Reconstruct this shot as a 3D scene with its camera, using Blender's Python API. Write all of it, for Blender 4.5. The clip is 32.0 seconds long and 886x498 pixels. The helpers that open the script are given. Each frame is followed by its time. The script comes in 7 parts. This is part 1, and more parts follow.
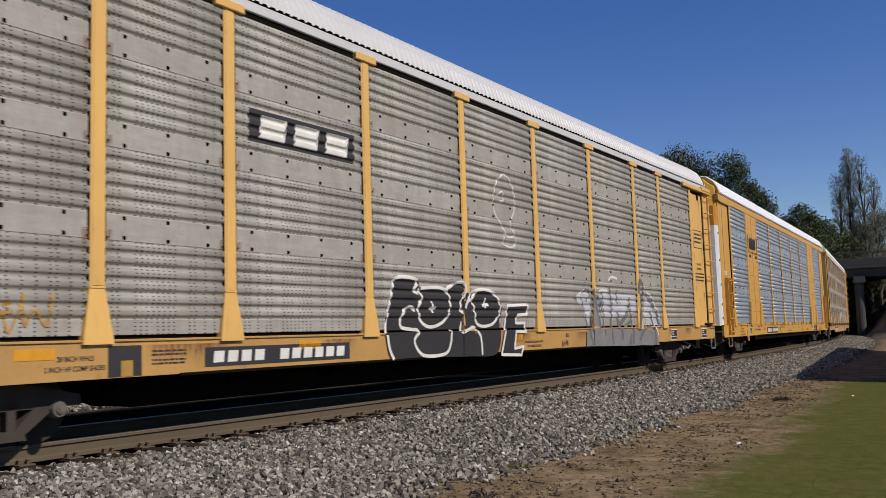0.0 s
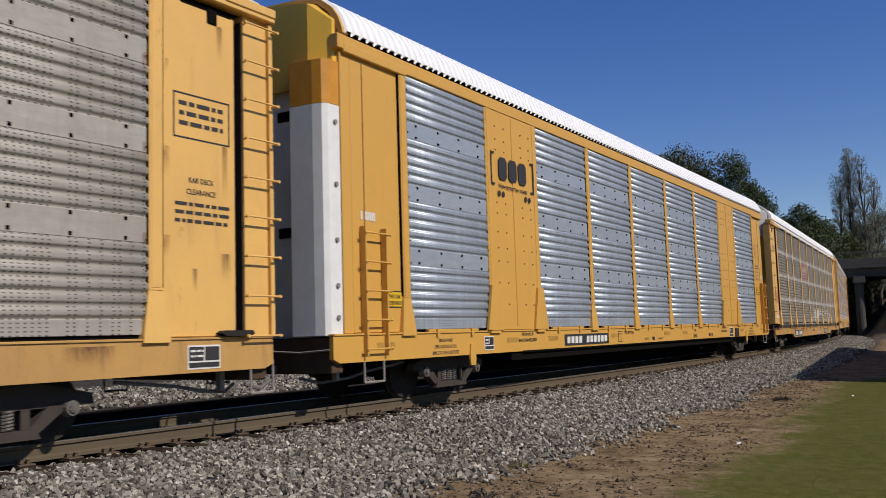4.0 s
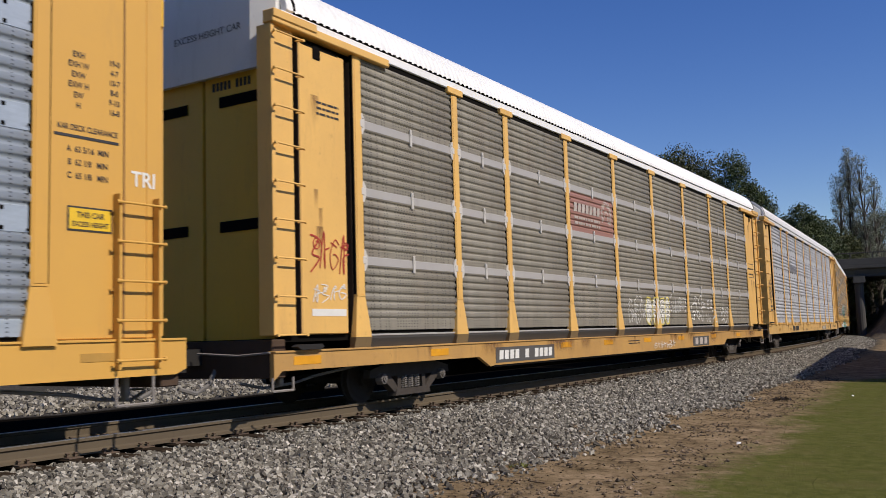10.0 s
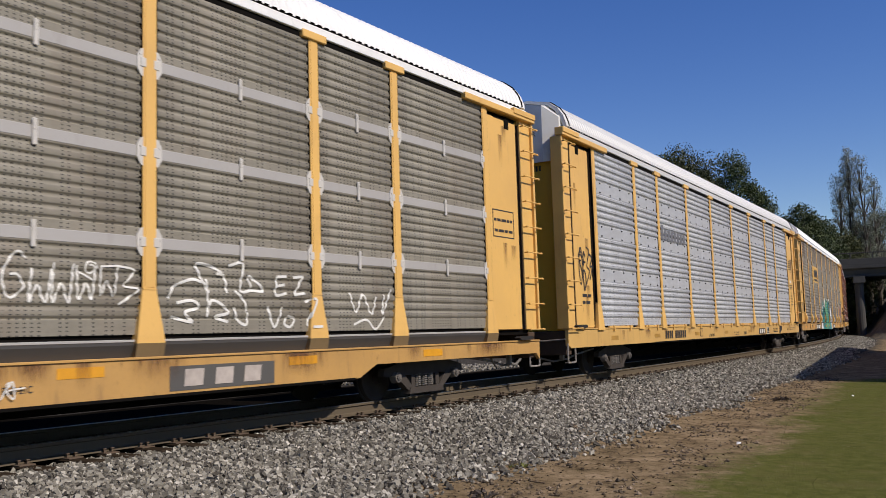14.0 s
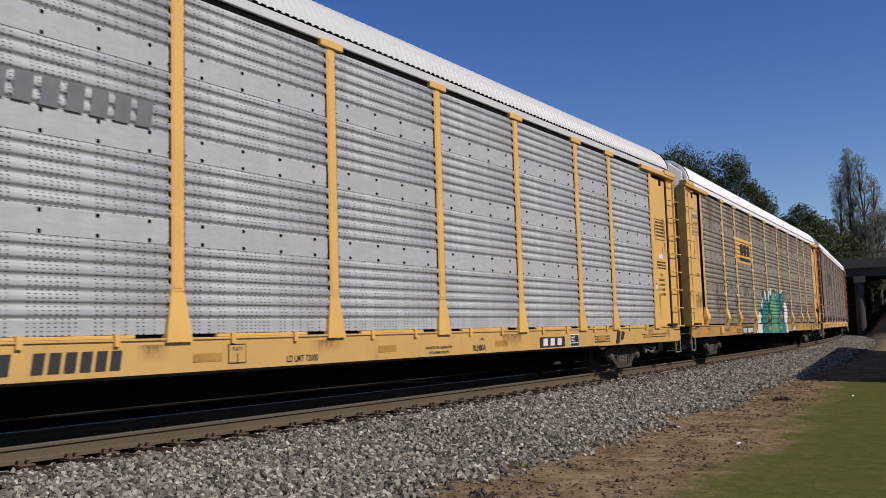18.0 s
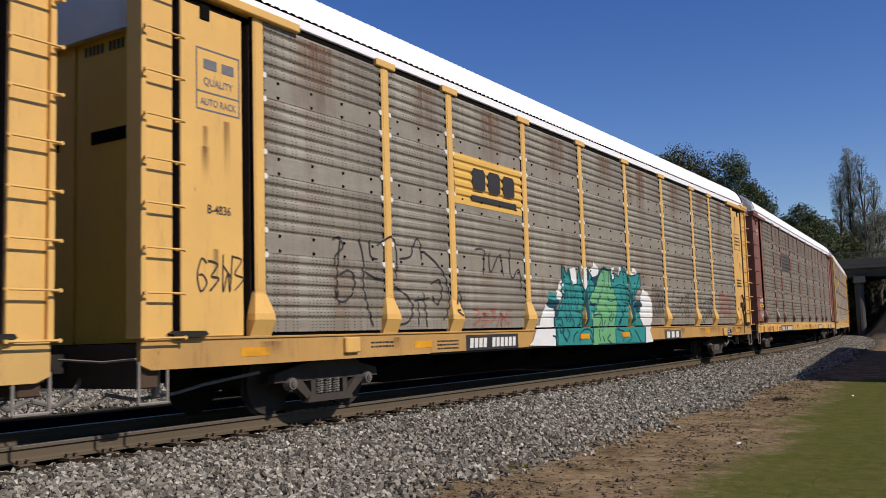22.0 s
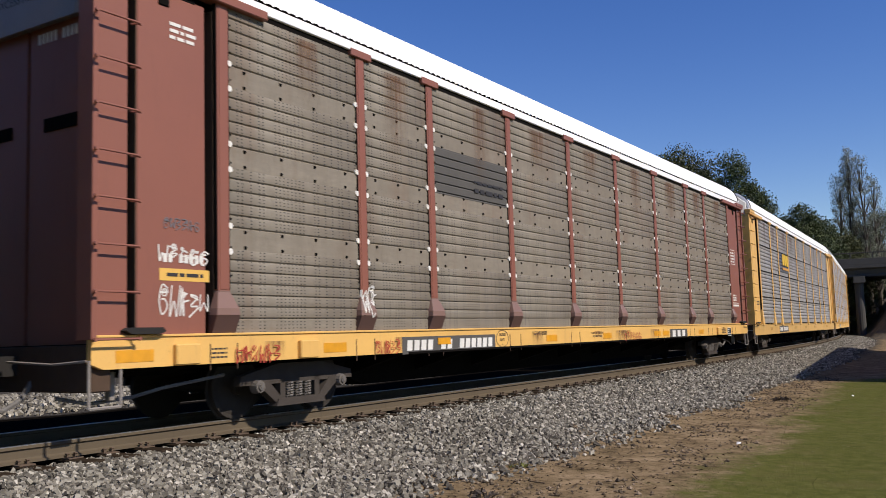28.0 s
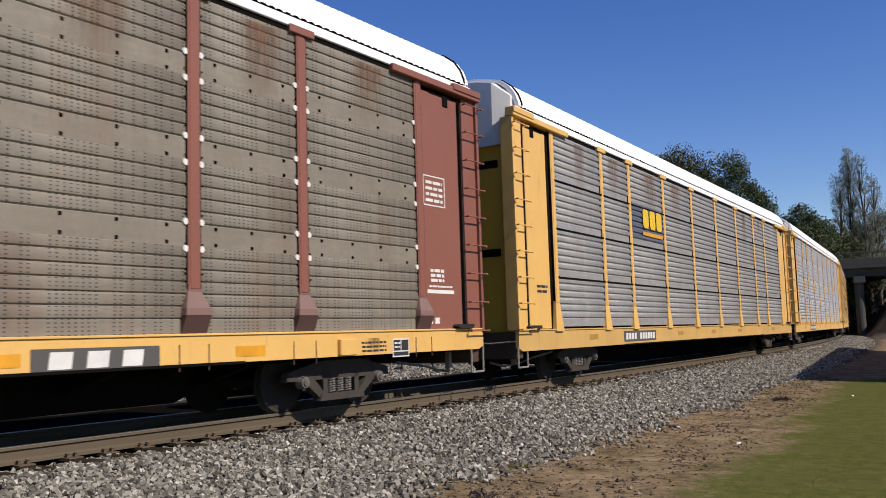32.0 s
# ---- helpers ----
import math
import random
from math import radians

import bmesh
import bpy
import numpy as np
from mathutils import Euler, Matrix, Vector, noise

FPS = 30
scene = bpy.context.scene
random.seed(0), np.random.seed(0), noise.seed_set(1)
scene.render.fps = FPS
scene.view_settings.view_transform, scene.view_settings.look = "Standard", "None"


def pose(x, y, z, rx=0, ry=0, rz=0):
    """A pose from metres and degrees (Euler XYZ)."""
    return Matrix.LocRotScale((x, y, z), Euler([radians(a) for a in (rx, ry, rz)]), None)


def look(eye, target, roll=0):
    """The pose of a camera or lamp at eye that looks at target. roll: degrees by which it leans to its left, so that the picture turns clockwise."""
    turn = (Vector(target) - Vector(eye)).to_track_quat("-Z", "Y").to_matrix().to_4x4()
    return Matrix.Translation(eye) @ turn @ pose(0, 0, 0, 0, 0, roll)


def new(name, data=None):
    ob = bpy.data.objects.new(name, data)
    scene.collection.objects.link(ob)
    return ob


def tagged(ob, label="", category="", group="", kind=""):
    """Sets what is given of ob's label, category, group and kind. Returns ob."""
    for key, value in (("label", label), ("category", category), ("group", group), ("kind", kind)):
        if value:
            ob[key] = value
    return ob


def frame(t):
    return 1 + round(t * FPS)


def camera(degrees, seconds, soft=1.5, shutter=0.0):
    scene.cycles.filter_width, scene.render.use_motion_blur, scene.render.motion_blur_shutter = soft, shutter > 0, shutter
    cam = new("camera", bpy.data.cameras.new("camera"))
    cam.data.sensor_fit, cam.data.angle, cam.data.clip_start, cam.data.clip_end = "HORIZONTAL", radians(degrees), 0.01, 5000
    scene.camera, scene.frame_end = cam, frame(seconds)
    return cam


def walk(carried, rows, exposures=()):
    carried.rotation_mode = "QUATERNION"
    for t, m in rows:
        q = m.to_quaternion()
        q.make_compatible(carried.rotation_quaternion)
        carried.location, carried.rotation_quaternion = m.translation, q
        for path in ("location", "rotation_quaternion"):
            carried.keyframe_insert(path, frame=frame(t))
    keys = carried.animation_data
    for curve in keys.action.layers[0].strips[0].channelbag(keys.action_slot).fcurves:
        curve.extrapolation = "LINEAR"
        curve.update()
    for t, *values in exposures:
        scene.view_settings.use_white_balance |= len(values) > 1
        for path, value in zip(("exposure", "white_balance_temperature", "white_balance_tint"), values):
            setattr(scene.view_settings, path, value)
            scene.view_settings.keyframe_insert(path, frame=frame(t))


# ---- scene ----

# World: metres, z = 0 at the top of the rails. The track passes in front of the camera and bends gently away in the distance.
H, PITCH, ROLL, FOV = 1.006, 5.49, 1.73, 52.45
PSI, D, S0, K = radians(33.39), 9.682, 9.9, 0.00198      # heading of the track, its distance, where the bend begins, its curvature
SPEED, SLOWING = 4.868, -0.0066                        # metres per second at 16 s, and its change
U0, N0 = Vector((math.sin(PSI), math.cos(PSI))), Vector((math.cos(PSI), -math.sin(PSI)))

cam = camera(FOV, 32.0, soft=0.75, shutter=0.2)
here = pose(0, 0, H, 90 + PITCH, ROLL, 0)
walk(cam, [(0, here), (32, here)], exposures=[(t, e, 6500, 15) for t, e in ((0, -0.12), (5, -0.1), (10, 0.05), (14, 0.06), (18, -0.1), (22, -0.02), (24.5, 0.06), (27, 0.2), (32, 0.22))])


def track(s, off=0.0):
    """The place at s metres along the track, off metres to its right (the camera's side)."""
    base = -D * N0
    if s <= S0:
        p = base + U0 * s + N0 * off
    else:
        a = (s - S0) * K
        p = base + U0 * S0 + U0 * (math.sin(a) / K) - N0 * ((1 - math.cos(a)) / K) + off * (math.cos(a) * N0 + math.sin(a) * U0)
    return p


def heading(s):
    """The track's heading at s, as an angle from the x axis."""
    a = max(0.0, s - S0) * K
    return math.pi / 2 - PSI + a


# ---- light ----
SUN_EL = radians(41)
SUN_DIR = Vector((N0.x * math.cos(SUN_EL), N0.y * math.cos(SUN_EL), math.sin(SUN_EL)))
world = bpy.data.worlds.new("world")
scene.world = world
world.use_nodes = True
wt = world.node_tree
sky = wt.nodes.new("ShaderNodeTexSky")
sky.sky_type, sky.sun_disc = "NISHITA", False
sky.sun_elevation, sky.sun_rotation = SUN_EL, math.atan2(N0.x, N0.y)
sky.air_density, sky.dust_density, sky.ozone_density = 1.0, 0.0, 3.0
deep = wt.nodes.new("ShaderNodeHueSaturation")
deep.inputs["Hue"].default_value = 0.518
deep.inputs["Saturation"].default_value = 1.3
wt.links.new(sky.outputs[0], deep.inputs["Color"])
wt.links.new(deep.outputs[0], wt.nodes["Background"].inputs[0])
wt.nodes["Background"].inputs[1].default_value = 0.101
sun = new("sun", bpy.data.lights.new("sun", "SUN"))
sun.data.energy, sun.data.angle, sun.data.color = 4.25, radians(0.55), (1.0, 0.93, 0.80)
sun.matrix_world = look(SUN_DIR * 200, (0, 0, 0))


# ---- materials ----
class Nodes:
    """A small helper that wires shader nodes."""

    def __init__(self, name, loose=False):
        self.m = bpy.data.materials.new(name)
        self.m.use_nodes = True
        self.t = self.m.node_tree
        self.bsdf = self.t.nodes["Principled BSDF"]
        self.tc = self.t.nodes.new("ShaderNodeTexCoord")
        self.loose, self.shift = loose, None

    def node(self, kind, **props):
        n = self.t.nodes.new(kind)
        for k, v in props.items():
            n.inputs[k].default_value = v
        return n

    def wire(self, a, b):
        self.t.links.new(a, b)

    def coords(self, scale=(1, 1, 1), space="Object"):
        m = self.t.nodes.new("ShaderNodeMapping")
        m.inputs["Scale"].default_value = scale
        if self.loose:
            if self.shift is None:
                info = self.t.nodes.new("ShaderNodeObjectInfo")
                self.shift = self.math("MULTIPLY", info.outputs["Random"], 57.0)
            self.wire(self.shift, m.inputs["Location"])
        self.wire(self.tc.outputs[space], m.inputs["Vector"])
        return m.outputs[0]

    def noise(self, scale, stretch=(1, 1, 1), detail=4.0, rough=0.6):
        n = self.node("ShaderNodeTexNoise", Scale=scale, Detail=detail, Roughness=rough)
        self.wire(self.coords(stretch), n.inputs["Vector"])
        return n.outputs["Fac"]

    def ramp(self, fac, stops):
        r = self.t.nodes.new("ShaderNodeValToRGB")
        e = r.color_ramp.elements
        while len(e) < len(stops):
            e.new(0.5)
        for i, (p, c) in enumerate(stops):
            e[i].position = p
            e[i].color = (*c, 1) if not isinstance(c, float) else (c, c, c, 1)
        self.wire(fac, r.inputs["Fac"])
        return r.outputs["Color"]

    def mix(self, fac, a, b, how="MIX"):
        n = self.t.nodes.new("ShaderNodeMix")
        n.data_type, n.blend_type = "RGBA", how
        for sock, val in ((n.inputs["Factor"], fac), (n.inputs["A"], a), (n.inputs["B"], b)):
            if isinstance(val, (int, float)):
                sock.default_value = val if sock.type == "VALUE" else (val, val, val, 1)
            elif isinstance(val, tuple):
                sock.default_value = (*val, 1)
            else:
                self.wire(val, sock)
        return n.outputs["Result"]

    def math(self, op, a, b=0.0):
        n = self.t.nodes.new("ShaderNodeMath")
        n.operation = op
        for sock, val in ((n.inputs[0], a), (n.inputs[1], b)):
            if isinstance(val, (int, float)):
                sock.default_value = val
            else:
                self.wire(val, sock)
        return n.outputs[0]

    def bump(self, height, strength=0.3, dist=0.01):
        b = self.node("ShaderNodeBump", Strength=strength, Distance=dist)
        self.wire(height, b.inputs["Height"])
        self.wire(b.outputs[0], self.bsdf.inputs["Normal"])

    def done(self, colour=None, rough=0.6, metal=0.0, spec=0.5):
        if colour is not None:
            if isinstance(colour, tuple):
                self.bsdf.inputs["Base Color"].default_value = (*colour, 1)
            else:
                self.wire(colour, self.bsdf.inputs["Base Color"])
        for key, val in (("Roughness", rough), ("Metallic", metal), ("Specular IOR Level", spec)):
            if isinstance(val, (int, float)):
                self.bsdf.inputs[key].default_value = val
            else:
                self.wire(val, self.bsdf.inputs[key])
        return self.m


def paint(name, base, dirt, amount=0.5, rust=0.0, rough=0.5, spec=0.4):
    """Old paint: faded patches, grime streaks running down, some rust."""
    n = Nodes(name, True)
    patch = n.ramp(n.noise(0.9, detail=5.0), [(0.35, 0.0), (0.75, 1.0)])
    streak = n.ramp(n.noise(2.2, (1.8, 1.8, 0.3), 6.0, 0.75), [(0.56, 0.0), (0.78, 1.0)])
    f = n.math("MULTIPLY", n.math("ADD", n.math("MULTIPLY", patch, 0.42), n.math("MULTIPLY", streak, 0.7)), amount)
    c = n.mix(f, base, dirt)
    if rust:
        spots = n.ramp(n.noise(5.0, (1.5, 1.5, 0.5), 8.0, 0.75), [(0.62, 0.0), (0.72, 1.0)])
        c = n.mix(n.math("MULTIPLY", spots, rust), c, (0.13, 0.055, 0.025))
    fine = n.ramp(n.noise(38.0, (1, 1, 0.6), 4.0, 0.7), [(0.55, 0.0), (0.8, 1.0)])
    c = n.mix(n.math("MULTIPLY", fine, 0.35 * amount), c, dirt)
    n.bump(n.noise(30.0, detail=3.0), 0.08, 0.004)
    return n.done(c, rough, 0.0, spec)


def plain(name, base, rough=0.6, metal=0.0, vary=0.25, spec=0.5):
    n = Nodes(name)
    dark = tuple(v * (1 - vary) for v in base)
    c = n.mix(n.ramp(n.noise(4.0, detail=6.0), [(0.3, 0.0), (0.7, 1.0)]), base, dark)
    n.bump(n.noise(40.0), 0.1, 0.003)
    return n.done(c, rough, metal, spec)


def sheet_metal(name, base, dark, metal, rough, grime=0.5, rust=0.0, holes=0.95):
    """Galvanised, perforated side sheets: spangle, grime streaks, rows of small holes."""
    n = Nodes(name, True)
    spangle = n.noise(9.0, (0.4, 1, 1.6), 6.0, 0.7)
    c = n.mix(n.ramp(spangle, [(0.3, 0.0), (0.75, 1.0)]), base, tuple(0.72 * v for v in base))
    streak = n.ramp(n.noise(1.7, (1.6, 1, 0.22), 6.0, 0.7), [(0.38, 0.0), (0.75, 1.0)])
    c = n.mix(n.math("MULTIPLY", streak, grime), c, dark)
    band = n.ramp(n.noise(1.0, (0.15, 0.15, 6.0), 3.0), [(0.4, 0.0), (0.65, 1.0)])
    c = n.mix(n.math("MULTIPLY", band, grime * 0.4), c, dark)
    if rust:
        r = n.ramp(n.noise(0.8, (1.6, 1, 0.3), 5.0, 0.65), [(0.52, 0.0), (0.72, 1.0)])
        c = n.mix(n.math("MULTIPLY", r, rust), c, (0.16, 0.075, 0.035))
    info = n.t.nodes.new("ShaderNodeObjectInfo")
    c = n.mix(n.math("MULTIPLY", info.outputs["Random"], 0.3), c, dark)
    spot = n.ramp(n.noise(14.0, (1, 1, 0.5), 6.0, 0.75), [(0.52, 0.0), (0.75, 1.0)])
    c = n.mix(n.math("MULTIPLY", spot, grime * 0.6), c, tuple(0.7 * v for v in dark))
    # small punched holes in uneven groups of columns, none in the flat lapped bands
    sep = n.t.nodes.new("ShaderNodeSeparateXYZ")
    n.wire(n.tc.outputs["Object"], sep.inputs[0])
    cx = n.math("MULTIPLY", sep.outputs["X"], 13.0)
    fx = n.math("FRACT", cx)
    fz = n.math("FRACT", n.math("MULTIPLY", sep.outputs["Z"], 24.0))
    pick = n.t.nodes.new("ShaderNodeTexWhiteNoise")
    pick.noise_dimensions = "1D"
    n.wire(n.math("FLOOR", cx), pick.inputs["W"])
    dot = n.math("MULTIPLY", n.math("LESS_THAN", fx, 0.36), n.math("LESS_THAN", fz, 0.32))
    gate = n.math("LESS_THAN", pick.outputs["Value"], 0.6)
    lap = n.math("GREATER_THAN", n.math("ABSOLUTE", n.math("ADD", sep.outputs["Y"], 0.013)), 0.0008)
    worn = n.ramp(n.noise(2.6, (3.0, 1, 0.8), 3.0), [(0.30, 0.0), (0.42, 1.0)])
    dot = n.math("MULTIPLY", n.math("MULTIPLY", n.math("MULTIPLY", n.math("MULTIPLY", dot, gate), lap), worn), holes)
    c = n.mix(dot, c, (0.012, 0.012, 0.012))
    n.bump(spangle, 0.1, 0.004)
    return n.done(c, rough, metal)


YELLOW = paint("yellow_paint", (0.72, 0.43, 0.12), (0.34, 0.19, 0.08), 0.62, 0.5)
YELLOW_NEW = paint("fresh_yellow_paint", (0.60, 0.33, 0.065), (0.42, 0.24, 0.075), 0.45)
YELLOW_OLD = paint("rusty_yellow_paint", (0.50, 0.285, 0.085), (0.17, 0.098, 0.052), 0.9, 0.8)
YELLOW_END = paint("end_door_yellow", (0.70, 0.42, 0.045), (0.30, 0.18, 0.05), 0.5, 0.2)
# shade colour of slots and end sills; also the brake gear and seams
SHADE_BROWN = plain("shade_brown_and_iron", (0.07, 0.04, 0.022), 0.9)
RED_PAINT = paint("red_oxide_paint", (0.24, 0.09, 0.06), (0.14, 0.06, 0.045), 0.5, 0.2)
BLACK = plain("black_underframe_and_shade", (0.007, 0.006, 0.005), 1.0, spec=0.08)
STEEL_DARK = plain("grimy_steel", (0.014, 0.012, 0.010), 0.9)
FRAME_STEEL = plain("dusty_side_frame", (0.06, 0.05, 0.042), 0.9, spec=0.2)
BEARING = plain("dusty_bearing_steel", (0.13, 0.115, 0.10), 0.75)
RAIL_WEB = paint("rusty_rail_side", (0.115, 0.09, 0.06), (0.065, 0.05, 0.034), 0.8, 0.25, 0.95, 0.1)
RAIL_HEAD = plain("polished_rail_head", (0.55, 0.54, 0.52), 0.42, 1.0, 0.1)
WHITE = plain("white_paint", (0.75, 0.75, 0.72), 0.5, 0.0, 0.12)
WHITE_MARK = plain("white_marking", (0.72, 0.70, 0.64), 0.6, 0.0, 0.15)
BLACK_MARK = plain("black_marking", (0.03, 0.028, 0.028), 0.6, 0.0, 0.2)
ROOF_WHITE = paint("white_roof", (0.88, 0.88, 0.87), (0.66, 0.65, 0.63), 0.22, 0.03, 0.45)
ROOF_GREY = paint("galvanised_roof", (0.58, 0.575, 0.555), (0.40, 0.385, 0.36), 0.5, 0.1, 0.45)
ROOF_WORN = paint("worn_white_roof", (0.80, 0.79, 0.76), (0.45, 0.43, 0.39), 0.6, 0.2, 0.45)


# ---- mesh helpers ----
class MB:
    """Collects vertices and faces of one mesh."""

    def __init__(self):
        self.v, self.f, self.smooth = [], [], False

    def add(self, v, f):
        o = len(self.v)
        self.v += [tuple(p) for p in v]
        self.f += [tuple(i + o for i in q) for q in f]
        return self

    def box(self, x0, x1, y0, y1, z0, z1):
        return self.add([(x0, y0, z0), (x1, y0, z0), (x1, y1, z0), (x0, y1, z0), (x0, y0, z1), (x1, y0, z1), (x1, y1, z1), (x0, y1, z1)],
                        [(0, 3, 2, 1), (4, 5, 6, 7), (0, 1, 5, 4), (1, 2, 6, 5), (2, 3, 7, 6), (3, 0, 4, 7)])

    def bar(self, x0, x1, y0, y1, z0, z1, c=0.008):
        """A box with chamfered edges, long or short."""
        X, Y, Z = (x0, x0 + c, x1 - c, x1), (y0, y0 + c, y1 - c, y1), (z0, z0 + c, z1 - c, z1)
        v, idx = [], {}
        for i in range(4):
            for j in range(4):
                for k in range(4):
                    if (i in (0, 3)) + (j in (0, 3)) + (k in (0, 3)) == 1:
                        idx[i, j, k] = len(v)
                        v.append((X[i], Y[j], Z[k]))
        f = []
        for a in (0, 3):
            r = lambda q: q if a == 3 else q[::-1]
            f.append(r((idx[a, 1, 1], idx[a, 2, 1], idx[a, 2, 2], idx[a, 1, 2])))
            f.append(r((idx[1, a, 1], idx[1, a, 2], idx[2, a, 2], idx[2, a, 1])))
            f.append(r((idx[1, 1, a], idx[2, 1, a], idx[2, 2, a], idx[1, 2, a])))
        for a in (0, 3):
            na = 1 if a == 0 else 2
            for b in (0, 3):
                nb = 1 if b == 0 else 2
                f.append((idx[a, nb, 1], idx[a, nb, 2], idx[na, b, 2], idx[na, b, 1]))
                f.append((idx[a, 1, nb], idx[a, 2, nb], idx[na, 2, b], idx[na, 1, b]))
                f.append((idx[1, a, nb], idx[2, a, nb], idx[2, na, b], idx[1, na, b]))
                for c2 in (0, 3):
                    nc = 1 if c2 == 0 else 2
                    f.append((idx[a, nb, nc], idx[na, b, nc], idx[na, nb, c2]))
        return self.add(v, f)

    def prism(self, pts, d0, d1, axis="y"):
        """A polygon (anticlockwise) in the plane across axis, pushed from d0 to d1."""
        put = {"y": lambda p, d: (p[0], d, p[1]), "x": lambda p, d: (d, p[0], p[1]), "z": lambda p, d: (p[0], p[1], d)}[axis]
        n = len(pts)
        v = [put(p, d0) for p in pts] + [put(p, d1) for p in pts]
        f = [tuple(range(n)), tuple(range(2 * n - 1, n - 1, -1))] + [(i, i + n, (i + 1) % n + n, (i + 1) % n) for i in range(n)]
        return self.add(v, f)

    def cyl(self, a, b, r, n=10, r2=None):
        a, b = Vector(a), Vector(b)
        d = (b - a).normalized()
        u = d.orthogonal().normalized()
        w = d.cross(u)
        r2 = r if r2 is None else r2
        ring = [(math.cos(2 * math.pi * i / n), math.sin(2 * math.pi * i / n)) for i in range(n)]
        v = [a + r * (c * u + s * w) for c, s in ring] + [b + r2 * (c * u + s * w) for c, s in ring]
        f = [tuple(range(n))[::-1], tuple(range(n, 2 * n))] + [(i, (i + 1) % n, (i + 1) % n + n, i + n) for i in range(n)]
        return self.add(v, f)

    def pipe(self, pts, r, n=6):
        for a, b in zip(pts, pts[1:]):
            self.cyl(a, b, r, n)
        return self

    def grid(self, rows, close=False):
        """Rows of points of one length, joined by quads."""
        m = len(rows[0])
        v = [p for r in rows for p in r]
        f = [(i * m + j, i * m + j + 1, (i + 1) * m + j + 1, (i + 1) * m + j) for i in range(len(rows) - 1) for j in range(m - 1)]
        return self.add(v, f)

    def mesh(self, name, mat, fix=True):
        me = bpy.data.meshes.new(name)
        me.from_pydata(self.v, [], self.f)
        if fix:
            bm = bmesh.new()
            bm.from_mesh(me)
            bmesh.ops.recalc_face_normals(bm, faces=bm.faces)
            bm.to_mesh(me)
            bm.free()
        if self.smooth:
            me.polygons.foreach_set("use_smooth", [True] * len(me.polygons))
        me.materials.append(mat)
        me.update()
        return me


def part(name, mb, mat, parent, label="", at=None):
    """One mesh object under a thing or a part. mb: an MB, or mesh data to share."""
    ob = new(name, mb.mesh(name, mat) if isinstance(mb, MB) else mb)
    ob.parent = parent
    if at is not None:
        ob.matrix_basis = at
    if label:
        ob["label"] = label
    return ob


def empty(name, m, label, category, group="", kind=""):
    ob = new(name)
    ob.empty_display_size = 0.2
    ob.matrix_basis = m
    return tagged(ob, label, category, group, kind)



# ---- the railcars ----
HALF, POST_X = 13.6, (-11.7, -8.9, -7.0, -4.2, -1.4, 1.4, 4.2, 7.0, 8.9, 11.7)
SILL_Z0, SILL_Z1, WALL_Z0, WALL_Z1 = 0.66, 1.04, 1.115, 5.22
FACE = 1.44                                      # the side sheets' plane, from the car's middle
ROOF_PROFILE = [(-1.50, 5.425), (-1.485, 5.51), (-1.42, 5.68), (-1.30, 5.85), (-1.10, 6.00), (-0.6, 6.10), (0, 6.13)]
POST_Y = 1.478                                   # the posts' face
CACHE, SPECS = {}, {}


def shared(key, make):
    if key not in CACHE:
        CACHE[key] = make()
    return CACHE[key]


def rib_shape(edge):
    """One rib of a side sheet: broad crest, narrow groove of that share of the pitch on each side."""
    return ((0.0, 0.0), (0.3 * edge, 0.1), (0.65 * edge, 0.6), (0.85 * edge, 0.92), (1.15 * edge, 1.0), (1 - 1.15 * edge, 1.0), (1 - 0.85 * edge, 0.92), (1 - 0.65 * edge, 0.6), (1 - 0.3 * edge, 0.1))


FLAT_FOOT = 0.17                                 # plain strip at the foot of the lowest sheets


def sheet_mesh(width, height, ribs, band, mat, depth=0.024, edge=0.24):
    """A corrugated side sheet with a flat lapped band along its lower edge; front towards -y."""
    def make():
        z, prof = 0.0, [(0.006, 0.0)]
        if band:
            prof += [(-0.013, 0.0), (-0.013, band), (0.0, band + 0.012)]
            z = band + 0.012
        else:
            prof += [(-0.009, 0.0), (-0.009, FLAT_FOOT - 0.01)]
            z = FLAT_FOOT
        pitch = (height - z) / ribs
        for i in range(ribs):
            prof += [(-depth * d, z + (i + f) * pitch) for f, d in rib_shape(edge)]
        prof += [(0.0, height), (0.03, height), (0.03, 0.0)]
        me = MB().prism(prof, -width / 2, width / 2, "x").mesh("side_sheet", mat)
        lip = band + 0.02 if band else FLAT_FOOT + 0.005
        me.polygons.foreach_set("use_smooth", [len(p.vertices) == 4 and p.center.y < 0.002 and p.center.z > lip for p in me.polygons])
        return me
    return shared(("sheet", round(width, 3), round(height, 3), ribs, band, depth, edge, mat.name), make)


def studs(mb, xs, zs, y, r):
    """Bolt heads standing out from the side at y."""
    for x in xs:
        for z in zs:
            mb.add([(x - r, y, z - r), (x + r, y, z - r), (x + r, y, z + r), (x - r, y, z + r), (x, y - 1.6 * r, z)], [(0, 1, 4), (1, 2, 4), (2, 3, 4), (3, 0, 4)])


def post_mesh(mat, w=0.19, flare=0.58, top=WALL_Z1 + 0.1):
    """The upper, nearly flush strip of a post."""
    def make():
        a, z1 = w / 2, SILL_Z1 + flare
        mb = MB().bar(-a, a, -POST_Y, -FACE + 0.02, z1, top, 0.005)
        mb.box(-a + 0.03, a - 0.03, -POST_Y - 0.006, -POST_Y, z1 + 0.02, top - 0.03)
        return mb.mesh("side_post", mat)
    return shared(("post", mat.name, w, flare), make)


GUSSET_Y, DEEP_Y = 1.515, 1.56                    # how far the posts' feet lean out


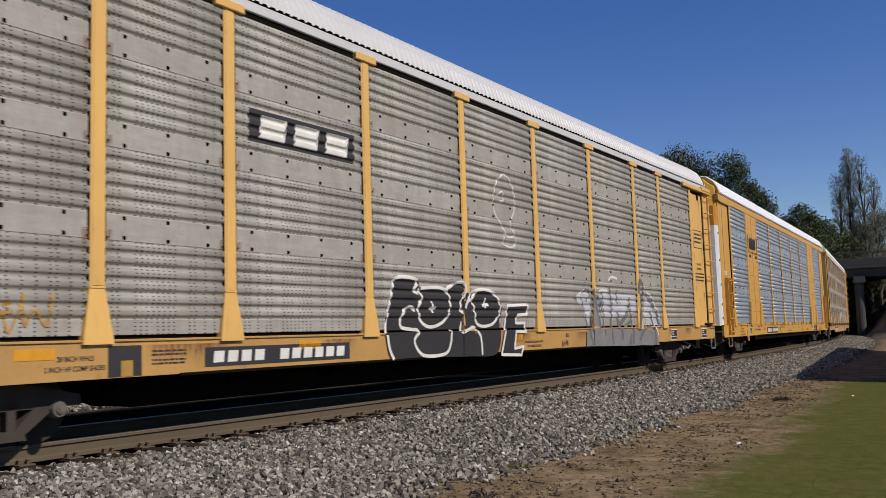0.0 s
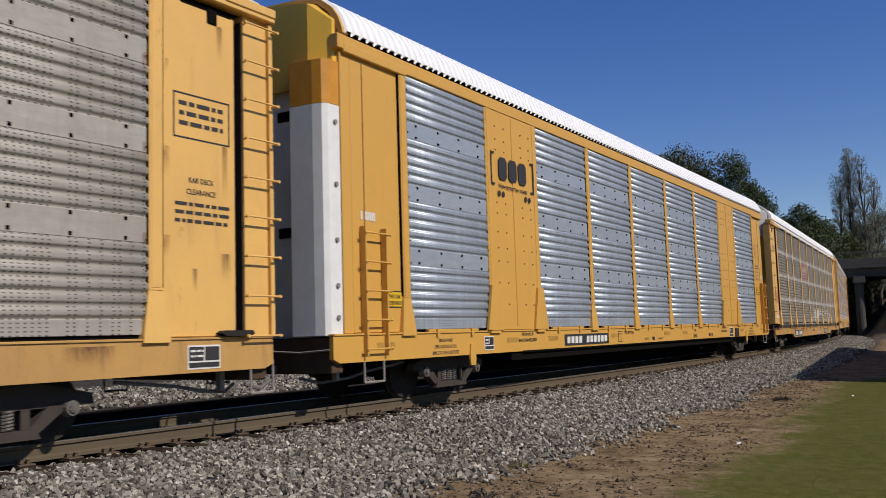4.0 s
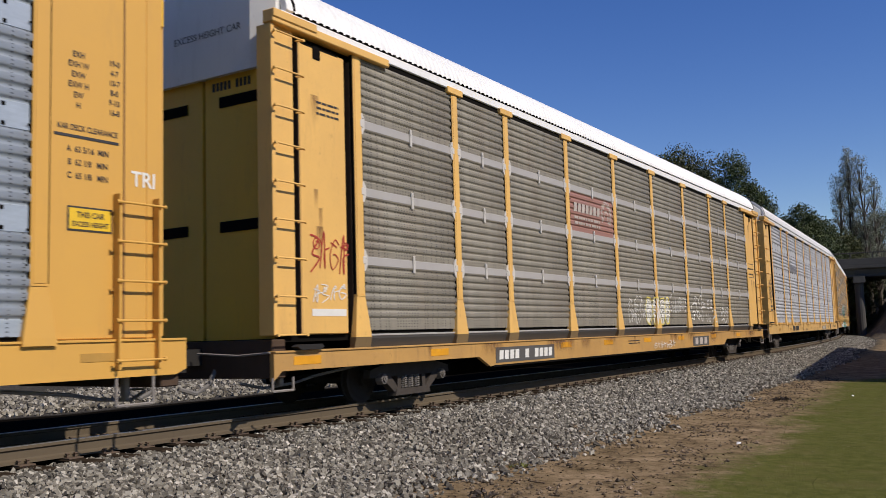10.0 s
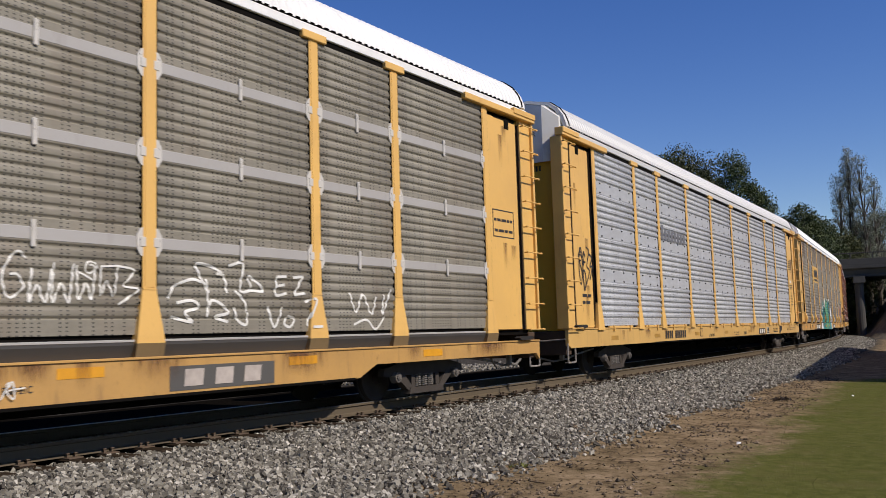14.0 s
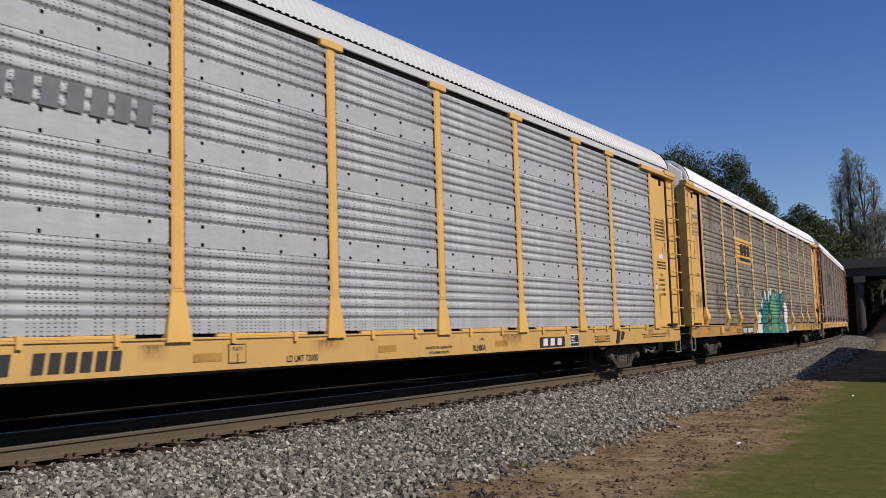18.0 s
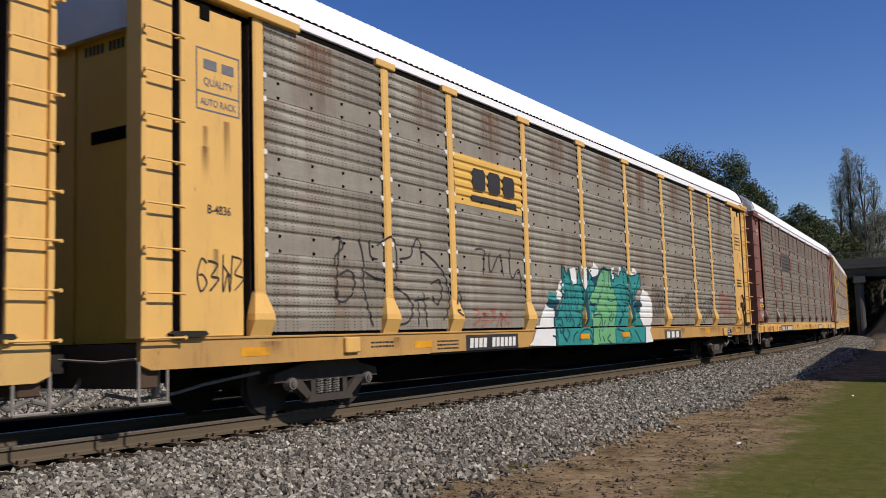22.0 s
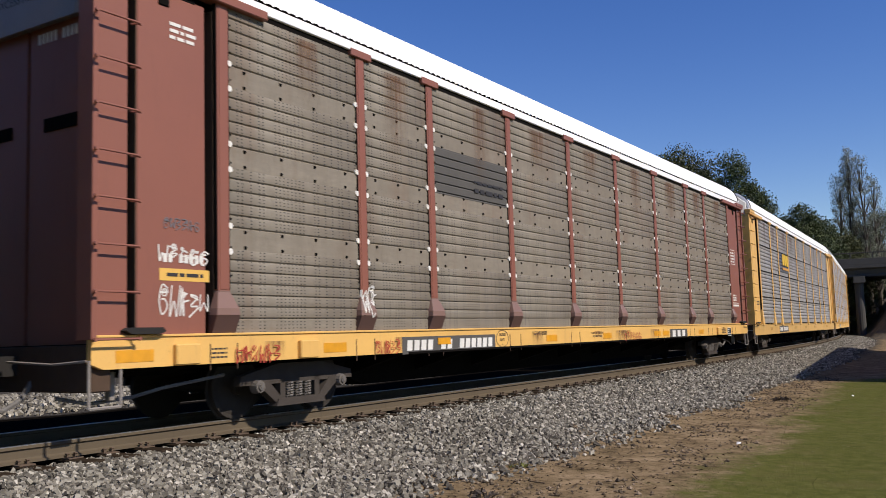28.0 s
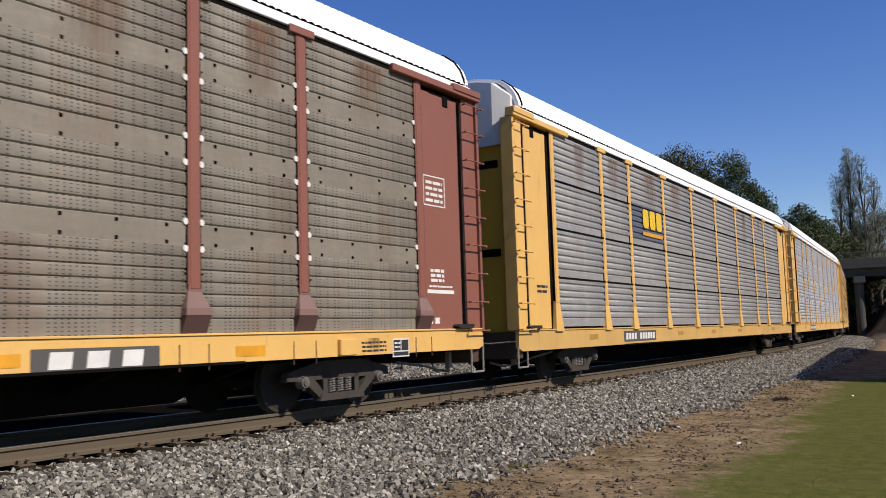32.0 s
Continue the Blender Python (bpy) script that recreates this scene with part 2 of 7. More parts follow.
def gusset_mesh(mat, w=0.19, base=0.38, flare=0.58, rise=-0.02, out=GUSSET_Y):
    """The post's lower part: a hollow wedge that spreads towards the sill and leans out."""
    def make():
        a, b, z0, z1 = w / 2, base / 2, SILL_Z1 + rise, SILL_Z1 + flare + 0.002
        zm = z0 + 0.08
        rows = []
        for h, y, z in ((a, POST_Y, z1), (b - 0.01, out - 0.003, zm), (b, out, z0)):
            rows.append([(-h, -FACE + 0.02, z), (-h, -y + 0.006, z), (-h + 0.006, -y, z), (h - 0.006, -y, z), (h, -y + 0.006, z), (h, -FACE + 0.02, z)])
        mb = MB().grid(rows)
        mb.box(-a + 0.002, a - 0.002, -POST_Y - 0.009, -POST_Y + 0.02, z1 - 0.012, z1 + 0.004)
        return mb.mesh("post_gusset", mat, False)
    return shared(("gusset", mat.name, w, base, flare, rise, out), make)


def roof_mesh(length, mat, step=0.12, deep=0.03):
    def make():
        prof = ROOF_PROFILE[:]
        prof += [(-y, z) for y, z in prof[-2::-1]]
        rows, k, n = [], 0, int(length / step) * 6
        for i in range(n + 1):
            x = -length / 2 + length * i / n
            up = (0.0, deep, deep, deep, deep, 0.0)[i % 6]
            rows.append([(x, y * (1 + up * 0.55), z + up * 0.8) for y, z in prof])
        mb = MB().grid(rows)
        under = [[(x, y * 0.975, z - 0.03) for y, z in prof] for x in (-length / 2, length / 2)]
        mb.grid(under)
        return mb.mesh("roof_sheet", mat)
    return shared(("roof", round(length, 3), mat.name, step), make)


def wheelset_mesh(r):
    def make():
        mb = MB()
        mb.cyl((0, -0.75, 0), (0, 0.75, 0), 0.075, 10)
        for s in (-1, 1):
            mb.cyl((0, s * 0.685, 0), (0, s * 0.71, 0), r + 0.028, 28)
            mb.cyl((0, s * 0.71, 0), (0, s * 0.79, 0), r, 28)
            mb.cyl((0, s * 0.79, 0), (0, s * 0.80, 0), r - 0.05, 28, r - 0.09)
            mb.cyl((0, s * 0.79, 0), (0, s * 0.86, 0), 0.12, 14, 0.1)
            for i in range(6):
                a = i * math.pi / 3
                mb.box(math.cos(a) * 0.2 - 0.02, math.cos(a) * 0.2 + 0.02, s * 0.79 - 0.012, s * 0.79 + 0.012, math.sin(a) * 0.2 - 0.02, math.sin(a) * 0.2 + 0.02)
        return mb.mesh("wheelset", WHEEL)
    return shared(("wheelset", r), make)


def side_frame_mesh(r):
    """One cast side frame of a truck, on the -y side."""
    def make():
        mb = MB()
        outline = [(-1.12, r - 0.10), (-0.98, r - 0.12), (-0.78, r - 0.10), (-0.42, r - 0.26), (0.42, r - 0.26), (0.78, r - 0.10), (0.98, r - 0.12), (1.12, r - 0.10),
                   (1.14, r + 0.10), (0.95, r + 0.15), (0.45, r + 0.28), (-0.45, r + 0.28), (-0.95, r + 0.15), (-1.14, r + 0.10)]
        top = [(-1.14, r + 0.02), (1.14, r + 0.02), (1.12, r + 0.14), (0.45, r + 0.28), (-0.45, r + 0.28), (-1.12, r + 0.14)]
        mb.prism(top, -1.10, -0.98)
        for s in (-1, 1):
            mb.prism([(s * 0.34, r - 0.22), (s * 0.50, r - 0.22), (s * 0.88, r + 0.06), (s * 0.62, r + 0.06)][::s], -1.11, -0.98)
            mb.prism([(s * 0.30, r - 0.2), (s * 0.40, r - 0.2), (s * 0.40, r + 0.1), (s * 0.30, r + 0.1)][::s], -1.10, -0.99)
        mb.prism([(-0.5, r - 0.28), (0.5, r - 0.28), (0.46, r - 0.18), (-0.46, r - 0.18)], -1.13, -0.97)
        return mb.mesh("side_frame", FRAME_STEEL)
    return shared(("side_frame", r), make)


def spring_mesh(r):
    def make():
        mb = MB()
        pts = [(0.055 * math.cos(i * 0.7), 0.055 * math.sin(i * 0.7), r - 0.18 + 0.2 * i / 54) for i in range(55)]
        mb.pipe(pts, 0.017, 5)
        return mb.mesh("spring", BEARING)
    return shared(("spring", r), make)


def bearing_mesh():
    return shared("bearing", lambda: MB().cyl((0, -1.06, 0), (0, -1.17, 0), 0.095, 14, 0.08).cyl((0, -1.17, 0), (0, -1.19, 0), 0.05, 10)
                  .box(-0.025, 0.025, -1.2, -1.185, -0.025, 0.025).mesh("bearing_cap", BEARING))


WHEELSETS = []


def truck(car, x, r):
    t = part("truck", MB().box(-0.12, 0.12, -1.0, 1.0, r - 0.12, r + 0.16).box(-0.35, 0.35, -0.25, 0.25, r + 0.05, r + 0.24), BLACK, car, "black cast steel truck", pose(x, 0, 0))
    for turn in (0, 180):
        m = pose(0, 0, 0, 0, 0, turn) @ pose(0, -0.07, 0)
        part("side_frame", side_frame_mesh(r), None, t, "", m)
        for sx in (-0.18, 0.0, 0.18):
            part("spring", spring_mesh(r), None, t, "", m @ pose(sx, -1.05, 0))
        for sx in (-0.84, 0.84):
            part("bearing_cap", bearing_mesh(), None, t, "", m @ pose(sx, 0, r))
    for sx in (-0.84, 0.84):
        w = part("wheelset", wheelset_mesh(r), None, t, "steel wheelset with worn bright treads", pose(sx, 0, r))
        WHEELSETS.append((w, sx, r))
    return t


def ladder(car, x0, x1, z0, z1, y, n, mat, stile=0.06):
    """Two stiles and n rungs in front of the side at y."""
    for x in (x0, x1):
        part("ladder_stile", MB().bar(x - stile / 2, x + stile / 2, y - 0.01, y + 0.10, z0, z1, 0.006), mat, car)
    me = shared(("rung", round(x1 - x0, 3), mat.name), lambda: MB().cyl((-(x1 - x0) / 2 - 0.06, 0, 0), ((x1 - x0) / 2 + 0.06, 0, 0), 0.014, 8)
                .cyl((-(x1 - x0) / 2 - 0.065, 0.006, 0), (-(x1 - x0) / 2 - 0.04, 0.006, 0), 0.024, 8).cyl(((x1 - x0) / 2 + 0.04, 0.006, 0), ((x1 - x0) / 2 + 0.065, 0.006, 0), 0.024, 8).mesh("rung", mat))
    for i in range(n):
        part("ladder_rung", me, None, car, "", pose((x0 + x1) / 2, y - 0.03, z0 + 0.1 + (z1 - z0 - 0.2) * i / (n - 1)))


def rungs(parent, x, w, z0, z1, y, n, mat):
    """Round rungs held off a plate by their bent ends."""
    me = shared(("rungs", round(w, 3), mat.name), lambda: MB().pipe([(-w / 2 + 0.05, 0.10, 0.0), (-w / 2, 0, 0), (w / 2, 0, 0), (w / 2 - 0.05, 0.10, 0.0)], 0.013, 7).cyl((-w / 2, -0.012, 0), (-w / 2, 0.02, 0), 0.022, 8).cyl((w / 2, -0.012, 0), (w / 2, 0.02, 0), 0.022, 8).mesh("ladder_rung", mat))
    for i in range(n):
        part("ladder_rung", me, None, parent, "", pose(x, y, z0 + (z1 - z0) * i / (n - 1)))


def lettering(text, size, mat, parent, x, y, z, name="lettering", label="", squeeze=1.0, slant=0.0):
    """Painted words on the side that faces -y, their middle at x, their foot at z."""
    cu = bpy.data.curves.new("text", "FONT")
    cu.body, cu.size, cu.align_x, cu.shear, cu.offset = text, size, "CENTER", slant, 0.018 * size
    tmp = bpy.data.objects.new("tmp", cu)
    me = bpy.data.meshes.new_from_object(tmp)
    bpy.data.objects.remove(tmp)
    me.materials.clear()
    me.materials.append(mat)
    ob = part(name, me, None, parent, label, pose(x, y, z, 90, 0, 0) @ Matrix.Diagonal((squeeze, 1, 1, 1)))
    return ob


def bars(parent, x0, x1, y, rows, mat, seed=0, name="stencil_line"):
    """Writing too small to read: rows (z, height), broken into words."""
    rng = random.Random(seed)
    for z, h in rows:
        mb, x = MB(), x0 + rng.random() * 0.03 * (x1 - x0)
        while x < x1:
            w = min(h * rng.uniform(1.2, 4.5), x1 - x)
            if w > h * 0.5:
                mb.box(x, x + w, y - 0.003, y, z, z + h)
            x += w + h * 0.7
        if mb.v:
            tagged(part(name, mb, mat, parent), kind="stuff")


def number_bars(parent, x0, x1, z0, z1, y, mat, groups, slant=0.12, name="number_bar"):
    """A reporting mark as plain upright bars; groups of strokes."""
    n = sum(groups) + len(groups) - 1
    w = (x1 - x0) / n
    x = x0
    for g in groups:
        for i in range(g):
            k = slant * (z1 - z0)
            part(name, MB().prism([(x + w * 0.12, z0), (x + w * 0.84, z0), (x + w * 0.84 + k, z1), (x + w * 0.12 + k, z1)], y - 0.003, y), mat, parent)
            x += w
        x += w


def plate(parent, name, x0, x1, z0, z1, y, mat, label="", t=0.004):
    return part(name, MB().box(x0, x1, y - t, y + 0.002, z0, z1), mat, parent, label)


def logo_blocks(parent, x0, x1, z0, z1, y, mat, n=3, slant=0.12, slab=True):
    """A mark of n parts, drawn as plain leaning slabs or as plates with cut corners."""
    w, h = (x1 - x0) / n, z1 - z0
    k = slant * h
    for i in range(n):
        a = x0 + i * w
        if slab:
            pts = [(a + 0.14 * w, z0), (a + 0.74 * w, z0), (a + 0.74 * w + k, z1), (a + 0.14 * w + k, z1)]
        else:
            c, l, r = 0.16 * h, a + 0.08 * w, a + 0.9 * w
            pts = [(l + c, z0), (r - c, z0), (r, z0 + c), (r, z1 - c), (r - c, z1), (l + c, z1), (l, z1 - c), (l, z0 + c)]
        part("logo_block", MB().prism(pts, y - 0.004, y), mat, parent)


def gable(car, e, mat):
    """The painted hood above the end doors: a flat front with slanted corners, under the roof's arch."""
    def make():
        ys = (-1.38, -1.36, -1.02, -0.5, 0.0, 0.5, 1.02, 1.36, 1.38)
        top = lambda y: np.interp(abs(y), [0, 0.6, 1.08, 1.28, 1.40, 1.475], [6.08, 6.05, 5.95, 5.80, 5.63, 5.47])
        xs = [13.2 if abs(y) > 1.37 else 13.32 if abs(y) > 1.1 else 13.46 for y in ys]
        rows = [[(e * 13.2, y, 4.72) for y in ys], [(e * x, y, 4.72 - 0.05 * (abs(y) < 1.1)) for x, y in zip(xs, ys)],
                [(e * x, y, float(top(y)) - 0.05) for x, y in zip(xs, ys)], [(e * 13.2, y, float(top(y))) for y in ys]]
        return MB().grid(rows).mesh("end_cap", mat)
    part("end_cap", shared(("gable", e, mat.name), make), None, car, "pale painted hood above the end doors")


def wall_profile(car):
    """Heights and depths of the ribbed side of a car, from bottom to top."""
    spec = SPECS[car.name]
    sheets, band, depth = spec.get("sheets", 4), spec.get("band", 0.21), spec.get("depth", 0.03)
    h, out = (WALL_Z1 - 0.02 - WALL_Z0) / sheets, []
    for k in range(sheets):
        z, bd = WALL_Z0 + k * h, 0 if (k == 0 and spec.get("bottom_plain", True)) else band
        ribs = spec.get("ribs", 5) + (1 if not bd and band else 0)
        if bd:
            out += [(z, -FACE - 0.013), (z + bd, -FACE - 0.013), (z + bd + 0.012, -FACE)]
        else:
            out += [(z, -FACE - 0.009), (z + FLAT_FOOT - 0.01, -FACE - 0.009)]
        lo = bd + 0.012 if bd else FLAT_FOOT
        pitch = (h + 0.012 - lo) / ribs
        for i in range(ribs):
            out += [(z + lo + (i + f) * pitch, -FACE - depth * d) for f, d in rib_shape(spec.get("edge", 0.24)) + ((0.999, 0.0),) if k == sheets - 1 or lo + (i + f) * pitch < h - 0.002]
    return sorted(out)


def autorack(spec):
    """A closed two- or three-deck car carrier. Local x runs along the track, -y faces the camera's side, z = 0 on the rails."""
    body, sill_mat, wall, roof = spec["body"], spec["sill"], spec["wall"], spec["roof"]
    car = empty("autorack_railcar", Matrix.Identity(4), spec["label"], "railcar", "freight train of car carriers")
    SPECS[car.name] = spec
    sheets, ribs, band = spec.get("sheets", 4), spec.get("ribs", 5), spec.get("band", 0.21)
    wide = spec.get("wide", ())                       # bays closed by plain painted plates
    # underframe
    part("deck", MB().box(-13.3, 13.3, -1.36, 1.36, 0.98, 1.06), BLACK, car)
    # black strips added to close the see-through gap and keep it dark
    part("deck_edge", MB().box(-11.7, 11.7, -1.415, -1.38, 0.985, 1.15).box(-11.7, 11.7, 1.38, 1.415, 0.985, 1.15), BLACK, car, "black backing that keeps the gap below the side sheets dark")
    part("center_sill", MB().prism([(-13.2, 0.62), (-8.6, 0.62), (-7.6, 0.25), (7.6, 0.25), (8.6, 0.62), (13.2, 0.62), (13.2, 0.975), (-13.2, 0.975)], -0.4, 0.4), BLACK, car)
    for i in range(9):
        x = -8 + 2 * i
        part("cross_bearer", MB().prism([(-1.38, 0.97), (-1.38, 0.7), (-0.42, 0.42), (0.42, 0.42), (1.38, 0.7), (1.38, 0.97)], x - 0.06, x + 0.06, "x"), BLACK, car)
    part("brake_pipe", MB().pipe([(-13.2, -0.9, 0.72), (13.2, -0.9, 0.72)], 0.025), BLACK, car)
    for s in (-1, 1):
        flip = pose(0, 0, 0) if s < 0 else pose(0, 0, 0, 0, 0, 180)
        # side sill: a channel with a lower lip, cut up over the trucks where the car has it so
        zc = spec.get("sill_cut", 0)
        z0, zt = spec.get("sill_z0", SILL_Z0), spec.get("sill_z1", SILL_Z1)
        pts = [(-HALF + 0.05, z0 + 0.06), (-HALF + 0.2, z0 + zc)] + ([(-8.3, z0 + zc), (-7.9, z0), (7.9, z0), (8.3, z0 + zc)] if zc else []) + [(HALF - 0.2, z0 + zc), (HALF - 0.05, z0 + 0.06), (HALF - 0.05, zt), (-HALF + 0.05, zt)]
        sill = part("side_sill", MB().prism(pts, -1.47, -1.40), sill_mat, car, spec.get("sill_label", ""), flip)
        part("sill_lip", MB().bar(-7.8, 7.8, -1.485, -1.40, z0 - 0.025, z0 + 0.012, 0.005), BLACK, sill)
        if spec.get("flange"):
            part("sill_flange", MB().box(-8.2, 8.2, -1.43, -1.39, 0.5, z0 - 0.026), BLACK, sill, "dark lower flange")
        part("sill_top", MB().bar(-HALF + 0.06, HALF - 0.06, -1.49, -1.34, zt + 0.002, zt + 0.03, 0.005), sill_mat, sill)
        # upper rail
        low = WALL_Z1 - 0.02 if spec.get("rail") else WALL_Z1 + 0.055
        er = part("eave_rail", MB().bar(-HALF + 0.25, HALF - 0.25, -1.49, -1.34, low, WALL_Z1 + 0.196, 0.01), spec.get("rail", roof), car, "", flip)
        # solid black strip stands in for the shade below the roof edge
        part("eave_slit", MB().box(-HALF + 0.4, HALF - 0.4, -1.478, -1.36, WALL_Z1 + 0.197, WALL_Z1 + 0.26), BLACK, er, "black strip for the shade between eave and roof")
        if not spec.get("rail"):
            # another black strip paints in the shade under the eave
            part("eave_gap", MB().box(-HALF + 0.4, HALF - 0.4, -FACE - 0.012, -1.34, WALL_Z1 - 0.03, WALL_Z1 + 0.054), BLACK, er, "black strip for the shade under the eave")
        # posts
        for x in POST_X:
            if x in spec.get("no_post", ()):
                continue
            rise = spec.get("foot_h", 0) or -0.02
            p = part("side_post", post_mesh(body, spec.get("post_w", 0.19)), None, car, "", flip @ pose(x, 0, 0))
            part("post_gusset", gusset_mesh(spec.get("gusset", body), spec.get("post_w", 0.19), spec.get("post_base", 0.38), rise=rise, out=DEEP_Y if spec.get("foot") else GUSSET_Y), None, p, spec.get("gusset_label", ""))
            # black strip wider than the post imitates the shade along its sides
            part("post_backing", shared(("backing", BLACK.name), lambda: MB().box(-0.112, 0.112, -POST_Y + 0.012, -FACE + 0.02, SILL_Z1 + 0.6, WALL_Z1 - 0.02).mesh("post_backing", BLACK)), None, p, "black strip for the shade beside the post")
            if spec.get("skirt"):
                part("post_foot", shared("skirt_foot", lambda: MB().prism([(-GUSSET_Y, SILL_Z1 - 0.02), (-1.40, SILL_Z1 - 0.02), (-1.40, 0.85), (-1.475, 0.85)], -0.19, 0.19, "x").mesh("post_foot", FOOT_DARK)), None, p, "dark brown foot of the post")
            if spec.get("foot"):
                zf = SILL_Z1 + rise
                part("post_foot", shared(("foot", spec["foot"].name), lambda: MB().prism([(-DEEP_Y, zf - 0.003), (-1.41, zf - 0.003), (-1.41, zt + 0.03), (-1.47, zt + 0.03)], -0.19, 0.19, "x").mesh("post_foot", spec["foot"])), None, p, "foot folded inwards")
            if spec.get("cap", True):
                part("post_cap", shared(("cap", body.name), lambda: MB().bar(-0.25, 0.25, -1.515, -1.38, WALL_Z1 - 0.03, WALL_Z1 + 0.085, 0.01).mesh("post_cap", body)), None, p)
        # side sheets bay by bay
        dark_bolts, pale_bolts, plate_bolts = MB(), MB(), MB()
        edges = list(POST_X)
        for bay, (a, b) in enumerate(zip(edges, edges[1:])):
            c, w = (a + b) / 2, b - a - 0.1
            if bay in wide:
                wp = part("wide_plate", MB().bar(a - 0.12, b + 0.12, -1.475, -FACE + 0.03, SILL_Z1 + 0.035, WALL_Z1 + 0.02, 0.01), body, car, "plain yellow steel plate with bolts", flip)
                for fx in (a, b):
                    part("plate_gusset", MB().prism([(fx - 0.3, SILL_Z1 + 0.035), (fx + 0.3, SILL_Z1 + 0.035), (fx + 0.12, SILL_Z1 + 0.85), (fx - 0.12, SILL_Z1 + 0.85)], -1.525, -1.475), body, wp)
                part("plate_rib", MB().bar(c - 0.04, c + 0.04, -1.49, -1.47, SILL_Z1 + 0.1, WALL_Z1 - 0.05, 0.008), body, wp)
                studs(plate_bolts, [c - 0.7, c - 0.35, c + 0.35, c + 0.7], (1.55, 1.95, 2.35, 2.6, 2.9, 3.25, 3.45, 4.45, 4.65, 4.9), -1.475, 0.018)
                continue
            h = (WALL_Z1 - 0.02 - WALL_Z0) / sheets
            for k in range(sheets):
                z = WALL_Z0 + k * h
                bd = 0 if (k == 0 and spec.get("bottom_plain", True)) else band
                sh = part("side_sheet", sheet_mesh(w, h + 0.012, ribs + (1 if not bd and band else 0), bd, wall, spec.get("depth", 0.03), spec.get("edge", 0.24)), None, car, "", flip @ pose(c, -FACE, z))
                if bd:
                    nb = 3 if w < 2.3 else 4
                    xs = [w * ((i + 0.5) / nb - 0.5) for i in range(nb)]
                    studs(dark_bolts, [c + x for x in xs], (z + 0.035, z + band - 0.03), -FACE - 0.014, 0.021)
                    if spec.get("white_bolts"):
                        for bx in (a + 0.12, b - 0.12):
                            for bz in (z - 0.03, z + band + 0.03):
                                pale_bolts.cyl((bx, -FACE, bz), (bx, -FACE - 0.034, bz), 0.048, 8, 0.04)
                if k == 0:
                    studs(dark_bolts, (a + 0.13, b - 0.13), [WALL_Z0 + 0.35 * j for j in range(1, 12)], -FACE - 0.03, 0.011)
                if spec.get("strap") and k:
                    part("strap", shared(("strap", w), lambda: MB().bar(-w / 2, w / 2, -0.028, -0.005, -0.065, 0.065, 0.006).mesh("strap", STRAP)), None, sh, "pale grey steel strap")
                    part("latch", shared("latch", lambda: MB().bar(-0.028, 0.028, -0.05, -0.025, -0.14, 0.14, 0.008).box(-0.012, 0.012, -0.056, -0.049, 0.02, 0.1).mesh("latch", HINGE)), None, sh)
                    for sx in (-1, 1):
                        hp = part("hinge_plate", shared(("hinge", w, sx), lambda: MB().prism([(sx * (w / 2 - 0.0), -0.17), (sx * (w / 2 - 0.07), -0.15), (sx * (w / 2 - 0.12), -0.07), (sx * (w / 2 - 0.12), 0.08), (sx * (w / 2 - 0.07), 0.16), (sx * (w / 2 - 0.0), 0.18)], -0.037, -0.015).mesh("hinge_plate", HINGE)), None, sh, "pale hinge plate")
                        part("hinge_pin", shared(("pin", w, sx), lambda: MB().bar(*sorted((sx * (w / 2 + 0.0), sx * (w / 2 - 0.08))), -0.046, -0.03, -0.05, 0.06, 0.006).mesh("hinge_pin", HINGE)), None, hp)
                if spec.get("line") and k:
                    part("joint_strip", shared(("line", w), lambda: MB().bar(-w / 2, w / 2, -0.05, -0.02, -0.02, 0.015, 0.004).mesh("joint_strip", BLACK)), None, sh, "black joint strip")
            if spec.get("tabs", True):
                part("hold_down", MB().bar(c - w * 0.3, c + w * 0.3, -1.475, -1.42, SILL_Z1 + 0.03, SILL_Z1 + 0.07, 0.006).box(c - w * 0.22, c - w * 0.22 + 0.07, -1.505, -1.44, SILL_Z1 - 0.05, SILL_Z1 + 0.08)
                     .box(c + w * 0.22 - 0.07, c + w * 0.22, -1.505, -1.44, SILL_Z1 - 0.05, SILL_Z1 + 0.08), body, car, "", flip)
        for mb, mat, what in ((dark_bolts, BLACK, "dark bolt heads"), (pale_bolts, WHITE_MARK, "white painted bolt heads"), (plate_bolts, STUD, "bolt heads in the yellow plates")):
            if mb.v:
                tagged(part("bolts", mb, mat, car, what, flip), kind="stuff")
        if spec.get("skirt"):
            sk = part("skirt_band", MB().prism([(-1.40, zt + 0.03), (-1.36, zt + 0.03), (-1.36, 1.03), (-1.455, 1.03), (-1.455, 1.0)], -11.6, 11.6, "x"), SKIRT, car, "dark grey steel band above the sill", flip)
            part("skirt_lip", MB().bar(-11.6, 11.6, -1.462, -1.36, 1.032, 1.062, 0.005), STRAP, sk, "pale lip of the band")
